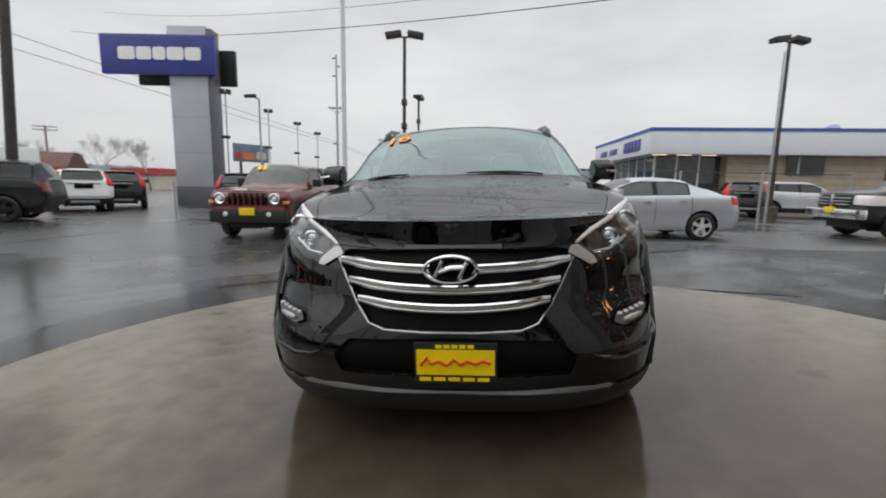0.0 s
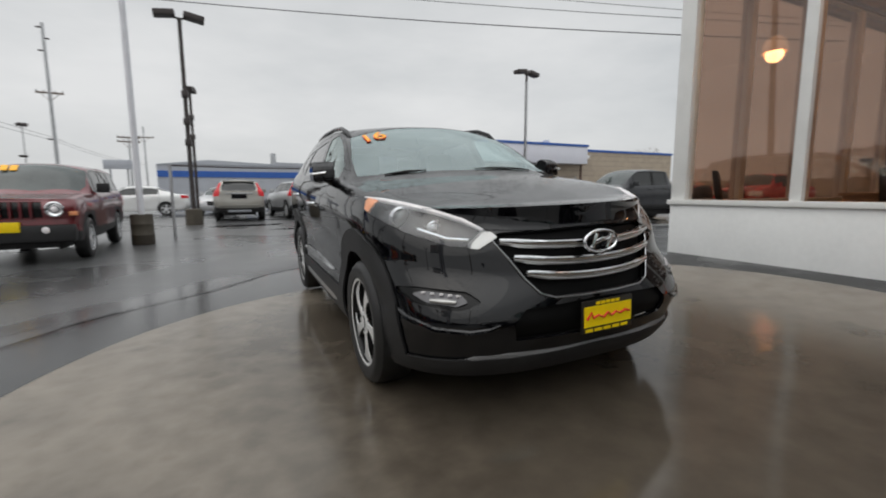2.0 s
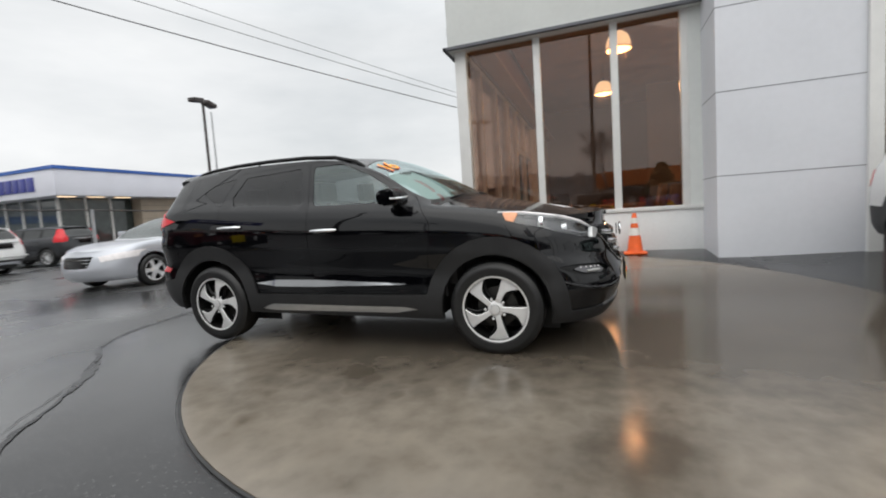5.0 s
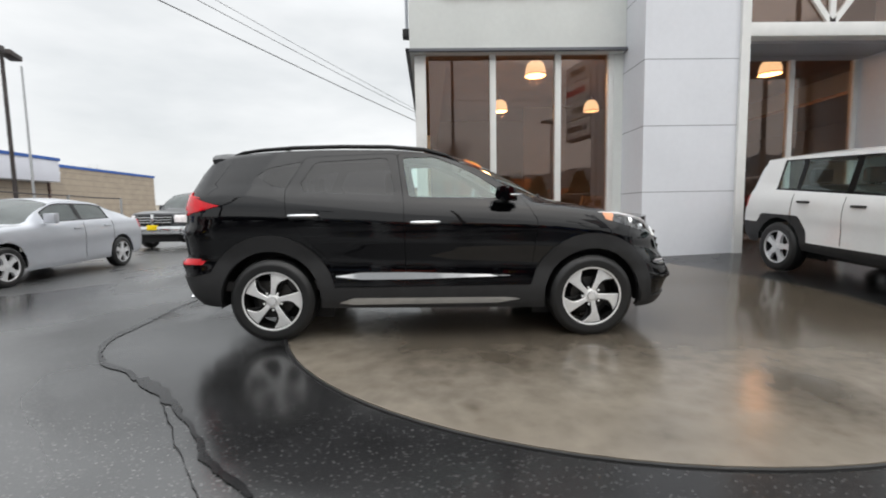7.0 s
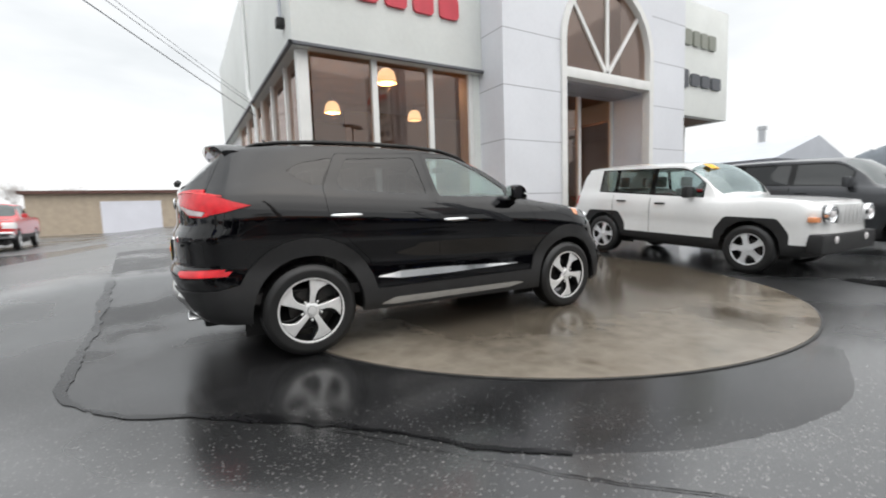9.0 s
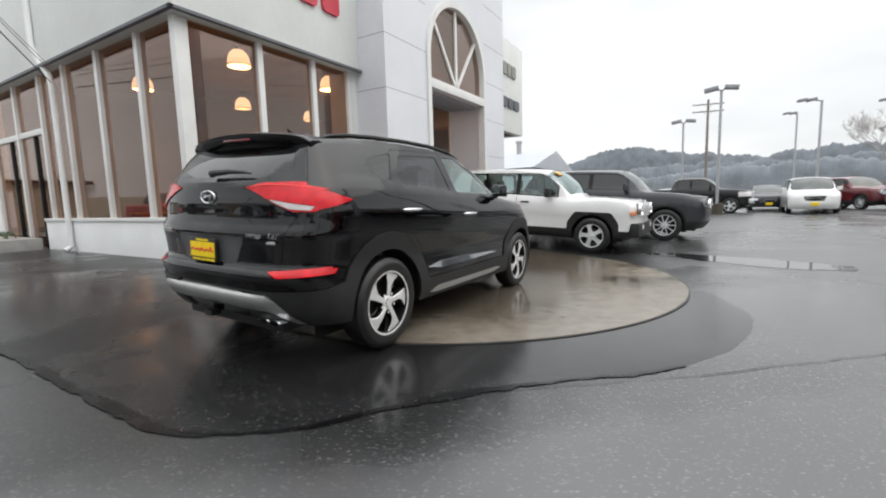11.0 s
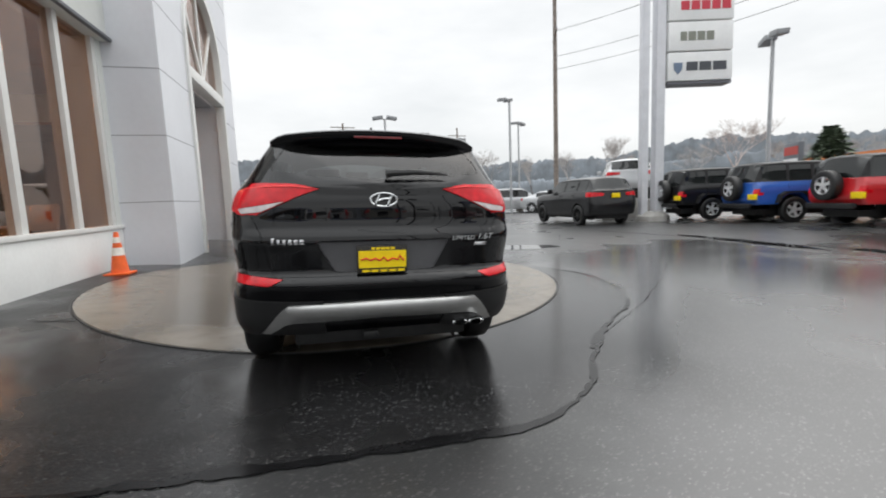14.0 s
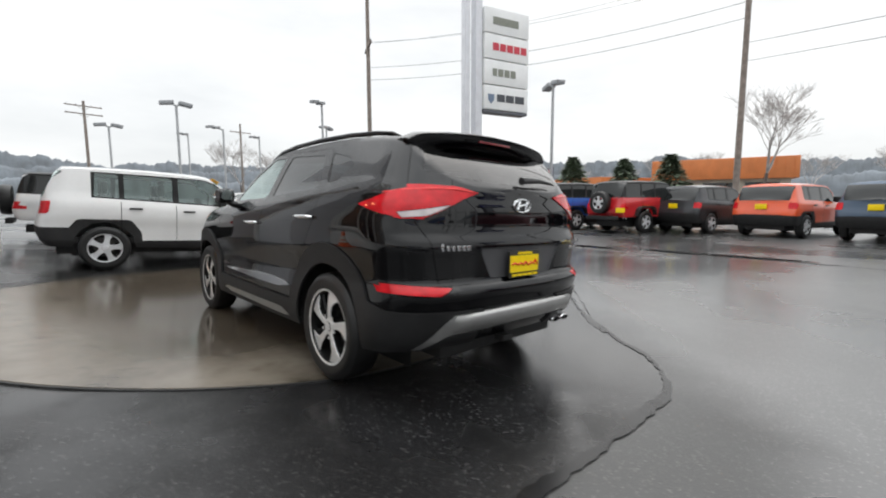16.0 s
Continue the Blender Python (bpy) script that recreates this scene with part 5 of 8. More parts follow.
def disc(name, cx, cy, r0, r1, lift, mat, label, category, seg=96, rings=14):
    bm = bmesh.new()
    rows = []
    for k in range(rings + 1):
        r = r0 + (r1 - r0) * k / rings
        rows.append([bm.verts.new((cx + r * math.cos(2 * math.pi * i / seg), cy + r * math.sin(2 * math.pi * i / seg), 0)) for i in range(seg)])
    for a, b in zip(rows, rows[1:]):
        for i in range(seg):
            bm.faces.new((a[i], a[(i + 1) % seg], b[(i + 1) % seg], b[i]))
    if r0 < 0.01:
        bmesh.ops.remove_doubles(bm, verts=rows[0], dist=0.05)
    for v in bm.verts:
        v.co.z = gz(v.co.x, v.co.y) + lift
    edge = [e for e in bm.edges if e.is_boundary]
    got = bmesh.ops.extrude_edge_only(bm, edges=edge)
    for v in [g for g in got["geom"] if isinstance(g, bmesh.types.BMVert)]:
        v.co.z -= 0.03
    bmesh.ops.recalc_face_normals(bm, faces=bm.faces[:])
    return tagged(finish(bm, name, mat, smooth_deg=40), label, category, kind="structure")


disc("concrete_pad", PAD[0], PAD[1], 0.005, PAD[2], 0.016, M["pad"], "round wet brown concrete display pad set in the asphalt", "pavement")
disc("pad_joint", PAD[0], PAD[1], PAD[2] + 0.002, PAD[2] + 0.018, 0.012, M["joint"], "dark joint round the concrete pad", "pavement", rings=1)


def ribbon(name, pts, widths, lift, mat, label, wob=0.02, rag=0.38):
    """A sealed crack or seam: a thin uneven strip laid on the ground."""
    rng = random.Random(len(pts) * 7 + int(pts[0][0] * 100))
    P = []
    for (a, b), (c, d) in zip(pts, pts[1:]):
        n = max(2, int(math.hypot(c - a, d - b) / 0.05))
        for k in range(n):
            P.append((a + (c - a) * k / n, b + (d - b) * k / n))
    P.append(pts[-1])
    bm = bmesh.new()
    prev, o = None, 0.0
    for i, (x, y) in enumerate(P):
        t = i / (len(P) - 1)
        w = widths[0] + (widths[1] - widths[0]) * t
        a, b = P[max(0, i - 1)], P[min(len(P) - 1, i + 1)]
        d = Vector((b[0] - a[0], b[1] - a[1])).normalized()
        o = 0.75 * o + 0.5 * rng.uniform(-wob, wob)
        w *= (0.85 + 0.45 * math.sin(i * 0.23 + 1.0) * math.sin(i * 0.071) + rng.uniform(-rag, rag)) if w < 0.2 else 1
        row = []
        for sgn in (-1, 1):
            X, Y = x - d.y * (o + sgn * w / 2), y + d.x * (o + sgn * w / 2)
            row.append(bm.verts.new((X, Y, gz(X, Y) + lift)))
        if prev:
            bm.faces.new((prev[0], prev[1], row[1], row[0]))
        prev = row
    bmesh.ops.recalc_face_normals(bm, faces=bm.faces[:])
    if bm.faces[:][0].normal.z < 0:
        bmesh.ops.reverse_faces(bm, faces=bm.faces[:])
    return tagged(finish(bm, name, mat), label, "crack", kind="structure")


PATCH = [(-3.10, 1.95), (-3.42, 2.9), (-3.30, 3.8), (-3.05, 4.35), (-2.76, 4.72), (-2.32, 5.10), (-1.94, 5.46), (-1.60, 5.86), (-1.22, 6.34), (-0.79, 6.62), (-0.10, 6.67), (0.5, 6.70), (1.10, 6.68), (1.5, 6.72), (3.2, 6.8), (4.8, 6.95), (9.0, 7.3)]


def flowing(pts, n=5):
    """A smooth line through the points."""
    out = []
    for i in range(len(pts) - 1):
        a, b, c, d = (Vector(pts[min(max(k, 0), len(pts) - 1)]) for k in (i - 1, i, i + 1, i + 2))
        for k in range(n):
            t = k / n
            out.append(tuple(0.5 * (2 * b + (c - a) * t + (2 * a - 5 * b + 4 * c - d) * t * t + (3 * b - a - 3 * c + d) * t**3)))
    return out + [tuple(pts[-1])]


PATCH = flowing(PATCH)


def asphalt_patch(line, name, mat, lab, seed, lift):
    """The newer, darker asphalt between the pad and the ragged seam."""
    bm = bmesh.new()
    rng = random.Random(seed)
    outer, inner = [], []
    for (a, b), (c, d) in zip(line, line[1:]):
        n = max(2, int(math.hypot(c - a, d - b) / 0.12))
        for k in range(n):
            x, y = a + (c - a) * k / n, b + (d - b) * k / n
            outer.append((x + rng.uniform(-0.008, 0.008), y + rng.uniform(-0.008, 0.008)))
    outer.append(line[-1])
    for x, y in outer:
        vx, vy = x - PAD[0], y - PAD[1]
        r = math.hypot(vx, vy)
        if x < 3.0:
            k = (PAD[2] + 0.03) / r
            inner.append((PAD[0] + vx * k, PAD[1] + vy * k))
        else:
            inner.append((max(2.0, min(x, 9.0)), 3.9))
    rows = []
    for o, i in zip(outer, inner):
        rows.append([bm.verts.new((i[0] + (o[0] - i[0]) * t, i[1] + (o[1] - i[1]) * t, 0)) for t in np.linspace(0, 1, 9)])
    for a, b in zip(rows, rows[1:]):
        for j in range(8):
            bm.faces.new((a[j], b[j], b[j + 1], a[j + 1]))
    for v in bm.verts:
        v.co.z = gz(v.co.x, v.co.y) + lift
    for row in rows:
        row[-1].co.z -= lift - 0.0006
    bmesh.ops.recalc_face_normals(bm, faces=bm.faces[:])
    if sum(f.normal.z for f in bm.faces) < 0:
        bmesh.ops.reverse_faces(bm, faces=bm.faces[:])
    return tagged(finish(bm, name, mat, smooth_deg=40), lab, "pavement", kind="structure")


asphalt_patch(PATCH, "asphalt_patch", M["patch"], "darker newer asphalt patch round the pad", 3, 0.005)


def puddle(cx, cy, rx, ry, turn, seed):
    rng = random.Random(seed)
    bm = bmesh.new()
    ph = [rng.uniform(0, 6.28) for _ in range(4)]
    pts = []
    for k in range(48):
        a = 2 * math.pi * k / 48
        f = 1 + 0.14 * math.sin(2 * a + ph[0]) + 0.10 * math.sin(3 * a + ph[1]) + 0.06 * math.sin(7 * a + ph[2]) + 0.05 * math.sin(13 * a + ph[3])
        u, v = rx * f * math.cos(a), ry * f * math.sin(a)
        x, y = cx + u * math.cos(turn) - v * math.sin(turn), cy + u * math.sin(turn) + v * math.cos(turn)
        pts.append(bm.verts.new((x, y, gz(cx, cy) + 0.004)))
    bm.faces.new(pts)
    return tagged(finish(bm, "puddle", M["water"]), "shallow rain puddle on the asphalt reflecting the sky", "puddle", kind="structure")


for q in ((-13.0, 19.9, 1.3, 0.32, -0.35, 1), (-8.6, 1.0, 1.6, 0.25, 1.5, 3), (-8.9, 4.6, 1.5, 0.3, 1.6, 4), (0.4, 14.2, 1.1, 0.28, 0.1, 5), (-1.2, 16.3, 1.3, 0.35, 0.2, 6),
          (-5.6, 11.2, 0.9, 0.3, 0.3, 7), (-8.0, 13.2, 1.0, 0.3, 0.1, 8), (-3.6, -0.9, 1.4, 0.45, -0.3, 9), (4.6, 14.8, 1.0, 0.25, 0.15, 12)):
    puddle(*q)
ribbon("gutter", PATCH[17:35], (0.03, 0.075), 0.0065, M["runoff"], "ragged wet gutter of rain along the edge of the newer asphalt", 0.022, 0.22)
ribbon("gutter", PATCH[34:-10], (0.045, 0.12), 0.0065, M["runoff"], "ragged wet gutter of rain along the edge of the newer asphalt", 0.022, 0.22)


def wall_strip():
    """Dark asphalt left between the round pad and the showroom wall."""
    bm = bmesh.new()
    prev = None
    for y in np.linspace(-0.6, 3.98, 40):
        x0 = PAD[0] + math.sqrt(max(0.0, (PAD[2] + 0.03) ** 2 - (y - PAD[1]) ** 2))
        row = [bm.verts.new((x, y, gz(x, y) + 0.005)) for x in np.linspace(x0, 3.60, 7)]
        if prev:
            for j in range(6):
                bm.faces.new((prev[j], prev[j + 1], row[j + 1], row[j]))
        prev = row
    bmesh.ops.recalc_face_normals(bm, faces=bm.faces[:])
    if sum(f.normal.z for f in bm.faces) < 0:
        bmesh.ops.reverse_faces(bm, faces=bm.faces[:])
    return tagged(finish(bm, "asphalt_strip", M["patch"], smooth_deg=40), "dark asphalt strip between the pad and the showroom wall", "pavement", kind="structure")


wall_strip()
ribbon("crack", [(-2.05, 5.40), (-2.9, 4.75), (-3.76, 4.02), (-4.9, 2.9), (-6.0, 1.9), (-5.9, 0.9), (-5.75, -0.3), (-5.6, -1.6), (-6.4, -3.0)], (0.006, 0.010), 0.006, M["tar"], "long thin crack across the wet asphalt", 0.02)
ribbon("crack", [(-8.0, -3.2), (-8.6, 0.2), (-8.9, 3.5), (-8.7, 6.5), (-8.3, 9.5)], (0.09, 0.06), 0.006, M["tar"], "sealed crack along the row of parked cars", 0.06)

# ---------------------------------------------------------------- showroom building
SX, SY = 3.47, 4.10          # fascia plane and corner
GX, GY = 3.66, 3.92          # glass planes
SOF, TOP, SILL = 3.90, 6.95, 0.98


def slab(name, x0, x1, y0, y1, z0, z1, mat, parent=None, bevel=0.0, label="", category="", kind=""):
    ob = finish(boxed(x0, x1, y0, y1, z0, z1, bevel=bevel), name, mat, parent, 30)
    if not parent:
        tagged(ob, label, category, kind=kind or "structure")
    elif label:
        tagged(ob, label)
    return ob


shop = thing("showroom", "white and silver car showroom with tall bronze-tinted windows", "building", kind="structure")
# fascia round the glazed wing, hollow above the ceiling
slab("fascia", SX, SX + 0.25, 0.20, SY, SOF, TOP, M["fascia"], shop, 0.01)
slab("fascia", SX + 0.25, 16.0, SY - 0.25, SY, SOF, TOP, M["fascia"], shop, 0.01)
slab("soffit", SX + 0.25, GX + 0.10, 0.20, SY - 0.25, SOF + 0.02, SOF + 0.12, M["soffit"], shop)
slab("soffit", GX + 0.10, 16.0, GY - 0.10, SY - 0.25, SOF + 0.02, SOF + 0.12, M["soffit"], shop)
slab("head_wall", GX + 0.02, GX + 0.10, 0.20, GY - 0.10, SOF + 0.12, 5.3, M["wood_ceiling"], shop)
slab("head_wall", GX + 0.02, 16.0, GY - 0.12, GY - 0.10, SOF + 0.12, 5.3, M["wood_ceiling"], shop)
slab("roof", SX + 0.25, 16.0, -9.6, SY - 0.25, TOP - 0.3, TOP - 0.1, M["soffit"], shop)
# added dark strips that draw in the shaded underside of the eave
slab("eave_shade_strip", SX - 0.07, SX, 0.20, SY + 0.07, SOF - 0.005, SOF + 0.05, M["grey_clad_dark"], shop, 0.01)
slab("eave_shade_strip", SX - 0.07, 16.0, SY, SY + 0.07, SOF - 0.005, SOF + 0.05, M["grey_clad_dark"], shop, 0.01)
# low wall under the glass
slab("base_wall", GX - 0.09, GX + 0.14, 0.20, GY + 0.09, -0.1, SILL - 0.06, M["white_wall"], shop, 0.008)
slab("base_wall", GX + 0.14, 9.2, GY - 0.14, GY + 0.09, -0.1, SILL - 0.06, M["white_wall"], shop, 0.008)
slab("window_sill", GX - 0.12, GX + 0.14, 0.20, GY + 0.12, SILL - 0.06, SILL, M["mullion"], shop, 0.006)
slab("window_sill", GX + 0.14, 9.2, GY - 0.14, GY + 0.12, SILL - 0.06, SILL, M["mullion"], shop, 0.006)
for y, w in ((GY, 0.10), (2.60, 0.055), (1.40, 0.055), (0.42, 0.05)):
    slab("mullion", GX - 0.07, GX + 0.07, y - w, y + w, SILL, SOF + 0.02, M["mullion"], shop, 0.006)
for x in (4.80, 6.22, 7.62, 8.85, 10.3, 12.0):
    slab("mullion", x - 0.055, x + 0.055, GY - 0.07, GY + 0.07, SILL if x < 9 else 0.28, SOF + 0.02, M["mullion"], shop, 0.006)
yy = [GY - 0.10, 2.60, 1.40, 0.42]
for a, b in zip(yy, yy[1:]):
    p = slab("window_pane", GX - 0.006, GX + 0.006, b + 0.056, a - 0.056, SILL, SOF + 0.02, M["bronze_glass"], shop, label="bronze-tinted window pane")
xx = [GX + 0.05, 4.80, 6.22, 7.62, 8.85, 10.3, 12.0]
for a, b in zip(xx, xx[1:]):
    slab("window_pane", a + 0.056, b - 0.056, GY - 0.006, GY + 0.006, SILL if b < 9 else 0.35, SOF + 0.02, M["bronze_glass"], shop, label="bronze-tinted window pane")
slab("door_rail", 8.9, 12.0, GY - 0.05, GY + 0.05, 2.75, 2.87, M["mullion"], shop, 0.006)
for x in (9.45, 10.9):
    slab("door_stile", x - 0.03, x + 0.03, GY - 0.045, GY + 0.045, 0.30, 2.75, M["dark_metal"], shop, 0.004)
slab("side_wall", 12.06, 16.0, GY - 0.2, GY, -0.1, SOF, M["white_wall"], shop)
# end wall beside the glazing, and the silver portal with its arch
slab("jamb_wall", GX - 0.08, GX + 0.3, 0.20, 0.37, -0.1, SOF, M["fascia"], shop)
PX, P0, P1, A0, A1 = 2.77, 0.20, -6.05, -1.42, -4.58
AC, AR, SPR, BAND0, BAND1 = (A0 + A1) / 2, (A0 - A1) / 2 - 0.08, 4.62, 3.86, 4.08


def portal():
    """Front skin of the portal with the doorway and arch cut through, and returns."""
    bm = bmesh.new()
    arch = [(AC + (AR + 0.08) * math.cos(a), SPR + (AR + 0.08) * math.sin(a)) for a in np.linspace(0, math.pi, 33)]
    hole = [(A0, 0.0)] + arch + [(A1, 0.0)]
    left, right = [(P0, 0.0), (P0, 7.9)], [(P1, 7.9), (P1, 0.0)]
    out = [(A0, 0.0), (P0, 0.0), (P0, 7.9), (P1, 7.9), (P1, 0.0), (A1, 0.0)] + arch[::-1]
    v = [bm.verts.new((PX, y, z)) for y, z in out]
    f = bm.faces.new(v)
    got = bmesh.ops.extrude_face_region(bm, geom=[f])
    for q in [g for g in got["geom"] if isinstance(g, bmesh.types.BMVert)]:
        q.co.x += 0.22
    bmesh.ops.recalc_face_normals(bm, faces=bm.faces[:])
    bmesh.ops.triangulate(bm, faces=[f for f in bm.faces if len(f.verts) > 4])
    return part("portal_front", bm, M["silver_panel"], shop, "silver composite panel portal", 30)


portal()
slab("portal_return", PX + 0.22, SX + 0.9, P0 - 0.20, P0, -0.1, 7.9, M["silver_panel"], shop)
slab("portal_return", PX + 0.22, SX + 0.9, P1, P1 + 0.20, -0.1, 7.9, M["silver_panel"], shop)
slab("portal_reveal", PX + 0.22, 4.0, A0, A0 + 0.15, -0.1, 6.4, M["silver_panel"], shop)
slab("portal_reveal", PX + 0.22, 4.0, A1 - 0.15, A1, -0.1, 6.4, M["silver_panel"], shop)
slab("portal_ceiling", PX + 0.3, 4.0, A1, A0, BAND0 + 0.0, BAND0 + 0.05, M["grey_clad"], shop)
for z in (1.34, 2.44, 3.52, 4.62, 5.70, 6.80):
    slab("panel_seam", PX - 0.002, PX + 0.01, A0 + 0.005, P0, z - 0.006, z + 0.006, M["silver_seam"], shop)
    slab("panel_seam", PX - 0.002, PX + 0.01, P1, A1 - 0.005, z - 0.006, z + 0.006, M["silver_seam"], shop)
    slab("panel_seam", PX + 0.002, GX - 0.085, P0 - 0.01, P0 + 0.002, z - 0.006, z + 0.006, M["silver_seam"], shop)
# white frame of the arch
def arch_frame():
    bm = bmesh.new()
    line = [(A0 - 0.04, 0.12)] + [(AC + (AR + 0.04) * math.cos(a), SPR + (AR + 0.04) * math.sin(a)) for a in np.linspace(0, math.pi, 33)] + [(A1 + 0.04, 0.12)]
    prev = None
    for i, (y, z) in enumerate(line):
        a, b = line[max(0, i - 1)], line[min(len(line) - 1, i + 1)]
        d = Vector((b[0] - a[0], b[1] - a[1])).normalized()
        n = Vector((-d.y, d.x)) * 0.075
        row = [bm.verts.new((PX + dx, y + s * n.x, z + s * n.y)) for s, dx in ((-1, -0.05), (1, -0.05), (1, 0.16), (-1, 0.16))]
        if prev:
            for j in range(4):
                bm.faces.new((prev[j], prev[(j + 1) % 4], row[(j + 1) % 4], row[j]))
        prev = row
    bmesh.ops.recalc_face_normals(bm, faces=bm.faces[:])
    return part("arch_frame", bm, M["mullion"], shop, "white arched entrance frame", 30)


arch_frame()
slab("arch_transom", PX - 0.05, PX + 0.18, A1 + 0.11, A0 - 0.11, BAND0, BAND1, M["mullion"], shop, 0.008)
bm = bmesh.new()
pts = [(A0 - 0.10, BAND1 - 0.01)] + [(AC + (AR - 0.03) * math.cos(a), SPR + (AR - 0.03) * math.sin(a)) for a in np.linspace(0, math.pi, 33)] + [(A1 + 0.10, BAND1 - 0.01)]
prism(bm, pts, "x", PX + 0.10, PX + 0.112)
part("arch_pane", bm, M["bronze_glass"], shop, "tinted glass fan light")
slab("arch_backing", PX + 0.9, PX + 0.95, A1, A0, BAND0, 6.4, M["room_wall"], shop)
for y1, z1, t in ((AC, SPR + AR, 0.05), (AC + AR * 0.76, SPR + AR * 0.64, 0.045), (AC - AR * 0.76, SPR + AR * 0.64, 0.045)):
    bm = bmesh.new()
    a, b = Vector((PX + 0.06, AC, BAND1)), Vector((PX + 0.06, y1, z1))
    d = (b - a).normalized()
    n = Vector((0, -d.z, d.y)) * t
    vs = [bm.verts.new(p + Vector((dx, 0, 0))) for dx in (0, 0.05) for p in (a - n, a + n, b + n, b - n)]
    for q in ((3, 2, 1, 0), (4, 5, 6, 7), (0, 1, 5, 4), (1, 2, 6, 5), (2, 3, 7, 6), (3, 0, 4, 7)):
        bm.faces.new([vs[i] for i in q])
    bmesh.ops.recalc_face_normals(bm, faces=bm.faces[:])
    part("arch_spoke", bm, M["mullion"], shop, "", 30)
# entrance glazing set back
EX = 3.95
for y in (A0 - 0.05, -2.35, -3.25, A1 + 0.05):
    slab("entrance_mullion", EX - 0.05, EX + 0.05, y - 0.05, y + 0.05, 0.30, BAND0, M["mullion"], shop, 0.006)
for a, b in ((A0 - 0.1, -2.30), (-2.40, -3.20), (-3.30, A1 + 0.1)):
    slab("entrance_pane", EX - 0.006, EX + 0.006, b, a, 0.30, BAND0, M["bronze_glass"], shop)
slab("entrance_kerb", PX + 0.3, EX + 0.1, A1, A0, -0.1, 0.31, M["concrete"], shop)
# far wing past the portal
slab("fascia", SX, SX + 0.25, -9.65, P1, 3.62, TOP, M["fascia"], shop, 0.01)
slab("fascia", SX + 0.25, 16.0, -9.65, -9.40, 3.62, TOP, M["fascia"], shop, 0.01)
slab("soffit", SX + 0.25, 16.0, -9.40, P1, 3.64, 3.72, M["soffit"], shop)
slab("base_wall", 4.6, 4.8, -9.3, P1 + 0.2, -0.1, 0.95, M["white_wall"], shop)
slab("window_pane", 4.68, 4.70, -9.2, P1 + 0.1, 0.95, 3.64, M["bronze_glass"], shop)
for y in (-6.2, -7.3, -8.3, -9.25):
    slab("mullion", 4.62, 4.76, y - 0.05, y + 0.05, 0.95, 3.64, M["mullion"], shop, 0.006)
# inside of the showroom
slab("room_floor", GX + 0.14, 16.0, -9.2, GY - 0.14, 0.20, 0.30, M["room_floor"], shop)
slab("room_ceiling", GX + 0.08, 15.9, -9.2, GY - 0.26, 5.15, 5.22, M["wood_ceiling"], shop)
slab("ceiling_border", GX + 0.10, GX + 0.50, -1.35, GY - 0.10, 3.97, 4.03, M["wood_border"], shop, label="low wooden ceiling border along the windows")
slab("ceiling_border", GX + 0.50, 15.9, GY - 0.50, GY - 0.12, 3.97, 4.03, M["wood_border"], shop, label="low wooden ceiling border along the windows")
slab("room_back", 15.9, 16.1, -9.6, GY, -0.1, TOP, M["room_wall"], shop)
slab("room_end", 4.8, 16.0, -9.4, -9.3, -0.1, 3.64, M["room_wall"], shop)
slab("room_partition", 13.0, 13.12, -9.0, 0.0, 0.30, 5.1, M["room_wall"], shop)


def car_spec(L, W, H, nose, cowl, belt, yc, yw, yr, yt, deck, inset=0.80, corner=(0.55, 0.40, 2.4, 3.2), sill=0.26, rise=0.03, nose_back=0.06):
    """Proportions of an ordinary car: nose, cowl, belt and deck heights; where windshield, roof and rear glass begin and end."""
    return dict(L=L, W=W, taper=(0.03, 0.02), lip=0.025, crown=2.4, corner=corner,
                width=((0, 0.95), (0.12, 0.98), (0.45, 0.985), (0.65, 1.0), (0.85, 0.99), (1, 0.955)),
                front=((0, 0.14), (0.15, 0.05), (0.40, 0.0), (0.60, 0.02), (0.85, nose_back), (1, nose_back + 0.06)),
                rear=((0, L - 0.12), (0.15, L - 0.04), (0.40, L), (0.55, L - 0.01), (0.75, L - 0.05), (1, L - 0.08)),
                shoulder=((0, nose - 0.04), (0.25, nose - 0.02), (yc * 0.6, (nose + belt) / 2), (yc, belt - 0.04), (L * 0.5, belt), (yt, belt + rise), (L, min(deck, belt + rise) - 0.02)),
                sill=((0, sill), (L * 0.5, sill + 0.03), (L, sill + 0.08)),
                centre=((0.05, nose), (yc * 0.5, nose + (cowl - nose) * 0.62), (yc, cowl), ((yc + yw) / 2, cowl + (H - cowl) * 0.56), (yw, H - 0.045), (yw + 0.3, H - 0.01), ((yw + yr) / 2, H), (yr, H - 0.035),
                        ((yr + yt) / 2, H - 0.035 - (H - 0.035 - deck) * 0.45), (yt, deck), (L - 0.04, deck - 0.02)),
                rail=((yc, 0.5), (yc + 0.16, cowl + 0.01), ((yc + yw) / 2 + 0.12, cowl + (H - cowl) * 0.52), (yw + 0.12, H - 0.10), ((yw + yr) / 2, H - 0.065), (yr - 0.03, H - 0.10), ((yr + yt) / 2, (H - 0.1 + deck) / 2), (yt - 0.02, deck), (L, 0.5)),
                inset=((yc - 0.1, 1.0), ((yc + yw) / 2, (1 + inset) / 2), (yw + 0.1, inset), (yr, inset), (yt, 0.93)))


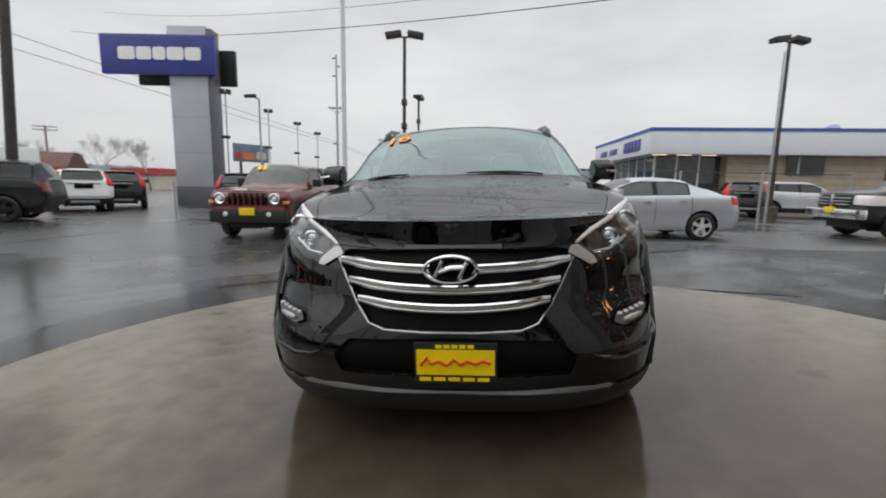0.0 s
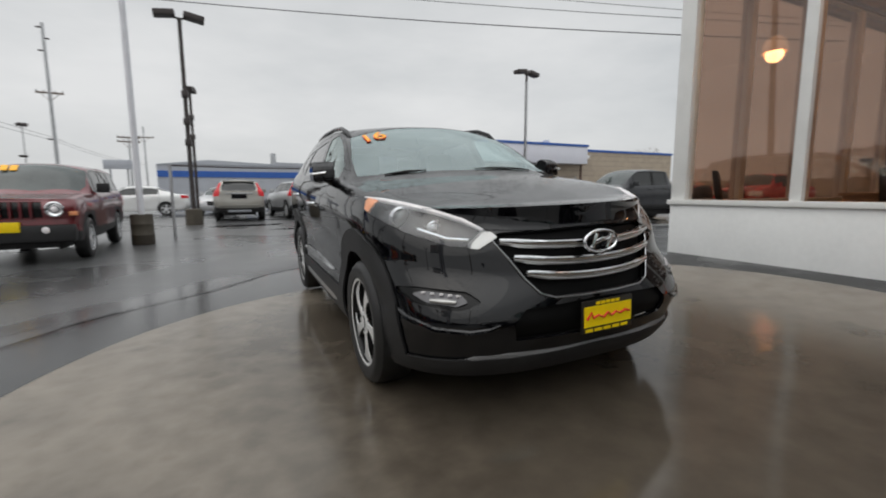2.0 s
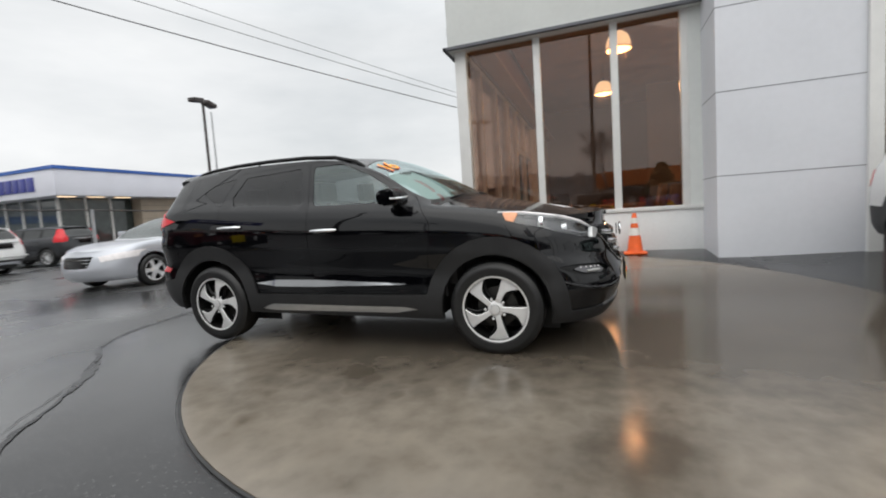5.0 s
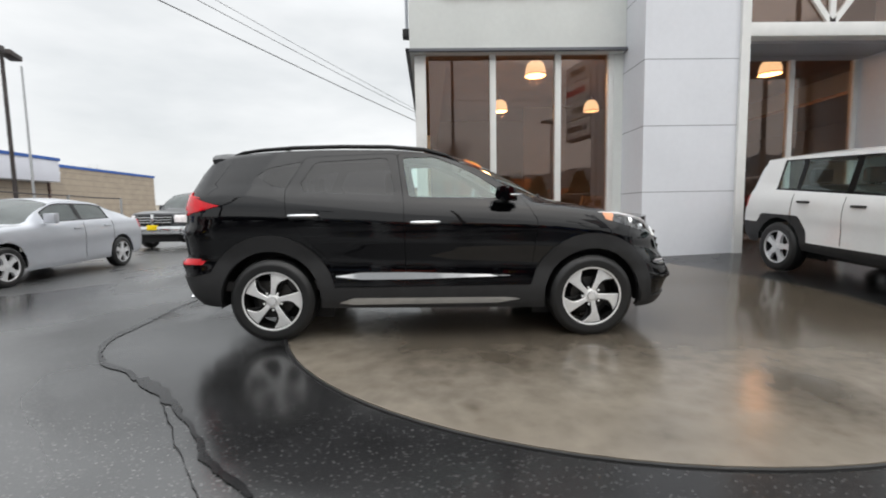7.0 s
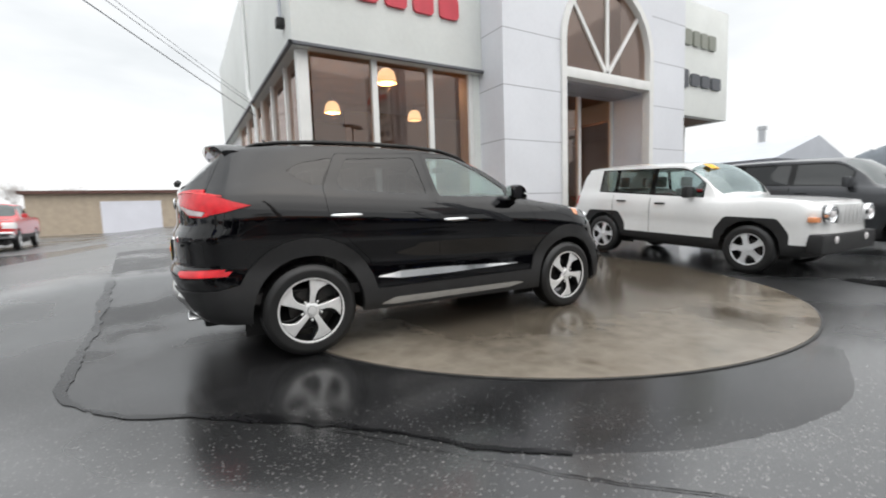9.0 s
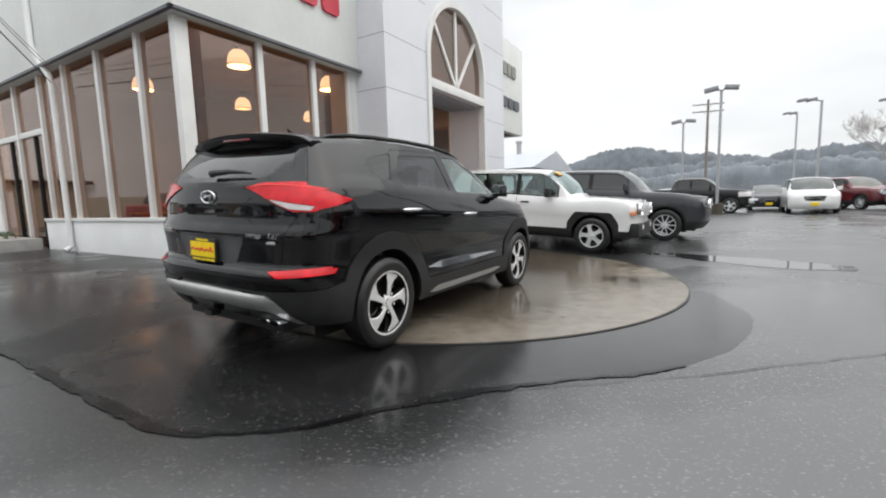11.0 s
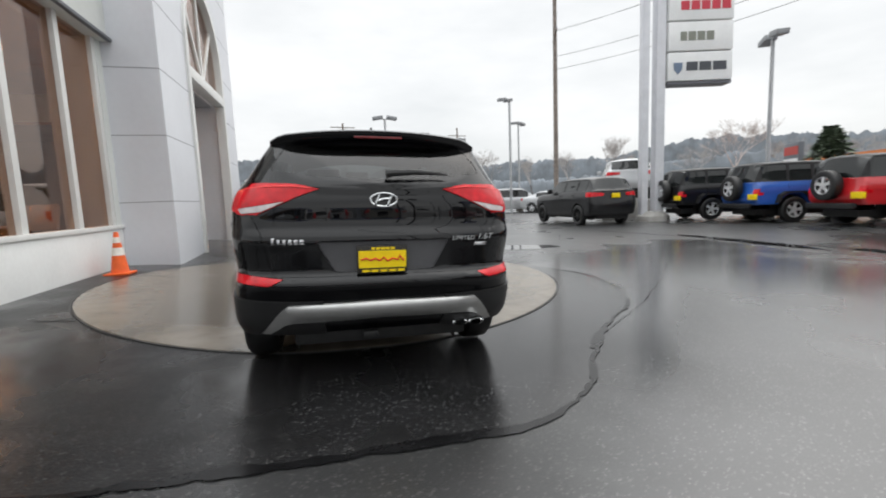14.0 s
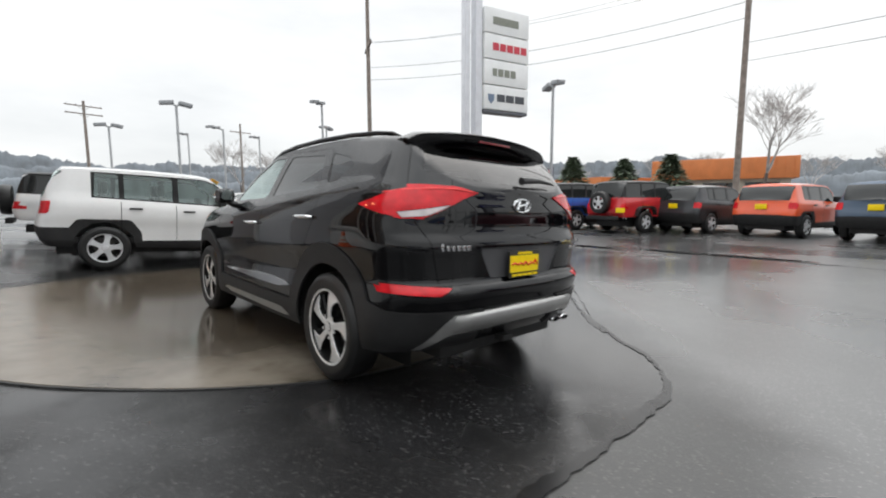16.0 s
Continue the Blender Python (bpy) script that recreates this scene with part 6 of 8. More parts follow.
KINDS = dict(
    patrol=dict(spec=car_spec(4.41, 1.72, 1.66, 1.02, 1.10, 1.10, 1.22, 1.72, 4.05, 4.33, 1.10, 0.84, (0.24, 0.24, 4.2, 4.2), 0.33, 0.02, 0.0), wheels=(0.80, 3.435, 0.345, 0.22, "round"),
                wins=((1.55, 2.42), (2.50, 3.32), (3.42, 4.05)), face="slots", low=0.50),
    renegade=dict(spec=car_spec(4.23, 1.80, 1.66, 1.04, 1.11, 1.05, 1.20, 1.80, 3.92, 4.14, 1.16, 0.86, (0.30, 0.26, 3.4, 4.2), 0.30, 0.05, 0.01), wheels=(0.82, 3.39, 0.345, 0.225, "round"),
                  wins=((1.55, 2.36), (2.45, 3.13), (3.20, 3.52)), face="slots", low=0.46),
    cherokee=dict(spec=car_spec(4.82, 1.94, 1.76, 1.06, 1.16, 1.18, 1.35, 2.0, 4.35, 4.68, 1.18, 0.80, (0.50, 0.34, 2.6, 3.4), 0.30, 0.04, 0.04), wheels=(0.93, 3.845, 0.375, 0.25, "ten"),
                  wins=((1.85, 2.70), (2.80, 3.62), (3.72, 4.30)), face="slots", low=0.48),
    wagon=dict(spec=car_spec(4.63, 1.87, 1.64, 0.98, 1.08, 1.10, 1.30, 2.0, 4.22, 4.52, 1.12, 0.78, (0.55, 0.36, 2.3, 3.2), 0.28, 0.06), wheels=(0.92, 3.695, 0.355, 0.24, "ten"),
               wins=((1.80, 2.55), (2.65, 3.40), (3.50, 4.05)), face="wide", low=0.46, tall_tail=True),
    sedan=dict(spec=car_spec(4.85, 1.86, 1.475, 0.80, 0.96, 0.98, 1.30, 2.15, 3.35, 4.22, 1.08, 0.76, (0.65, 0.5, 2.1, 2.6), 0.20, 0.05), wheels=(0.96, 3.765, 0.325, 0.22, "round"),
               wins=((1.85, 2.62), (2.72, 3.45)), face="wide", low=0.30),
    minivan=dict(spec=car_spec(5.1, 1.98, 1.75, 0.92, 1.08, 1.06, 1.05, 1.85, 4.65, 4.95, 1.12, 0.83, (0.6, 0.35, 2.2, 3.4), 0.22, 0.02), wheels=(0.95, 4.0, 0.335, 0.22, "ten"),
                 wins=((1.65, 2.60), (2.70, 3.70), (3.80, 4.65)), face="wide", low=0.36),
    wrangler=dict(spec=car_spec(4.35, 1.64, 1.84, 1.10, 1.20, 1.18, 1.40, 1.72, 4.10, 4.28, 1.18, 0.93, (0.14, 0.14, 4.0, 5.0), 0.48, 0.0, 0.0), wheels=(0.62, 3.20, 0.39, 0.225, "round"),
                  wins=((1.78, 2.55), (2.65, 3.30), (3.38, 4.10)), face="slots", low=0.56, hardtop=True),
    pickup=dict(spec=car_spec(5.82, 2.02, 1.92, 1.16, 1.30, 1.28, 1.40, 2.10, 3.55, 3.75, 1.30, 0.82, (0.45, 0.18, 2.8, 5.0), 0.42, 0.02, 0.02), wheels=(1.0, 4.57, 0.40, 0.26, "round"),
                wins=((1.95, 2.75), (2.85, 3.45)), face="ram", low=0.62),
)
MADE_PAINT = {}


def car_paint(name, color, metal=0.0):
    if name not in MADE_PAINT:
        MADE_PAINT[name] = paint(name, color, metal)
    return MADE_PAINT[name]


def parked(kind, name, label, color, x, y, direction, anchor=0.0, res=0.42, z=None, sticker=False, plates="both", group="parked cars", rims="steel", glass="glass_block", tails=True):
    """A parked vehicle. direction: the way from its nose to its tail, in degrees; (x, y) is where its centre line is, anchor metres behind the nose."""
    k = KINDS[kind]
    s = k["spec"]
    L, hw = s["L"], s["W"] / 2
    zz = gz(x, y) if z is None else z
    m = pose(x, y, zz, 0, 0, direction - 90) @ pose(0, -anchor, 0)
    if z is None:
        f0, f1 = (m @ Vector((0, k["wheels"][q], 0)) for q in (0, 1))
        z0, z1 = gz(f0.x, f0.y), gz(f1.x, f1.y)
        tilt = math.atan2(z1 - z0, k["wheels"][1] - k["wheels"][0])
        m = pose(f0.x, f0.y, z0, 0, 0, direction - 90) @ pose(0, 0, 0, math.degrees(tilt)) @ pose(0, -k["wheels"][0], 0)
    car = thing(name, label, "pickup truck" if kind == "pickup" else "car", m, group)
    bm = body_shell(s, res)
    ly = bm.faces.layers.int.new("tag")
    F, Rr, R, rim, style = k["wheels"]
    centre, rail, zs = mono(*s["centre"]), mono(*s["rail"]), mono(*s["shoulder"])
    yc = [p for p in s["centre"]][2][0]
    yw, yr, yt = s["centre"][4][0], s["centre"][7][0], s["centre"][9][0]
    H = s["centre"][6][1]
    nose = s["centre"][0][1]
    C = lambda tag, view, poly, **q: cut_region(bm, ly, tag, view, poly, **q)
    ins = s["inset"][2][1]
    low = k["low"]
    if k.get("hardtop"):
        C(20, "side", [(1.0, zs(2) + 0.05), (L + 0.2, zs(2) + 0.05), (L + 0.2, 3), (1.66, 3), (1.5, 1.5)])
    C(2, "side", [(-0.2, 0), (L + 0.2, 0), (L + 0.2, low), (-0.2, low)])
    if kind in ("renegade", "patrol", "cherokee", "wagon"):
        for cy in (F, Rr):
            if kind in ("renegade", "patrol"):
                C(2, "side", rounded([(cy - 0.505, 0.2), (cy - 0.485, 0.60), (cy - 0.34, 0.80), (cy + 0.34, 0.80), (cy + 0.485, 0.60), (cy + 0.505, 0.2)], 0.2, 3), lo=0.4)
            else:
                C(2, "side", circle(cy, R + 0.01, R * 1.30, 18), lo=0.4)
    C(1, "side", circle(F, R + 0.01, R * 1.17, 16), lo=0.4)
    C(1, "side", circle(Rr, R + 0.01, R * 1.17, 16), lo=0.4)
    C(3, "top", rounded([(-0.02, yc + 0.05), (hw * 0.72, yc + 0.12), (hw * 0.82, yc + 0.22), (hw * 0.945 * ins, yw), (-0.02, yw + 0.03)], 0.08, 2), lo=zs(yc) + 0.02)
    if kind == "pickup":
        C(4, "rear", [(-0.02, H - 0.42), (hw * 0.66, H - 0.42), (hw * 0.60, H - 0.12), (-0.02, H - 0.10)], lo=yr - 0.1, hi=yt + 0.05)
        C(21, "top", [(-0.02, yt + 0.06), (hw * 0.84, yt + 0.06), (hw * 0.84, L - 0.08), (-0.02, L - 0.08)], lo=1.1)
    else:
        zb, zt2 = max(s["centre"][9][1], zs(yt)) + (-0.04 if kind in ("renegade", "patrol") else 0.05), H - 0.12
        if kind == "wagon":
            C(4, "rear", rounded([(-0.02, zb - 0.02), (hw * 0.62, zb - 0.02), (hw * 0.67, zb + 0.07), (hw * 0.60, zt2 - 0.02), (-0.02, zt2)], 0.12, 2), lo=yr - 0.12)
            C(2, "rear", [(-0.02, 0), (hw + 0.1, 0), (hw + 0.1, 0.60), (hw * 0.7, 0.52), (-0.02, 0.52)], lo=L - 0.40)
        else:
            C(4, "rear", rounded([(-0.02, zb), (hw * 0.76, zb), (hw * 0.78, zb + 0.06), (hw * 0.93 * ins, zt2), (-0.02, zt2 + 0.01)], 0.10, 2), lo=yr - 0.12)
    n = len(k["wins"])
    if not k.get("hardtop"):
        y0, y1 = k["wins"][0][0] - 0.03, k["wins"][-1][1] + 0.03
        band = [(y0, zs(y0) + 0.045), (y1, zs(y1) + 0.045)]
        for q in np.linspace(y1, y0, 16):
            band.append((float(q), max(zs(q) + 0.06, min(H - 0.115, rail(float(q)) - 0.03))))
        C(22, "side", band, lo=0.4)
    for i, (a, b) in enumerate(k["wins"]):
        za, zb2 = zs(a) + 0.065, zs(b) + 0.065
        def up(yy, want):
            return min(want, rail(yy) - 0.05)
        top = H - 0.135
        p = [(a, za), (b, zb2)]
        if i == n - 1 and kind != "wrangler":
            p += [(b - 0.02, up(b - 0.02, top)), (b - 0.25, up(b - 0.25, top))]
        else:
            p += [(b, up(b, top))]
        for q in np.linspace(b - 0.1, a + 0.04, 7):
            p.append((float(q), max(za + 0.03, up(float(q), top))))
        if p[-1][1] > za + 0.1:
            p.append((a, p[-1][1] - 0.03))
        C(5 + i, "side", p, lo=0.4)
    # lamps, grille and tail lights
    if k["face"] == "slots":
        lampF = circle(hw * 0.66, nose - 0.165, 0.112, 18)
        C(10, "front", lampF, hi=0.7)
        C(12, "front", [(-0.02, nose - 0.05), (hw * 0.48, nose - 0.05), (hw * 0.48, nose - 0.29), (-0.02, nose - 0.29)], hi=0.5)
    elif k["face"] == "ram":
        C(10, "front", [(hw * 0.66, nose - 0.06), (hw * 1.0, nose - 0.06), (hw * 1.0, nose - 0.30), (hw * 0.66, nose - 0.28)], hi=0.6)
        C(12, "front", rounded([(0.035, nose - 0.05), (hw * 0.60, nose - 0.05), (hw * 0.58, nose - 0.38), (0.035, nose - 0.40)], 0.12, 2), hi=0.5)
    else:
        C(10, "front", [(hw * 0.52, nose - 0.12), (hw * 0.98, nose - 0.03), (hw * 0.98, nose - 0.16), (hw * 0.58, nose - 0.22)], hi=0.9)
        C(12, "front", rounded([(-0.02, nose - 0.10), (hw * 0.42, nose - 0.10), (hw * 0.34, nose - 0.32), (-0.02, nose - 0.33)], 0.1, 2), hi=0.5)
    if kind in ("renegade", "patrol"):
        C(2, "rear", [(-0.02, 0), (hw + 0.1, 0), (hw + 0.1, 0.66), (hw * 0.5, 0.70), (-0.02, 0.70)], lo=L - 0.40)
    tz = zs(yt)
    if k.get("tall_tail"):
        C(11, "rear", [(hw * 0.76, tz - 0.17), (hw * 1.03, tz - 0.20), (hw * 1.03, tz + 0.0), (hw * 0.90, tz + 0.13), (hw * 0.80, H - 0.14), (hw * 0.655, H - 0.14), (hw * 0.73, tz + 0.10), (hw * 0.72, tz - 0.06)], lo=yr - 0.10)
    elif kind == "wrangler":
        C(11, "rear", [(hw * 0.84, tz - 0.34), (hw * 0.98, tz - 0.34), (hw * 0.98, tz - 0.16), (hw * 0.84, tz - 0.16)], lo=L - 0.28)
    elif kind == "renegade":
        C(11, "rear", rounded([(hw * 0.76, tz - 0.23), (hw * 0.97, tz - 0.23), (hw * 0.97, tz - 0.04), (hw * 0.76, tz - 0.04)], 0.15, 2), lo=L - 0.20)
    elif kind in ("patrol", "pickup"):
        C(11, "rear", [(hw * 0.70, tz - 0.30), (hw * 0.97, tz - 0.30), (hw * 0.97, tz - 0.04), (hw * 0.70, tz - 0.04)], lo=L - 0.28)
    else:
        C(11, "rear", [(hw * 0.45, tz - 0.16), (hw * 1.02, tz - 0.19), (hw * 1.02, tz - 0.02), (hw * 0.45, tz - 0.06)], lo=L - 0.42)
    pt, cl = color, M["cladding"]

    def put(tag, nm, mat, both=True, lab="", parent=car, **q):
        for g in ((0,) if both else (1, -1)):
            b2 = take(bm, ly, tag, both, sign=g or 1, **q)
            if len(b2.faces):
                part(nm, b2, mat, parent, lab, 45)
            else:
                b2.free()
    thin = dict(lip=0.0, gap=0.0)
    put(0, "body", pt, gap=0.0, lip=0.0)
    put(2, "lower_body", cl if kind not in ("sedan", "minivan") else pt, gap=0.0, lip=0.0)
    if k.get("hardtop"):
        put(20, "hard_top", cl, lab="black hard top", gap=0.0, lip=0.0)
    if kind == "pickup":
        put(21, "bed_cover", M["dark_metal"], push=-0.02, **thin)
    put(22, "window_surround", M["gloss_black"], False, **thin)
    clear = glass == "glass_car"
    put(3, "windshield", M["glass_shield" if clear else "glass_pale"], push=-0.003, **thin)
    if clear:
        b2 = bmesh.new()
        box(b2, -hw * 0.86, hw * 0.86, yc + 0.1, L - 0.3, 0.42, 0.50)
        box(b2, -hw * 0.82, hw * 0.82, yc + 0.02, yc + 0.36, 0.50, zs(yc) + 0.02, 0.04)
        part("dashboard", b2, M["interior"], car)
        for sx, sy, sw, nm in ((0.38, yc + 0.95, 0.50, "front_seat"), (-0.38, yc + 0.95, 0.50, "front_seat"), (0.0, yc + 1.75, 1.20, "rear_seat")):
            part(nm, seat_mesh(sx, sy, sw), M["seat"], car, "dark fabric seat")
    put(4, "rear_window", M[glass], push=-0.003, **thin)
    for i in range(n):
        put(5 + i, "side_window", M[glass], False, push=-0.006, **thin)
    put(10, "headlight", M["lamp_body"] if k["face"] == "slots" else M["white_lens"], False, push=0.01, lip=0.012, gap=0.0)
    put(12, "grille", M["gloss_black"], push=-0.008, **thin)
    put(11, "tail_light", M["red_lens"] if tails else M["red_deep"], False, push=0.008, lip=0.012, gap=0.0)
    gy = s["front"][4][1]
    if k["face"] == "slots":
        for i in range(6):
            x0 = (i - 2.5) * hw * 0.137
            part("grille_slat", boxed(x0 - 0.016, x0 + 0.016, gy - 0.03, gy + 0.06, nose - 0.30, nose - 0.045, 0.004), pt, car)
        for g in (1, -1):
            at = Matrix.Translation((g * hw * 0.66, gy + 0.005, nose - 0.165)) @ Matrix.Rotation(radians(90), 4, "X")
            lamp = part("headlight_bowl", lathe(bmesh.new(), [(0.118, -0.02), (0.118, 0.028), (0.104, 0.034), (0.098, 0.012), (0.05, -0.01)], 20, at, caps=False), M["chrome"], car, "chrome headlight bowl")
            part("bulb", lathe(bmesh.new(), [(0.045, 0.0), (0.045, 0.03), (0.03, 0.042)], 14, at), M["white_lens"], lamp)
        if kind in ("patrol", "renegade"):
            for g in (1, -1):
                part("turn_signal", boxed(*sorted((g * hw * 0.84, g * hw * 0.965)), gy + 0.03, gy + 0.14, nose - 0.27, nose - 0.20, 0.015), M["amber"], car, "amber turn signal")
                part("fog_lamp", lathe(bmesh.new(), [(0.05, -0.03), (0.05, 0.01), (0.03, 0.02)], 14, Matrix.Translation((g * hw * 0.52, -0.032, 0.54)) @ Matrix.Rotation(radians(90), 4, "X")), M["white_lens"], car)
            part("front_bumper", boxed(-hw * 0.93, hw * 0.93, -0.035, 0.16, 0.36, 0.62, 0.05), cl, car, "black plastic front bumper")
    elif k["face"] == "ram":
        for zz2 in (nose - 0.13, nose - 0.21, nose - 0.29):
            part("grille_bar", boxed(-hw * 0.60, hw * 0.60, gy - 0.03, gy + 0.05, zz2 - 0.014, zz2 + 0.014, 0.004), M["chrome"], car)
        part("grille_bar", boxed(-0.045, 0.045, gy - 0.035, gy + 0.05, nose - 0.42, nose - 0.03, 0.006), M["chrome"], car)
        part("front_bumper", boxed(-hw * 0.98, hw * 0.98, -0.06, 0.22, 0.50, 0.76, 0.05), M["chrome"], car, "chrome front bumper")
    else:
        for zz2 in (nose - 0.16, nose - 0.22, nose - 0.28):
            part("grille_bar", boxed(-hw * 0.36, hw * 0.36, gy - 0.012, gy + 0.04, zz2 - 0.008, zz2 + 0.008), M["chrome"], car)
    if kind == "wrangler":
        for g in (1, -1):
            for cy in (F, Rr):
                b2 = bmesh.new()
                prism(b2, [(cy - 0.52, 0.62), (cy - 0.44, 0.86), (cy - 0.30, 0.93), (cy + 0.30, 0.93), (cy + 0.46, 0.84), (cy + 0.54, 0.60), (cy + 0.48, 0.60), (cy + 0.40, 0.80), (cy + 0.26, 0.88), (cy - 0.26, 0.88), (cy - 0.40, 0.80), (cy - 0.46, 0.62)], "x", min(g * 0.70, g * 0.94), max(g * 0.70, g * 0.94))
                part("fender_flare", b2, cl, car, "black fender flare")
        add_wheel(car, 0, 0, R, rim, 0.25, style, 24, 1, M[rims], M["wheel_dark"], 0, "spare_wheel", Matrix.Translation((0.04, L + 0.12, 1.06)) @ Matrix.Rotation(radians(90), 4, "Z"))
        part("front_bumper", boxed(-0.75, 0.75, -0.22, 0.02, 0.46, 0.62, 0.03), cl, car)
        part("rear_bumper", boxed(-0.68, 0.68, L - 0.02, L + 0.12, 0.46, 0.60, 0.03), cl, car)
    # arch liners close the wheel openings
    for g in (1, -1):
        for cy in (F, Rr):
            rr = R * 1.19
            pts = [(cy + rr * math.cos(math.pi * q / 12), R + rr * math.sin(math.pi * q / 12)) for q in range(13)] + [(cy - rr, 0.2), (cy + rr, 0.2)]
            part("wheel_liner", prismed(pts, "x", min(g * hw * 0.55, g * hw * 0.60), max(g * hw * 0.55, g * hw * 0.60)), M["dark_metal"], car)
            add_wheel(car, hw - 0.115 if kind != "wrangler" else 0.78, cy, R, rim, 0.21, style, 26, g, M[rims], M["wheel_dark"], 0.3 * cy)
    part("underbody", boxed(-hw * 0.62, hw * 0.62, 0.3, L - 0.25, 0.24, 0.42), M["dark_metal"], car)
    for g in (1, -1):
        ym = yc + 0.50 if kind != "wrangler" else 1.70
        zm = zs(ym) + 0.12
        part("side_mirror", boxed(min(g * (hw - 0.05), g * (hw + 0.15)), max(g * (hw - 0.05), g * (hw + 0.15)), ym - 0.06, ym + 0.05, zm - 0.09, zm + 0.09, 0.03), cl if kind in ("wrangler", "renegade", "patrol") else pt, car)
        for (a, b) in k["wins"][:2]:
            if kind in ("pickup", "sedan", "wagon", "renegade", "cherokee", "patrol", "minivan"):
                part("door_handle", boxed(min(g * (hw * 0.97), g * (hw + 0.015)), max(g * (hw * 0.97), g * (hw + 0.015)), b - 0.24, b - 0.06, zs(b) - 0.115, zs(b) - 0.085, 0.01), cl if kind == "renegade" else pt, car)
    # panel lines of the doors, cut as thin dark gaps
    for (a, b) in k["wins"][:2]:
        for g in (1, -1):
            b2 = bmesh.new()
            rows = []
            for zq in np.linspace(low + 0.02, zs(b) + 0.0, 8):
                xq = hw * mono(*s["width"])((zq - s["sill"][1][1]) / (zs(b) - s["sill"][1][1])) + 0.0025
                rows.append([b2.verts.new((g * xq, b + 0.045 + d, zq)) for d in (-0.004, 0.004)])
            for p0, p1 in zip(rows, rows[1:]):
                b2.faces.new((p0[0], p0[1], p1[1], p1[0]))
            part("door_gap", b2, M["gloss_black"], car)
    if plates in ("both", "front"):
        part("number_plate", boxed(-0.155, 0.155, -0.02 - (0.06 if kind == "pickup" else 0.035 if kind in ("patrol", "renegade") else 0.0) - (0.21 if kind == "wrangler" else 0), 0.01, low + 0.02, low + 0.17, 0.003), M["plate_yellow"], car, "yellow dealer plate")
    if plates in ("both", "rear"):
        px, pz = (-0.72, 0.80) if kind == "wrangler" else (0, tz - 0.16 if kind in ("cherokee", "wagon", "renegade", "patrol", "minivan", "sedan") else 0.72)
        part("number_plate", boxed(px - 0.155, px + 0.155, L - 0.03, L + (0.05 if kind == "wrangler" else 0.006), pz - 0.08, pz + 0.08, 0.003), M["plate_yellow"], car, "yellow dealer plate")
    if kind == "wagon":
        part("tailgate_strip", boxed(-0.50, 0.50, L - 0.14, L - 0.035, tz - 0.085, tz - 0.055, 0.008), M["chrome"], car, "chrome tailgate strip")
        part("plate_recess", boxed(-0.27, 0.27, L - 0.12, L - 0.012, tz - 0.27, tz - 0.10, 0.01), M["gloss_black"], car, "dark number plate recess")
        part("rear_spoiler", boxed(-hw * 0.60, hw * 0.60, yr - 0.10, yr + 0.10, H - 0.105, H - 0.055, 0.02), pt, car)
        part("bumper_step", boxed(-hw * 0.80, hw * 0.80, L - 0.20, L + 0.022, 0.60, 0.655, 0.02), pt, car)
        part("skid_plate", boxed(-0.42, 0.42, L - 0.16, L + 0.008, 0.36, 0.45, 0.02), M["silver_seam"], car, "silver rear skid plate")
    if sticker:
        a = Vector((-hw * 0.45, yw - 0.10, centre(yw - 0.10)))
        b2 = bmesh.new()
        for dx in (0, 0.13):
            box(b2, -hw * 0.55 + dx, -hw * 0.55 + dx + 0.10, yw - 0.17, yw - 0.05, 0, 0.01)
        sl = (centre(yw) - centre(yw - 0.2)) / 0.2
        for v in b2.verts:
            v.co.z += centre(yw - 0.1) + (v.co.y - (yw - 0.1)) * sl - 0.015
        part("year_sticker", b2, M["sticker"], car, "orange year sticker")
    bm.free()
    return car


red = car_paint("dark_red_paint", (0.115, 0.006, 0.010), 0.2)
white = car_paint("white_car_paint", (0.72, 0.72, 0.71))
silver = car_paint("silver_car_paint", (0.52, 0.53, 0.54), 0.35)
pale = car_paint("pale_silver_paint", (0.46, 0.48, 0.52), 0.35)
sand = car_paint("sand_grey_paint", (0.30, 0.29, 0.26), 0.4)
grey = car_paint("graphite_paint", (0.040, 0.042, 0.046), 0.3)
black = car_paint("black_car_paint", (0.008, 0.008, 0.009))
blue = car_paint("blue_car_paint", (0.02, 0.10, 0.42))
bright_red = car_paint("bright_red_paint", (0.50, 0.015, 0.02))
orange = car_paint("orange_car_paint", (0.72, 0.10, 0.03))
slate = car_paint("slate_blue_paint", (0.045, 0.075, 0.12), 0.3)

# north of the pad, towards the other dealer
parked("patrol", "suv_car", "dark red boxy SUV facing the road, dealer plate", red, -4.68, 8.62, 93, res=0.6, sticker=True, plates="front", glass="glass_block")
parked("patrol", "suv_car", "black boxy SUV parked side on", black, -11.8, 11.6, 30, 4.41, plates="none", rims="wheel_dark", tails=False)
parked("wagon", "estate_car", "white crossover with tall red tail lights", white, -14.4, 15.1, -42, 4.63, plates="none")
parked("wagon", "estate_car", "black crossover seen from behind", black, -14.8, 17.2, -50, 4.63, plates="none")
parked("wagon", "estate_car", "dark crossover behind the red SUV", black, -10.2, 18.0, -70, 4.63, plates="none")
parked("wagon", "estate_car", "sand grey crossover with tall red tail lights", sand, -1.48, 18.85, -91, 4.63, plates="none")
parked("wagon", "estate_car", "silver crossover with tall red tail lights", silver, 1.40, 19.35, -80, 4.63, plates="none")
parked("wagon", "estate_car", "white crossover with tall red tail lights", white, 4.65, 20.1, -66, 4.63, plates="none")
parked("sedan", "sedan_car", "white sedan parked side on in the far row", white, -6.2, 26.5, 4, 2.4, plates="none")
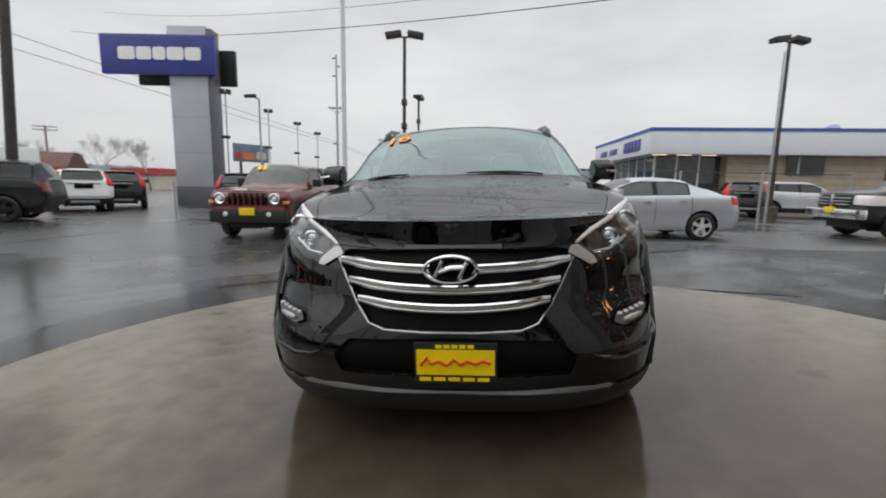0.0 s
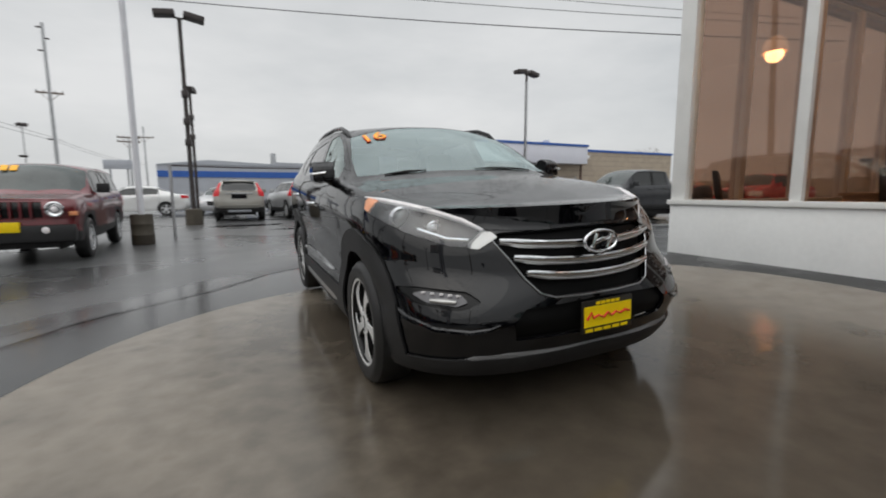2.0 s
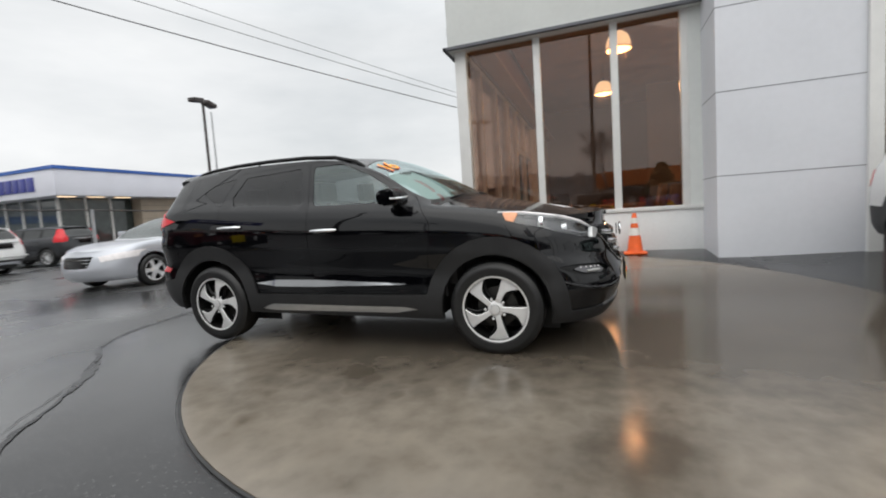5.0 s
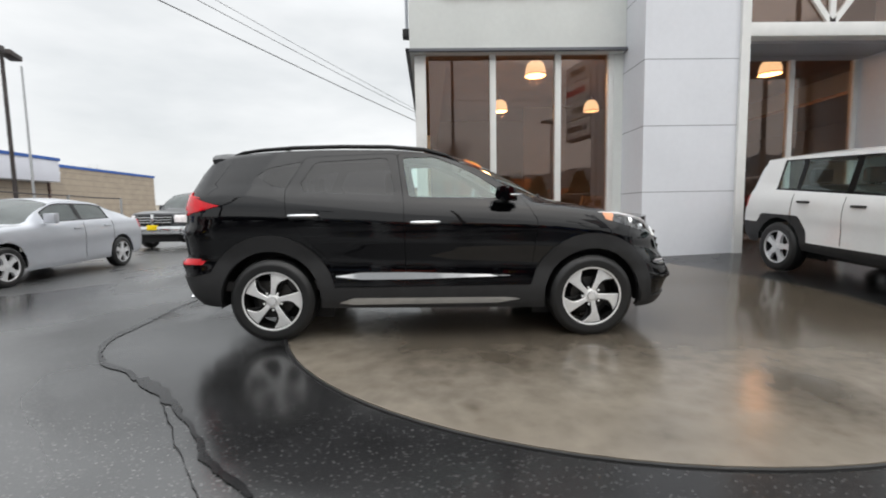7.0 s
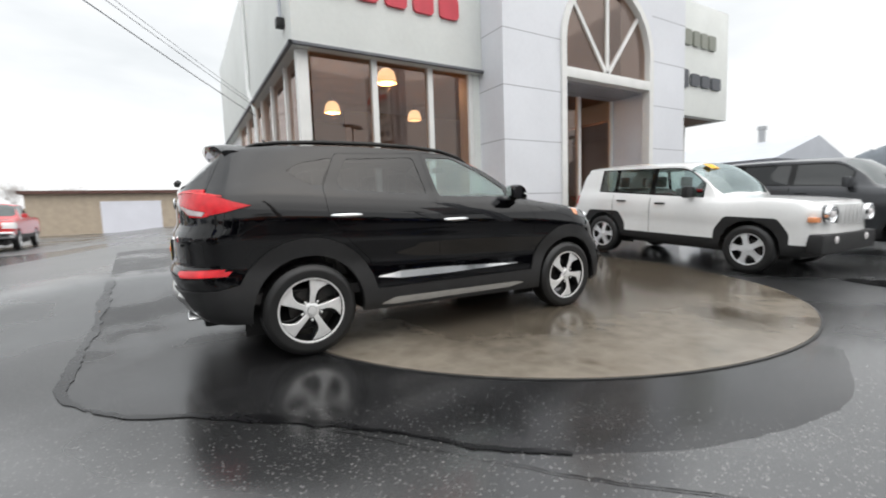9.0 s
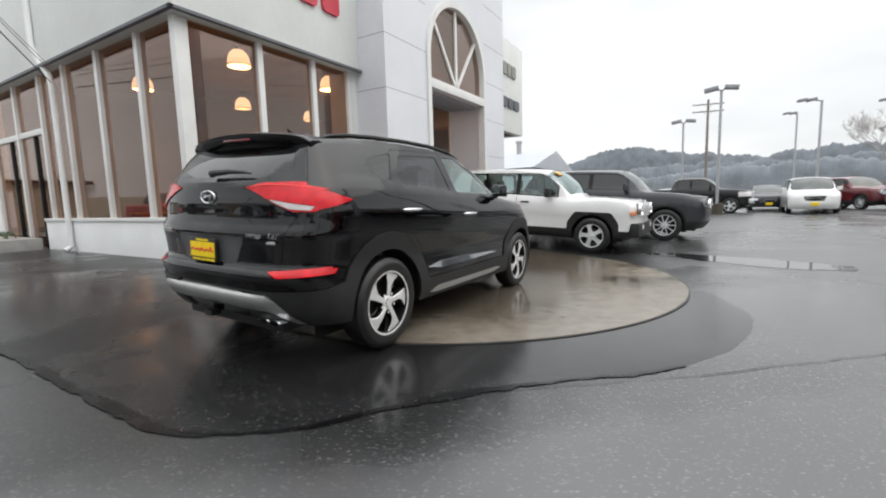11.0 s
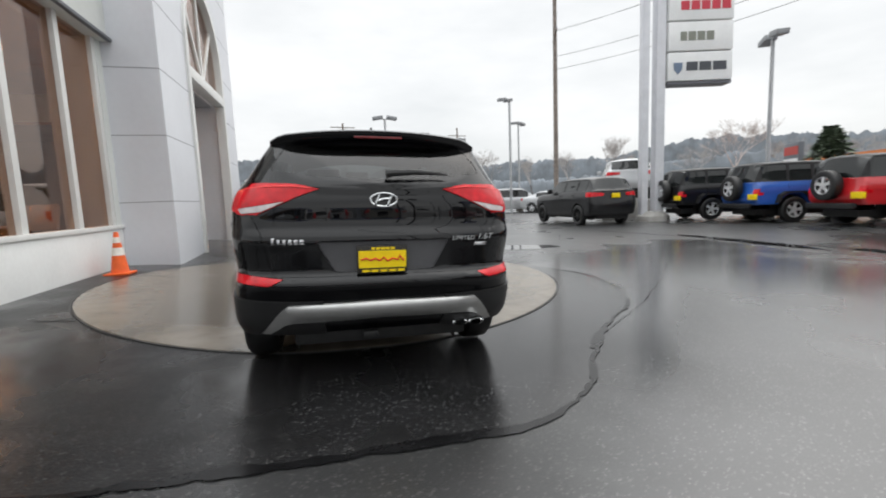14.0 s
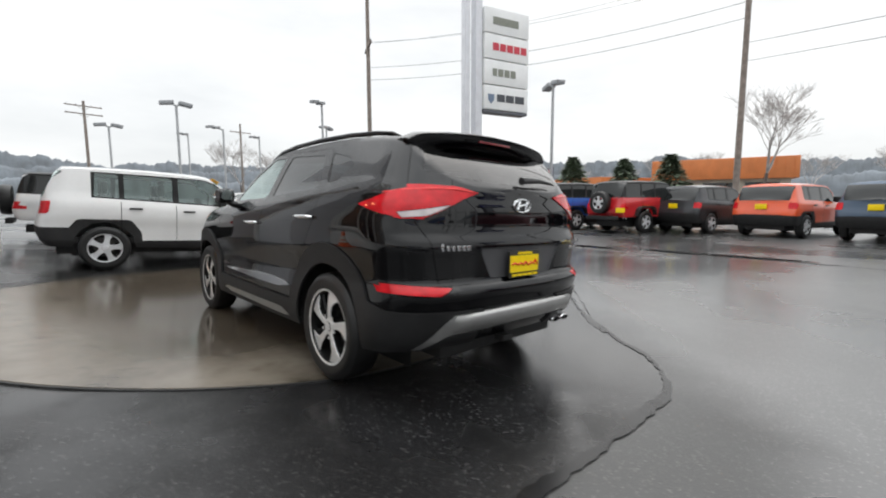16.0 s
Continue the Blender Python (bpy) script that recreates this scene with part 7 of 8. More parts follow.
parked("sedan", "sedan_car", "pale silver sedan parked side on", pale, 3.78, 11.42, 3, 2.35, res=0.6, plates="none", glass="glass_pale")
parked("wagon", "estate_car", "graphite crossover with tall red tail lights", grey, 11.9, 20.4, -112, 4.63, plates="none")
parked("wagon", "estate_car", "silver estate beside the lamp post", silver, 14.6, 21.3, 170, 2.3, plates="none")
parked("wagon", "estate_car", "dark green estate under the dealer canopy", grey, 8.3, 22.2, -75, 4.63, plates="none")
parked("pickup", "pickup_truck", "graphite pickup truck with chrome grille and bumper", grey, 9.5, 12.55, -6, 0, res=0.6, plates="front", glass="glass_block")
parked("pickup", "pickup_truck", "red pickup truck parked further off", bright_red, 21.0, 12.6, 4, 2.5, plates="none")
parked("sedan", "sedan_car", "silver car in the far row", silver, -2.2, 27.5, 80, 2.4, plates="none")
parked("sedan", "sedan_car", "grey car in the far row", grey, 2.2, 28.5, 20, 2.4, plates="none")

# beside the showroom entrance
parked("renegade", "suv_car", "white boxy small SUV with black trim", white, -1.98, -1.83, -2, res=0.8, sticker=True, plates="none", glass="glass_car")
parked("cherokee", "suv_car", "graphite SUV parked beside the white one", grey, -3.15, -5.0, -2, plates="none")
parked("wrangler", "off_road_car", "white off-road car with spare wheel on the tail", white, -1.7, -8.3, -2, plates="none")

# far lot to the south
parked("pickup", "pickup_truck", "black pickup truck parked side on", black, -2.2, -20.5, -3, 3.0, plates="none")
parked("sedan", "sedan_car", "grey car facing the showroom", grey, -6.1, -22.5, -92, plates="front")
parked("minivan", "minivan", "white minivan facing the showroom", white, -7.35, -18.2, -93, plates="front")
parked("cherokee", "suv_car", "red SUV in the far row", red, -11.2, -22.5, -60, plates="none")
parked("minivan", "minivan", "silver minivan parked side on", silver, -13.2, -21.5, -8, 2.5, plates="none")
parked("sedan", "sedan_car", "silver car in the far row", silver, -15.0, -18.5, -50, 2.4, plates="none")
parked("sedan", "sedan_car", "pale car in the far row", pale, -1.0, -30.0, 0, 2.4, plates="none")
parked("cherokee", "suv_car", "black SUV with dealer plate, tail to the lot", black, -9.6, -4.7, 88, 4.82, res=0.55, plates="rear", rims="wheel_dark")
parked("cherokee", "suv_car", "silver SUV raised on a display ramp", silver, -12.1, -7.1, 60, 4.82, z=0.85, plates="none")

# row along the road, tails towards the lot
parked("wrangler", "off_road_car", "black off-road car with spare wheel on the tail", black, -11.80, -4.85, -14, 4.4, res=0.55, plates="rear", group="row by the road")
parked("wrangler", "off_road_car", "blue off-road car with black hard top", blue, -12.05, -2.25, -14, 4.4, res=0.55, plates="rear", group="row by the road")
parked("wrangler", "off_road_car", "red off-road car with black hard top", bright_red, -12.35, 0.23, -14, 4.4, res=0.55, plates="rear", group="row by the road")
parked("renegade", "suv_car", "graphite small SUV with dealer plate", grey, -13.9, 2.0, -14, 4.23, res=0.55, plates="rear", group="row by the road")
parked("renegade", "suv_car", "orange small SUV with dealer plate", orange, -13.9, 4.5, -14, 4.23, res=0.55, plates="rear", group="row by the road")
parked("renegade", "suv_car", "slate blue small SUV with dealer plate", slate, -13.6, 7.0, -14, 4.23, res=0.55, plates="rear", group="row by the road")


# ---------------------------------------------------------------- main car
hero_car(pose(-0.06, 1.54, 0.03, 0.3, -2.0, -0.4))


# ---------------------------------------------------------------- showroom details
def letters(parent, axis, d, u0, z0, widths, height, gap, mat, lab, flip=1, depth=0.06):
    """A trade name as plain rounded blocks, one a letter."""
    u = u0
    for w in widths:
        a, b = sorted((u, u + flip * w))
        pts = rounded([(a, z0), (b, z0), (b, z0 + height), (a, z0 + height)], 0.22, 3)
        part("letter_block", prismed(pts, axis, *sorted((d, d - depth))), mat, parent, lab)
        u += flip * (w + gap)


letters(shop, "x", SX, 3.55, 4.84, (0.44,) * 5, 0.42, 0.14, M["red_mark"], "red raised sign block", -1)
letters(shop, "x", SX, -7.15, 5.66, (0.38, 0.34, 0.34, 0.38), 0.44, 0.08, M["olive_mark"], "olive raised sign block", -1)
letters(shop, "x", SX, -7.02, 4.42, (0.36,), 0.52, 0.12, M["dark_mark"], "dark shield sign block", -1)
letters(shop, "x", SX, -7.52, 4.50, (0.46, 0.46, 0.52), 0.36, 0.10, M["dark_mark"], "dark raised sign block", -1)

# conduit, downpipe and security lamp on the side wall
bm = bmesh.new()
tube(bm, [(8.35, SY + 0.05, TOP), (8.35, SY + 0.05, 4.35), (8.20, SY + 0.03, 4.08), (7.90, GY + 0.16, 3.72), (7.86, GY + 0.15, 3.50), (7.86, GY + 0.15, 0.42), (7.86, GY + 0.26, 0.34)], 0.055, 10)
part("downpipe", bm, M["white_wall"], shop, "white painted downpipe")
bm = bmesh.new()
tube(bm, [(SX + 0.5, SY + 0.06, 4.45), (SX + 0.5, SY + 0.06, 6.2)], 0.03, 8)
part("conduit", bm, M["grey_clad"], shop)
part("wall_lamp", boxed(SX + 0.42, SX + 0.58, SY, SY + 0.14, 4.32, 4.48, 0.02), M["dark_metal"], shop)
part("planter", boxed(9.3, 13.0, GY + 0.15, GY + 1.1, 0.2, 0.56, 0.03), M["concrete"], shop, "low concrete planter")
for i, (x, y) in enumerate(((9.9, 4.5), (10.6, 4.55), (11.4, 4.5))):
    bm = bmesh.new()
    rng = random.Random(i)
    for k in range(60):
        a, r = rng.uniform(0, 6.28), rng.uniform(0, 0.24)
        p = Vector((x + r * math.cos(a), y + r * math.sin(a), 0.56 + rng.uniform(0, 0.14) * (1 - r)))
        q = p + Vector((rng.uniform(-0.06, 0.06), rng.uniform(-0.06, 0.06), rng.uniform(0.02, 0.08)))
        s = Vector((rng.uniform(-1, 1), rng.uniform(-1, 1), 0)).normalized() * 0.025
        bm.faces.new([bm.verts.new(c) for c in (p, (p + q) / 2 + s, q, (p + q) / 2 - s)])
    tagged(finish(bm, "low_shrub", M["needle"]), "low green shrub in the planter", "plant", "planter shrubs")


def pendant(x, y, z, scale=1.0, lit=False):
    t = thing("pendant_lamp", "glowing ribbed glass pendant lamp hung from the ceiling", "lamp", Matrix.Translation((x, y, z)) @ Matrix.Scale(scale, 4), "showroom pendants")
    prof = [(0.05, 0.20), (0.10, 0.19), (0.17, 0.12), (0.205, 0.02), (0.215, -0.10), (0.205, -0.10), (0.195, 0.02), (0.16, 0.11), (0.09, 0.175)]
    part("shade", lathe(bmesh.new(), prof, 28, caps=False), M["lamp_glow"], t, "warm glowing glass shade")
    part("cap", lathe(bmesh.new(), [(0.055, 0.19), (0.05, 0.26), (0.02, 0.29)], 16), M["dark_metal"], t)
    part("shade_rim", lathe(bmesh.new(), [(0.222, -0.115), (0.222, -0.095), (0.205, -0.095), (0.205, -0.115)], 28, caps=False), M["cone_white"], t)
    bm = bmesh.new()
    tube(bm, [(0, 0, 0.28), (0, 0, (5.15 - z) / scale)], 0.006, 6)
    part("cord", bm, M["dark_metal"], t)
    if lit:
        la = bpy.data.lights.new("pendant_light", "POINT")
        la.energy, la.color, la.shadow_soft_size = 36, (1.0, 0.62, 0.32), 0.17
        o = new("pendant_light", la)
        o.location = (x, y, z - 0.16 * scale)


for x, y in ((6.15, 1.2), (6.07, -1.5), (6.2, -4.6), (9.9, 1.45), (10.05, -1.6), (10.0, -4.4)):
    pendant(x, y, 4.40, 1.15, x < 7 or y > 0)


def office_chair(x, y, turn, mat, lab):
    t = thing("office_chair", lab, "chair", pose(x, y, 0.30, 0, 0, turn), "showroom chairs")
    part("seat", boxed(-0.24, 0.24, -0.24, 0.24, 0.42, 0.50, 0.03), mat, t)
    bm = boxed(-0.24, 0.24, 0.20, 0.27, 0.55, 1.05, 0.04)
    for v in bm.verts:
        v.co.y += (v.co.z - 0.5) * 0.18
    part("backrest", bm, mat, t)
    for g in (-1, 1):
        bm = bmesh.new()
        tube(bm, [(g * 0.25, 0.18, 0.45), (g * 0.28, 0.16, 0.66), (g * 0.28, -0.16, 0.66), (g * 0.25, -0.16, 0.45)], 0.018, 8)
        part("armrest", bm, M["chair_black"], t)
        for h in (-1, 1):
            bm = bmesh.new()
            tube(bm, [(g * 0.2, h * 0.2, 0.43), (g * 0.23, h * 0.23, 0.0)], 0.016, 8)
            part("leg", bm, M["chair_black"], t)


office_chair(4.20, 3.45, 30, M["chair_black"], "black armchair behind the showroom window")
office_chair(5.3, 2.2, -40, M["chair_black"], "black armchair behind the showroom window")
office_chair(4.5, 0.95, 160, M["chair_tan"], "tan wooden chair behind the showroom window")
office_chair(5.2, 0.3, 100, M["chair_tan"], "tan wooden chair behind the showroom window")
for x, y in ((5.2, 1.4), (6.4, 2.8)):
    t = thing("desk", "brown wooden sales desk behind the showroom window", "desk", pose(x, y, 0.30, 0, 0, 8), "showroom desks")
    part("desk_top", boxed(-0.75, 0.75, -0.4, 0.4, 0.72, 0.76, 0.008), M["chair_tan"], t)
    for g in (-1, 1):
        part("desk_panel", boxed(g * 0.7 - 0.02, g * 0.7 + 0.02, -0.36, 0.36, 0, 0.72), M["chair_tan"], t)


def traffic_cone(x, y):
    t = thing("traffic_cone", "orange traffic cone with reflective bands by the wall", "traffic cone", pose(x, y, gz(x, y)) @ Matrix.Scale(0.88, 4))
    part("base", boxed(-0.185, 0.185, -0.185, 0.185, 0.0, 0.035, 0.012), M["cone"], t)
    part("body", lathe(bmesh.new(), [(0.135, 0.035), (0.13, 0.05), (0.098, 0.28), (0.062, 0.50), (0.034, 0.70), (0.026, 0.715), (0.018, 0.715)], 28), M["cone"], t)
    part("wide_band", lathe(bmesh.new(), [(0.0945, 0.325), (0.0735, 0.455)], 28, caps=False), M["cone_white"], t, "white reflective band")
    part("narrow_band", lathe(bmesh.new(), [(0.0605, 0.535), (0.0455, 0.63)], 28, caps=False), M["cone_white"], t, "white reflective band")


traffic_cone(3.28, 1.20)


# ---------------------------------------------------------------- poles, signs and wires
def post(bm, x, y, z0, z1, r0, r1, seg=12):
    tube(bm, [(0, 0, z0), (0, 0, (z0 + z1) / 2), (0, 0, z1)], [r0, (r0 + r1) / 2, r1], seg)
    return bm


def lot_lamp(x, y, h, mat, heads, lab, turn=0, extras=(), block=True, r=0.075, head_mat=None, lean=(0, 0)):
    t = thing("street_lamp", lab, "lamp post", Matrix.Translation((x, y, gz(x, y))) @ Matrix.Rotation(radians(lean[0]), 4, "Y") @ Matrix.Rotation(radians(lean[1]), 4, "X"), "lot lamps")
    part("pole", post(bmesh.new(), 0, 0, 0, h, r, r * 0.8, 10), mat, t)
    hm = head_mat or mat
    for k, (dx, w) in enumerate(heads):
        m = Matrix.Translation((0, 0, h)) @ Matrix.Rotation(radians(turn), 4, "Z")
        bm = bmesh.new()
        tube(bm, [(0, 0, -0.05), (dx * 0.5, 0, 0.03), (dx, 0, 0.03)], 0.035, 8)
        bmesh.ops.transform(bm, matrix=m, verts=bm.verts[:])
        part("arm", bm, hm, t)
        bm = boxed(-w / 2, w / 2, -0.20, 0.20, -0.05, 0.14, 0.035)
        bmesh.ops.transform(bm, matrix=m @ Matrix.Translation((dx, 0, 0.02)) @ Matrix.Rotation(radians(9 if dx > 0 else -9), 4, "Y"), verts=bm.verts[:])
        part("lamp_head", bm, hm, t)
    for z in extras:
        part("speaker_box", boxed(-0.10, 0.10, -0.12, 0.12, z, z + 0.22, 0.02), mat, t)
    if block:
        part("pole_base", lathe(bmesh.new(), [(0.28, 0.0), (0.275, 0.30), (0.27, 0.53), (0.24, 0.56)], 20), M["rust"], t, "round stained concrete base")
    return t


twin = ((-0.42, 0.62), (0.42, 0.62))
lot_lamp(-2.95, 17.6, 6.85, M["pole_dark"], twin, "dark bronze twin-head lamp post on a concrete base", 5, (4.3, 3.4, 2.7))
lot_lamp(11.95, 18.9, 6.95, M["pole_dark"], twin, "dark bronze twin-head lamp post on a concrete base", 10)
lot_lamp(-3.55, -18.6, 6.15, M["pole_grey"], twin, "grey twin-head lamp post in the far lot", 0, head_mat=M["lamp_head"])
lot_lamp(-1.6, -27.0, 5.9, M["pole_grey"], twin, "grey twin-head lamp post in the far lot", 0, head_mat=M["lamp_head"])
lot_lamp(-15.2, -3.75, 6.2, M["pole_grey"], twin, "grey twin-head lamp post behind the parked row", 60, head_mat=M["lamp_head"])
lot_lamp(-16.0, 8.7, 6.6, M["pole_grey"], twin, "grey twin-head lamp post by the road", 60, head_mat=M["lamp_head"])
lot_lamp(-14.6, -23.4, 6.7, M["pole_grey"], twin, "grey twin-head lamp post in the far lot", 30, head_mat=M["lamp_head"])
for x, y, h, dx in ((-9.5, -31.0, 7.0, 0.8), (-11.9, -18.9, 7.4, 0.3), (6.35, 45.0, 4.95, -0.08), (-10, -44, 8, 0.5), (-15, -38, 7.5, 0.5)):
    lot_lamp(x, y, h, M["pole_dark"] if y > 0 else M["pole_grey"], ((dx - 0.2, 0.5), (dx + 0.35, 0.5)), "distant grey street lamp post", 20, block=False, r=0.09, head_mat=M["pole_dark"] if y > 0 else M["lamp_head"])

lot_lamp(-3.25, 24.0, 5.8, M["pole_dark"], ((-0.2, 0.4), (0.25, 0.4)), "slim dark lamp post with small boxes on it", 82, (4.5, 3.6), block=False, r=0.07)
lot_lamp(-13.8, 27.4, 6.45, M["pole_grey"], ((-0.55, 0.62),), "tall grey lamp post with one long head by the road", 55, block=False, r=0.07, head_mat=M["pole_dark"])
for x, y, h in ((-12.2, 20.9, 5.45), (-12.85, 26.6, 5.5), (-12.95, 31.2, 5.4), (-13.05, 35.4, 5.2)):
    t = lot_lamp(x, y, h, M["pole_grey"], ((-0.13, 0.24), (0.13, 0.24)), "slim grey lamp post with two small floodlights by the road", 25, block=False, r=0.04, head_mat=M["pole_dark"])
    part("low_floodlight", boxed(-0.26, 0.10, -0.14, 0.14, 3.32, 3.46, 0.03), M["pole_dark"], t)

t = thing("flag_pole", "tall plain white pole standing in a rusty barrel", "pole", pose(-3.45, 11.3, 0))
part("pole", post(bmesh.new(), 0, 0, 0, 13.5, 0.062, 0.05), M["pole_white"], t)
part("barrel", lathe(bmesh.new(), [(0.205, 0), (0.215, 0.015), (0.213, 0.20), (0.221, 0.215), (0.213, 0.23), (0.211, 0.43), (0.219, 0.445), (0.211, 0.46), (0.208, 0.645), (0.18, 0.65), (0.17, 0.61)], 28), M["rust"], t, "rusty barrel filled round the pole")
t = thing("flag_pole", "thin grey flag pole near the lamp post", "pole", pose(10.75, 17.2, 0))
part("pole", post(bmesh.new(), 0, 0, 0, 6.1, 0.045, 0.03, 8), M["pole_grey"], t)
# cable fence along the lot's edge
fence = thing("cable_fence", "low steel post and cable fence between the lots", "fence")
posts = [(-9.1, 12.6), (-2.95, 12.15), (0.05, 12.6), (3.2, 13.4), (6.2, 14.1), (8.9, 14.6), (12.0, 15.2)]
for x, y in posts:
    bm = bmesh.new()
    tube(bm, [(x, y, 0), (x, y, 1.76 if x > -5 else 1.2)], 0.035, 8)
    part("post", bm, M["pole_grey"], fence)
for (a, b), (c, d) in zip(posts[1:], posts[2:]):
    bm = bmesh.new()
    tube(bm, [(a, b, 1.74), ((a + c) / 2, (b + d) / 2, 1.725), (c, d, 1.74)], 0.017, 6)
    part("top_rail", bm, M["pole_dark"], fence)


def wood_pole(x, y, h, arms, r=0.15, lab="weathered wooden utility pole with crossarm", wide=2.3, turn=0, lean=(0, 0), mat="wood_pole"):
    t = thing("utility_pole", lab, "utility pole", Matrix.Translation((x, y, 0)) @ Matrix.Rotation(radians(lean[0]), 4, "Y") @ Matrix.Rotation(radians(lean[1]), 4, "X"), "utility poles")
    part("pole", post(bmesh.new(), 0, 0, 0, h, r, r * 0.68), M[mat], t)
    for z in arms:
        m = Matrix.Translation((0, 0, z)) @ Matrix.Rotation(radians(turn), 4, "Z")
        part("crossarm", boxed(-wide / 2, wide / 2, -0.06, 0.06, -0.06, 0.06, 0.01, m), M["wood_pole"], t)
        for dx in (-wide * 0.46, -wide * 0.2, wide * 0.2, wide * 0.46):
            part("insulator", lathe(bmesh.new(), [(0.03, 0.06), (0.05, 0.09), (0.03, 0.14), (0.045, 0.17), (0.01, 0.2)], 10, m @ Matrix.Translation((dx, 0, 0))), M["lamp_head"], t)
        for dx in (-0.5, 0.5):
            bm = bmesh.new()
            tube(bm, [(dx, 0, -0.06), (0, 0, -0.55)], 0.018, 6)
            bmesh.ops.transform(bm, matrix=m, verts=bm.verts[:])
            part("brace", bm, M["wood_pole"], t)
    return t


wood_pole(-14.0, -16.6, 15.0, (10.85,), 0.16, turn=65)
wood_pole(-22.0, 1.9, 16.0, (), 0.145, "tall weathered wooden utility pole by the road")
wood_pole(-14.2, 12.4, 14.0, (), 0.15, "dark wooden utility pole behind the parked SUV", lean=(2, -2), mat="pole_dark")
# haze is put into the colour: galvanised grey instead of wood
t = wood_pole(-12.7, 39.5, 12.5, (7.95,), 0.125, "tall utility pole beyond the lot, paled for haze", 1.5, 5, mat="pole_grey")
for dx, z in ((-0.35, 12.2), (0.32, 11.5), (-0.35, 10.7), (-0.4, 4.85)):
    part("insulator_arm", boxed(*sorted((0, dx)), -0.05, 0.05, z - 0.05, z + 0.05, 0.015), M["pole_dark"], t)
wood_pole(-66.0, 63.5, 9.5, (8.8, 9.3), 0.18, "distant weathered wooden utility pole", 3.0, 30)
# these two far poles are also greyed for haze
wood_pole(-10.6, 60.0, 8.6, (7.4,), 0.10, "distant weathered wooden utility pole", 1.9, 5, mat="pole_grey")
wood_pole(-9.6, 46.0, 6.0, (5.5, 5.85), 0.09, "distant weathered wooden utility pole", 1.6, 5, mat="pole_grey")
t = thing("road_sign", "grey blank back of a road sign on two posts", "sign", pose(-9.75, 42.0, 0, 0, 0, -12))
part("panel", boxed(-1.0, 1.0, -0.06, 0.06, 3.0, 3.72, 0.02), M["grey_clad"], t)
for x in (-0.6, 0.6):
    part("sign_post", boxed(x - 0.05, x + 0.05, 0.06, 0.16, 0, 3.6), M["pole_grey"], t)
wood_pole(-3.0, -60.0, 13.0, (11.5, 12.4), 0.20, "distant weathered wooden utility pole", 3.6, 10)
wood_pole(-24.0, -70.0, 14.0, (12.6,), 0.20, "distant weathered wooden utility pole", 3.6, 10)


def wire(a, b, sag, r=0.011, lab="thin black overhead power wire"):
    pts = [(a[0] + (b[0] - a[0]) * k / 24, a[1] + (b[1] - a[1]) * k / 24, a[2] + (b[2] - a[2]) * k / 24 - 4 * sag * (k / 24) * (1 - k / 24)) for k in range(25)]
    bm = bmesh.new()
    tube(bm, pts, r, 6)
    tagged(finish(bm, "overhead_wire", M["wire"]), lab, "wire", "overhead wires")


wire((-19.4, 20.5, 8.2), (7.7, 4.12, 3.55), 0.60, 0.009)
wire((-18.9, 22.0, 9.6), (7.7, 4.12, 3.78), 0.60, 0.006)
wire((-17.5, 22.6, 10.6), (7.7, 4.12, 3.86), 0.55, 0.005)
for z, o in ((10.9, 0.9), (11.2, -0.2), (9.6, 0.2), (8.9, 0.0)):
    wire((-14.0 + o * 0.4, -16.8 + o, z), (-22.0, 1.9, z + 0.5), 0.6, 0.009 if z > 10 else 0.014)
for z0, z1 in ((8.3, 4.95), (7.5, 4.75)):
    wire((-22.0, 1.9, z0), (-12.7, 39.5, z1), 0.15, 0.014)
    wire((-12.7, 39.5, z1), (-10.6, 60.0, z1 - 0.4), 0.35, 0.012)

# sign column of the neighbouring dealer
t = thing("sign_column", "tall grey sign column with a blue panel of white letter blocks", "sign", pose(-14.35, 22.0, 0, 0, 0, 5) @ Matrix.Diagonal((0.93, 0.93, 1.03, 1)))
part("column", boxed(-1.15, 0.88, -0.45, 0.45, 0.95, 8.5, 0.02), M["grey_clad"], t)
part("column_side", boxed(0.884, 1.15, -0.40, 0.40, 0.95, 8.4, 0.01), M["grey_clad_dark"], t)
part("column_foot", boxed(-1.17, 1.17, -0.47, 0.47, 0.0, 0.95, 0.02), M["grey_clad_dark"], t)
bs = part("blue_panel", boxed(-4.5, 1.45, -0.75, -0.47, 6.22, 8.02, 0.04), M["blue_sign"], t, "blue sign panel")
u = -3.55
for w in (0.88, 0.78, 0.66, 0.88, 0.82):
    pts = rounded([(u, 6.86), (u + w, 6.86), (u + w, 7.44), (u, 7.44)], 0.25, 3)
    part("letter_block", prismed(pts, "y", -0.79, -0.75), M["white_mark"], bs)
    u += w + 0.07
part("dark_panel", boxed(-3.4, 1.95, 0.47, 0.75, 5.95, 7.65, 0.04), M["dark_metal"], t, "dark rear sign panel")
for z in (2.6, 4.3):
    part("column_joint", boxed(-1.154, 0.882, -0.454, -0.449, z - 0.01, z + 0.01), M["silver_seam"], t)

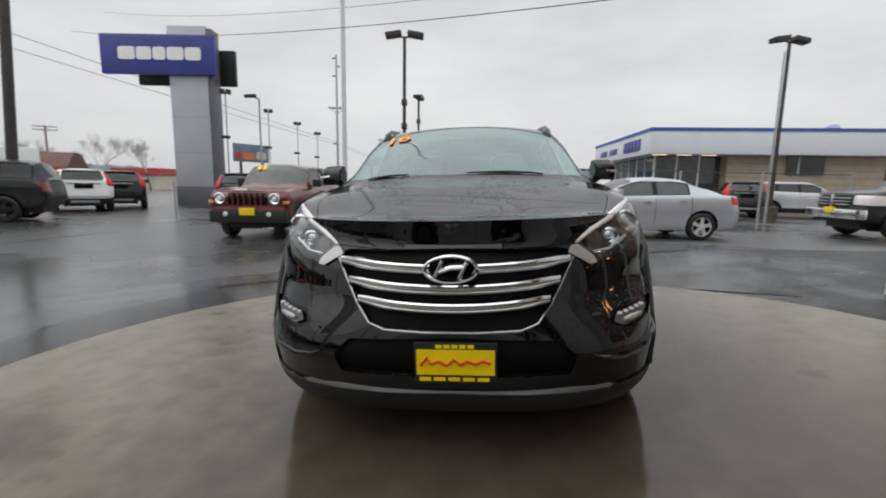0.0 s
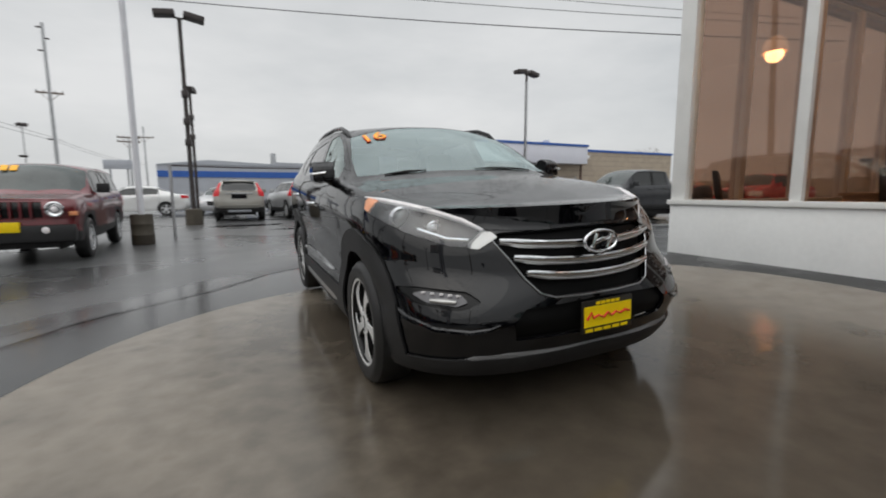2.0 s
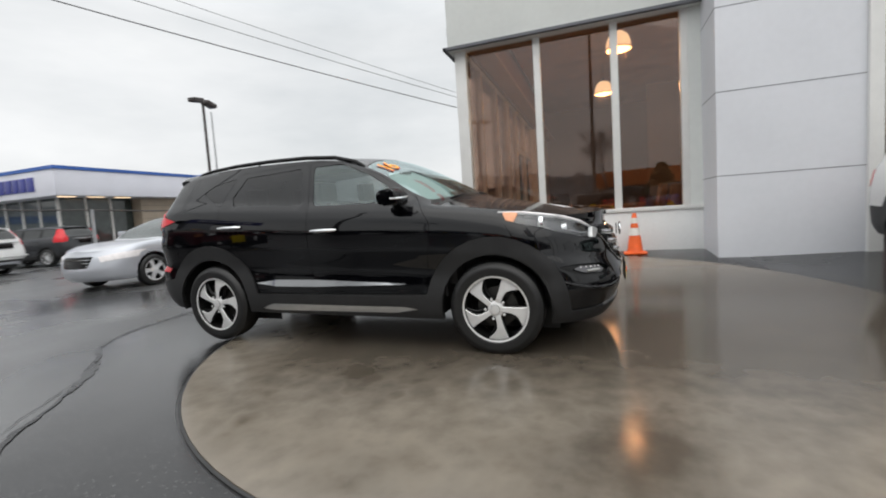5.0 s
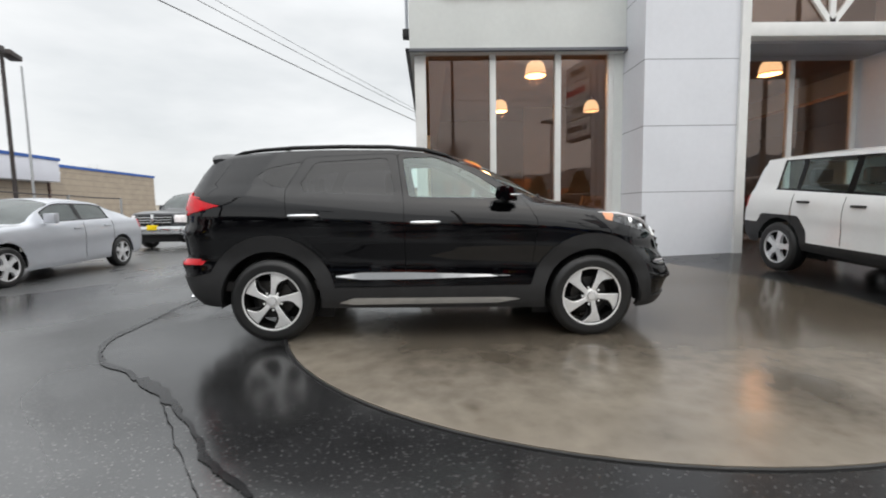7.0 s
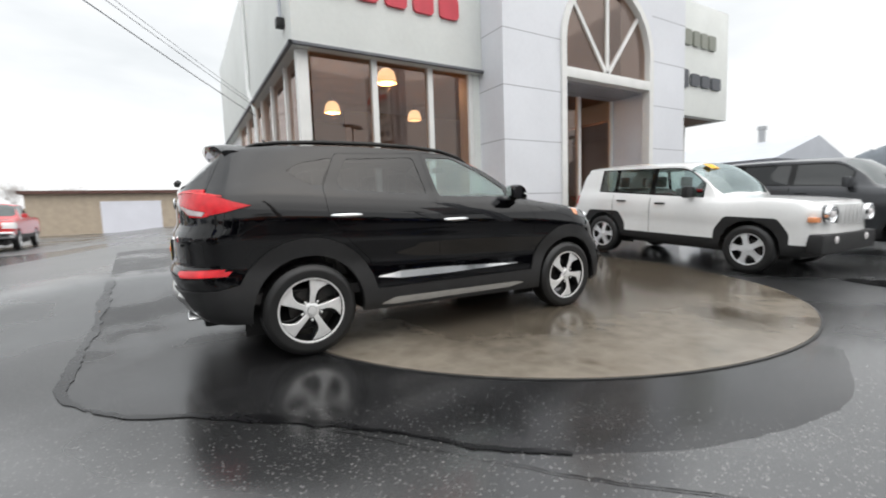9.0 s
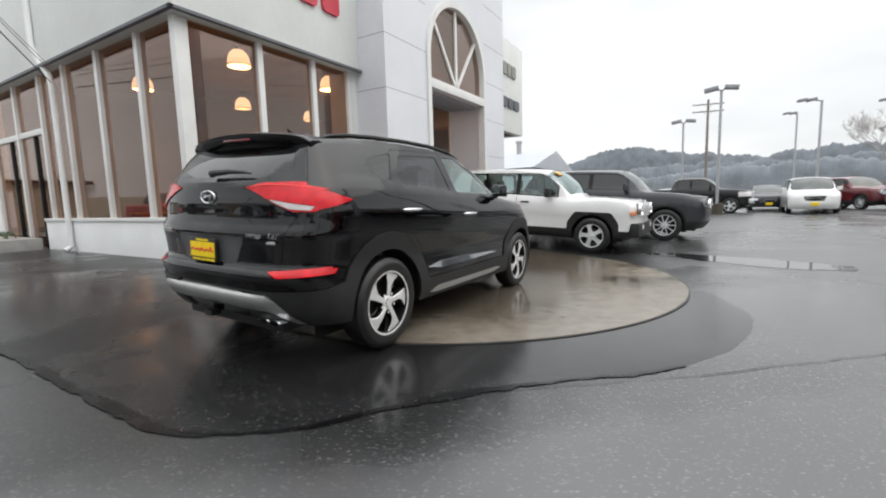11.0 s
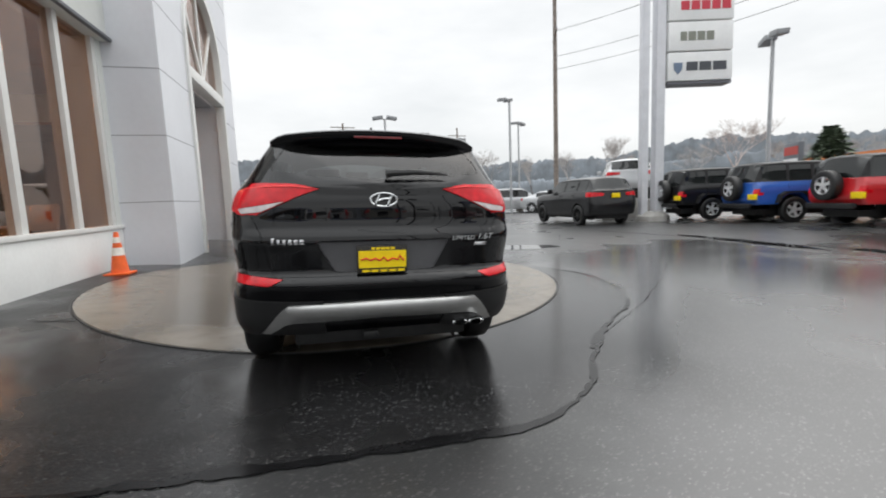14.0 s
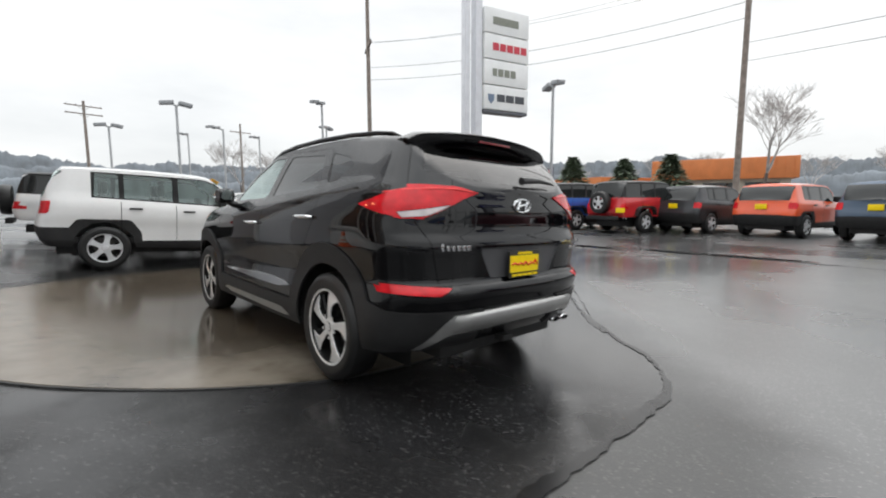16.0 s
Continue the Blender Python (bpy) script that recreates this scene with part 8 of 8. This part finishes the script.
# brand pylon behind the parked row
t = thing("sign_pylon", "white twin-post pylon carrying stacked white sign panels", "sign", pose(-11.6, -5.25, 0, 0, 0, 165))
part("foot", lathe(bmesh.new(), [(0.62, 0.0), (0.58, 0.25), (0.35, 0.42)], 20), M["concrete"], t)
part("post", boxed(-0.02, 0.30, -0.20, 0.20, 0, 11.5, 0.02), M["pole_white"], t)
part("post", boxed(-0.50, -0.26, -0.16, 0.16, 0, 11.3, 0.02), M["pole_white"], t)
for i in range(4):
    z = 5.05 + 1.03 * i
    pn = part("sign_panel", boxed(0.34, 2.62, -0.30, 0.30, z, z + 0.98, 0.03), M["white_wall"], t, "white sign panel")
    mk, ws = ((M["dark_mark"], (0.40, 0.42, 0.48)), (M["olive_mark"], (0.22, 0.26, 0.26, 0.26)), (M["red_mark"], (0.30,) * 5), (M["olive_mark"], (1.3,)))[i]
    for side in (-1, 1):
        u = 0.98 if i == 0 else 0.75
        if i == 0:
            pts = [(0.52, z + 0.62), (0.84, z + 0.62), (0.82, z + 0.38), (0.68, z + 0.22), (0.54, z + 0.38)]
            part("shield_mark", prismed([(1.48 + side * (1.48 - a) * -1 if side > 0 else a, b) for a, b in pts], "y", *sorted((side * 0.30, side * 0.315))), M["slate_mark"], pn)
        for w in ws:
            a, b = (u, u + w) if side < 0 else (2.96 - u - w, 2.96 - u)
            part("letter_block", boxed(a, b, *sorted((side * 0.30, side * 0.315)), z + 0.34, z + 0.64), mk, pn)
            u += w + 0.06
part("panel_base", boxed(0.34, 2.62, -0.26, 0.26, 4.93, 5.04, 0.01), M["grey_clad_dark"], t)

# display ramp under the raised silver car
bm = bmesh.new()
box(bm, -1.1, 1.1, -2.6, 2.6, 0.0, 0.845, 0.04)
ramp = finish(bm, "display_ramp", M["concrete"])
ramp.matrix_basis = pose(-13.3, -9.2, 0, 0, 0, -30)
tagged(ramp, "grey concrete display block under the silver SUV", "ramp")


# ---------------------------------------------------------------- neighbouring buildings
def building(name, label, m, category="building"):
    return thing(name, label, category, m)


b = building("dealer_building", "tan block dealer building with a white canopy fascia and blue edge", pose(9.9, 26.6, 0))
part("wall", boxed(4.8, 24.2, 0.9, 12.0, 0, 4.3), M["tan_wall"], b)
part("wall", boxed(1.6, 4.8, 5.0, 12.0, 0, 3.3), M["tan_wall"], b, "tan wall behind the showroom glass")
part("canopy", boxed(0, 13.5, 0, 12.0, 3.25, 4.55, 0.03), M["white_fascia"], b, "white canopy fascia")
part("canopy_edge", boxed(-0.05, 13.55, -0.05, 12.05, 4.55, 4.72), M["blue_band"], b, "blue roof edge")
part("canopy_edge", boxed(13.56, 24.3, 0.85, 12.05, 4.30, 4.48), M["blue_band"], b, "blue roof edge")
# glow of the lit room is put into the bays' paler pane colour
for i in range(3):
    x = 0.9 + i * 1.3
    part("glass_bay", boxed(x + 0.05, x + 1.25, 1.6, 1.63, 0.2, 3.25), M["glass_pale"], b, "showroom glass bay")
    part("glass_post", boxed(x - 0.05, x + 0.05, 1.55, 1.68, 0, 3.25), M["mullion"], b)
for i in range(6):
    y = 1.7 + i * 1.5
    part("glass_bay", boxed(0.95, 0.98, y + 0.05, y + 1.45, 0.2, 3.25), M["glass_pale"], b, "showroom glass bay")
    part("glass_post", boxed(0.9, 1.02, y - 0.05, y + 0.05, 0, 3.25), M["mullion"], b)
for i in range(3):
    part("canopy_light", boxed(0.4 + 1.4 * i, 1.2 + 1.4 * i, 0.6, 0.72, 3.22, 3.248), M["lamp_glow"], b, "strip light under the canopy")
w = part("window", boxed(8.1, 10.2, 0.82, 0.88, 2.15, 3.24), M["glass_block"], b, "blue-grey window")
part("window_frame", boxed(8.72, 8.78, 0.80, 0.84, 2.15, 3.24), M["mullion"], w)
part("wall_lamp", boxed(14.0, 14.35, 0.65, 0.9, 3.75, 4.0, 0.03), M["white_mark"], b)
part("downpipe", boxed(13.6, 13.7, 0.80, 0.9, 0, 4.3), M["brown_roof"], b)
for zz in np.arange(0.4, 4.2, 0.4):
    part("block_course", boxed(4.8, 24.2, 0.892, 0.904, zz - 0.008, zz + 0.008), M["grey_clad_dark"], b)
u = 1.6
for w in (0.55, 0.50, 0.45, 0.55, 0.55):
    part("letter_block", boxed(-0.06, 0.0, u, u + w, 3.55, 4.25, 0.02), M["blue_sign"], b, "violet-blue sign block")
    u += w + 0.12
for u0 in (6.2, 8.6):
    part("letter_block", boxed(-0.05, 0.0, u0, u0 + 1.7, 3.65, 4.05, 0.02), M["blue_sign"], b, "violet-blue sign block")
t = thing("satellite_dish", "pale satellite dish on the dealer's roof", "satellite dish", pose(24.6, 34.0, 4.9, -50, 0, 20))
part("dish", lathe(bmesh.new(), [(0.05, -0.3), (0.6, -0.22), (1.05, -0.02), (1.2, 0.12), (1.18, 0.14), (0.6, -0.16)], 28), M["white_fascia"], t)
part("mast", boxed(-0.08, 0.08, -0.08, 0.08, -1.1, -0.2), M["pole_grey"], t)
b = building("low_building", "tan low building with a white roller door beyond the lot", pose(38.8, 4.0, 0))
part("wall", boxed(0, 14, 0, 11.6, 0, 3.1), M["tan_wall"], b)
part("roof", boxed(-0.35, 14.3, -0.3, 11.9, 3.1, 3.35), M["brown_roof"], b)
part("roller_door", boxed(-0.06, 0.02, 3.2, 7.2, 0, 2.5), M["white_fascia"], b, "white roller door")
b = building("yard_wall", "long pale tan yard wall behind the lot", pose(52, 16, 0), "wall")
part("wall", boxed(0, 0.4, 0, 26, 0, 2.4), M["beige"], b)

b = building("warehouse", "long grey warehouse with a blue band", pose(-7.9, 47, 0))
part("wall", boxed(0, 13.4, 0, 12, 0, 3.74), M["grey_clad"], b)
part("band", boxed(0.02, 13.3, -0.06, 0.0, 2.60, 3.17), M["blue_band"], b, "blue painted band")
part("roof", prismed([(-0.1, 3.74), (4.2, 4.20), (9.95, 3.94), (10.0, 4.14), (13.5, 4.06), (13.5, 3.74)], "y", -0.08, 12.0), M["grey_clad"], b)
part("vent", boxed(9.7, 10.2, 1.0, 1.5, 3.9, 5.1, 0.05), M["pole_grey"], b)
t = thing("lot_sign", "violet panel sign on posts in the dealer's lot", "sign", pose(6.75, 28.0, 0, 0, 0, -15))
part("panel", boxed(-0.42, 0.42, -0.05, 0.05, 1.80, 2.36, 0.02), M["blue_sign"], t, "violet sign panel")
for z, w in ((2.20, 0.30), (2.06, 0.24), (1.93, 0.30)):
    part("sign_bar", boxed(-w, w, -0.056, -0.05, z - 0.025, z + 0.025), M["white_mark"], t)
for x in (-0.34, 0.34):
    part("sign_post", boxed(x - 0.03, x + 0.03, 0.05, 0.10, 0, 2.3), M["pole_dark"], t)
b = building("brown_shop", "low shop with a brown roof and red front", pose(-68, 46, 0, 0, 0, 30))
part("wall", boxed(0, 16, 0, 9, 0, 2.8), M["brown_roof"], b)
part("roof", prismed([(-0.6, 2.8), (3, 5.0), (6.5, 5.0), (9.6, 2.8)], "x", -0.5, 16.5), M["brown_roof"], b)
part("front_panel", boxed(9.0, 16.2, -0.4, -0.1, 2.1, 3.0), M["vivid_red"], b)
b = building("roadside_shop", "low white shop with red fascia across the road", pose(-57.5, 66, 0))
part("wall", boxed(0, 7.2, 0, 8, 0, 2.35), M["beige"], b)
part("fascia", boxed(-0.3, 7.5, -0.4, 8.2, 2.35, 3.35), M["vivid_red"], b)
t = thing("billboard", "roadside billboard with a faded food picture on a steel frame", "billboard", pose(-17.2, 32.6, 0, 0, 0, 61))
part("panel", boxed(-1.45, 1.45, -0.08, 0.08, 2.78, 4.10, 0.03), M["slate_mark"], t, "faded blue-grey panel")
part("picture_shape", prismed(rounded([(-0.75, 2.95), (0.20, 2.95), (0.20, 3.42), (-0.75, 3.50)], 0.3, 3), "y", -0.10, -0.08), M["orange_metal"], t, "brown-orange picture shape")
part("picture_shape", prismed(rounded([(0.30, 3.0), (1.25, 3.0), (1.2, 3.55), (0.4, 3.60)], 0.3, 3), "y", -0.10, -0.08), M["beige"], t, "cream picture shape")
part("picture_band", boxed(-1.35, -0.85, -0.10, -0.08, 2.95, 3.45), M["vivid_red"], t, "red picture corner")
for x in (-0.9, 0.9):
    part("leg", boxed(x - 0.08, x + 0.08, -0.06, 0.06, 0, 2.78), M["pole_dark"], t)

b = building("orange_restaurant", "low beige building with an orange standing-seam roof band", pose(-35.1, -6.7, 0, 0, 0, 104.8))
part("wall", boxed(0, 8.6, 0, 12, 0, 2.8), M["beige"], b)
part("roof_band", boxed(-0.4, 9.0, -0.5, 12.4, 2.75, 4.3, 0.05), M["orange_metal"], b, "orange metal roof band")
for i in range(18):
    x = -0.3 + i * 0.53
    part("seam", boxed(x - 0.025, x + 0.025, 12.4, 12.44, 2.8, 4.15), M["orange_metal"], b)
    part("seam", boxed(x - 0.025, x + 0.025, -0.54, -0.50, 2.8, 4.15), M["orange_metal"], b)
for i in range(3):
    part("window", boxed(0.5 + i * 2.7, 2.6 + i * 2.7, -0.08, 0.02, 0.7, 2.5), M["glass_block"], b)
b = building("orange_shop", "long low shop with an orange fascia behind the parked row", pose(-46, -40, 0, 0, 0, 70))
part("wall", boxed(0, 30.0, 0, 10, 0, 2.0), M["beige"], b)
part("fascia", boxed(-0.3, 30.3, -0.4, 10.3, 2.0, 3.3), M["orange_metal"], b)
t = thing("gas_sign", "dark framed roadside sign with coloured bars", "sign", pose(-30.5, -14.2, 0, 0, 0, 60))
part("panel", boxed(-1.0, 1.0, -0.15, 0.15, 1.0, 4.0, 0.03), M["grey_clad_dark"], t)
for z, mk in ((3.2, "vivid_red"), (2.4, "white_mark"), (1.6, "blue_band")):
    part("sign_bar", boxed(-0.9, 0.9, -0.18, -0.15, z, z + 0.55), M[mk], t)
b = building("workshop", "low pale grey workshop with a sloping roof past the showroom", pose(9.7, -40.0, 0))
part("wall", boxed(0, 26, 0, 12, 0, 3.6), M["white_fascia"], b)
part("roof", prismed([(-0.6, 3.6), (6, 5.4), (12.6, 3.6)], "x", -0.5, 26.5), M["grey_clad"], b, "grey metal roof")
part("flue", lathe(bmesh.new(), [(0.25, 4.6), (0.25, 6.6), (0.34, 6.62), (0.34, 6.9)], 14, Matrix.Translation((4.0, 4.0, 0))), M["pole_grey"], b)
t = thing("box_trailer", "white box trailer parked at the road", "trailer", pose(-19.0, 13.0, 0, 0, 0, 80))
part("box", boxed(-3.5, 3.5, -1.2, 1.2, 0.9, 2.4, 0.05), M["white_wall"], t)
for x in (-2.0, -1.0, 2.4):
    for g in (-1, 1):
        part("wheel", lathe(bmesh.new(), [(0.45, -0.14), (0.45, 0.14), (0.2, 0.15)], 18, Matrix.Translation((x, g * 1.0, 0.45)) @ Matrix.Rotation(radians(90), 4, "X")), M["rubber"], t)


# ---------------------------------------------------------------- trees and far woods
def bare_tree(x, y, h, seed, lab="bare winter tree behind the lot"):
    rng = random.Random(seed)
    t = thing("bare_tree", lab, "tree", pose(x, y, 0), "bare trees")
    trunk, crown = bmesh.new(), bmesh.new()

    def grow(bm, p, d, length, r, depth):
        n = 3
        pts, rad = [p], [r]
        for k in range(n):
            d = (d + Vector((rng.uniform(-1, 1), rng.uniform(-1, 1), rng.uniform(-0.1, 0.5))) * 0.16).normalized()
            p = p + d * length / n
            pts.append(p)
            rad.append(r * (1 - 0.35 * (k + 1) / n))
        tube(bm, pts, [max(q, 0.007) for q in rad], 6 if depth < 2 else 3, caps=False)
        if depth < 5:
            for _ in range(4 if depth < 4 else 5):
                q = pts[rng.choice((2, 3, 3))]
                a = rng.uniform(0, 6.28)
                nd = (d + Vector((math.cos(a), math.sin(a), rng.uniform(-0.2, 0.5))) * rng.uniform(0.45, 0.85)).normalized()
                grow(crown, q, nd, length * rng.uniform(0.58, 0.78), rad[-1] * 0.68, depth + 1)
    grow(trunk, Vector((0, 0, 0)), Vector((0, 0, 1)), h * 0.30, h * 0.015, 0)
    part("trunk", trunk, M["bark"], t)
    part("crown", crown, M["twig"], t)
    return t


first = bare_tree(-33.5, 0.6, 10.0, 5, "bare winter tree beside the orange building")
rng = random.Random(21)
spots = [(-47, 52, 0.85, 50), (-43, 55, 0.8, 150), (-60, 56, 0.8, 250), (62, 66, 1.1, 20), (72, 60, 1.15, 90), (66, 22, 0.7, 10), (70, 26, 0.6, 70), (74, 18, 0.7, 130)]
for a in range(166, 252, 5):
    d = rng.uniform(62, 95)
    spots.append((d * math.cos(radians(a)), d * math.sin(radians(a)), rng.uniform(0.85, 1.3), rng.uniform(0, 360)))
for x, y, s, a in spots:
    copy_thing(first, pose(x, y, 0, 0, 0, a) @ Matrix.Scale(s, 4))


def conifer(x, y, h, r, seed, lab="dark green clipped conifer behind the parked cars"):
    rng = random.Random(seed)
    t = thing("conifer", lab, "tree", pose(x, y, 0), "conifers")
    tr = bmesh.new()
    tube(tr, [(0, 0, 0), (0, 0, h * 0.95)], [h * 0.03, 0.01], 6)
    part("trunk", tr, M["bark"], t)
    bm = bmesh.new()
    for k in range(1800):
        f = rng.random() ** 0.8
        z = h * (0.08 + 0.9 * f)
        rr = r * (1 - f) ** 0.8 * rng.uniform(0.25, 1.0) + 0.02
        a = rng.uniform(0, 6.28)
        c = Vector((rr * math.cos(a), rr * math.sin(a), z))
        o = Vector((math.cos(a), math.sin(a), rng.uniform(-0.5, 0.3))).normalized() * h * rng.uniform(0.06, 0.11)
        s = Vector((-math.sin(a), math.cos(a), rng.uniform(-0.4, 0.4))) * h * rng.uniform(0.02, 0.035)
        bm.faces.new([bm.verts.new(q) for q in (c - o * 0.3, c + o * 0.35 + s, c + o, c + o * 0.35 - s)])
    part("crown", bm, M["needle"], t)
    return t


c0 = conifer(-27.0, -9.6, 4.4, 1.9, 1)
copy_thing(c0, pose(-27.5, -6.0, 0, 0, 0, 80) @ Matrix.Scale(0.92, 4))
copy_thing(c0, pose(-28.0, -3.2, 0, 0, 0, 150) @ Matrix.Scale(0.95, 4))
copy_thing(c0, pose(13.5, 34.5, 0, 0, 0, 20) @ Matrix.Scale(0.8, 4))


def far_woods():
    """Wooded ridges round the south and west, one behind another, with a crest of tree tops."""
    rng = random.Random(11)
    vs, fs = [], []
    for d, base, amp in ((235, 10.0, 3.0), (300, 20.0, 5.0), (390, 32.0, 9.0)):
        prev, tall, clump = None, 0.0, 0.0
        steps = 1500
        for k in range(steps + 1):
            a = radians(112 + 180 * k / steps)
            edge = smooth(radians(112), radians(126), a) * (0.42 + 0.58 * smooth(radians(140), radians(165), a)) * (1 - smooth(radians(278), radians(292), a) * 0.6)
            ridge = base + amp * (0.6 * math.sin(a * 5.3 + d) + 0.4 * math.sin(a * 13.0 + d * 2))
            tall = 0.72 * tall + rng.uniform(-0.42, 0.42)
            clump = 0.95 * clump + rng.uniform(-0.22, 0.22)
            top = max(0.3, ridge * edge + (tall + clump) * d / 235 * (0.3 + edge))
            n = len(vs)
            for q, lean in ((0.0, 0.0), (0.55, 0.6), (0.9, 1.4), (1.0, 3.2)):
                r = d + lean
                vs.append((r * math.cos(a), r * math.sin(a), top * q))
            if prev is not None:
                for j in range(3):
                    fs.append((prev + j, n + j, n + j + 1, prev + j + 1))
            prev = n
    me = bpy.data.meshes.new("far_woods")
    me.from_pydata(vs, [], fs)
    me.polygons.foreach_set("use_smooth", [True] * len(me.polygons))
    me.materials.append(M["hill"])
    tagged(new("far_woods", me), "wooded ridge along the horizon, haze painted into its colour", "woods", kind="stuff")


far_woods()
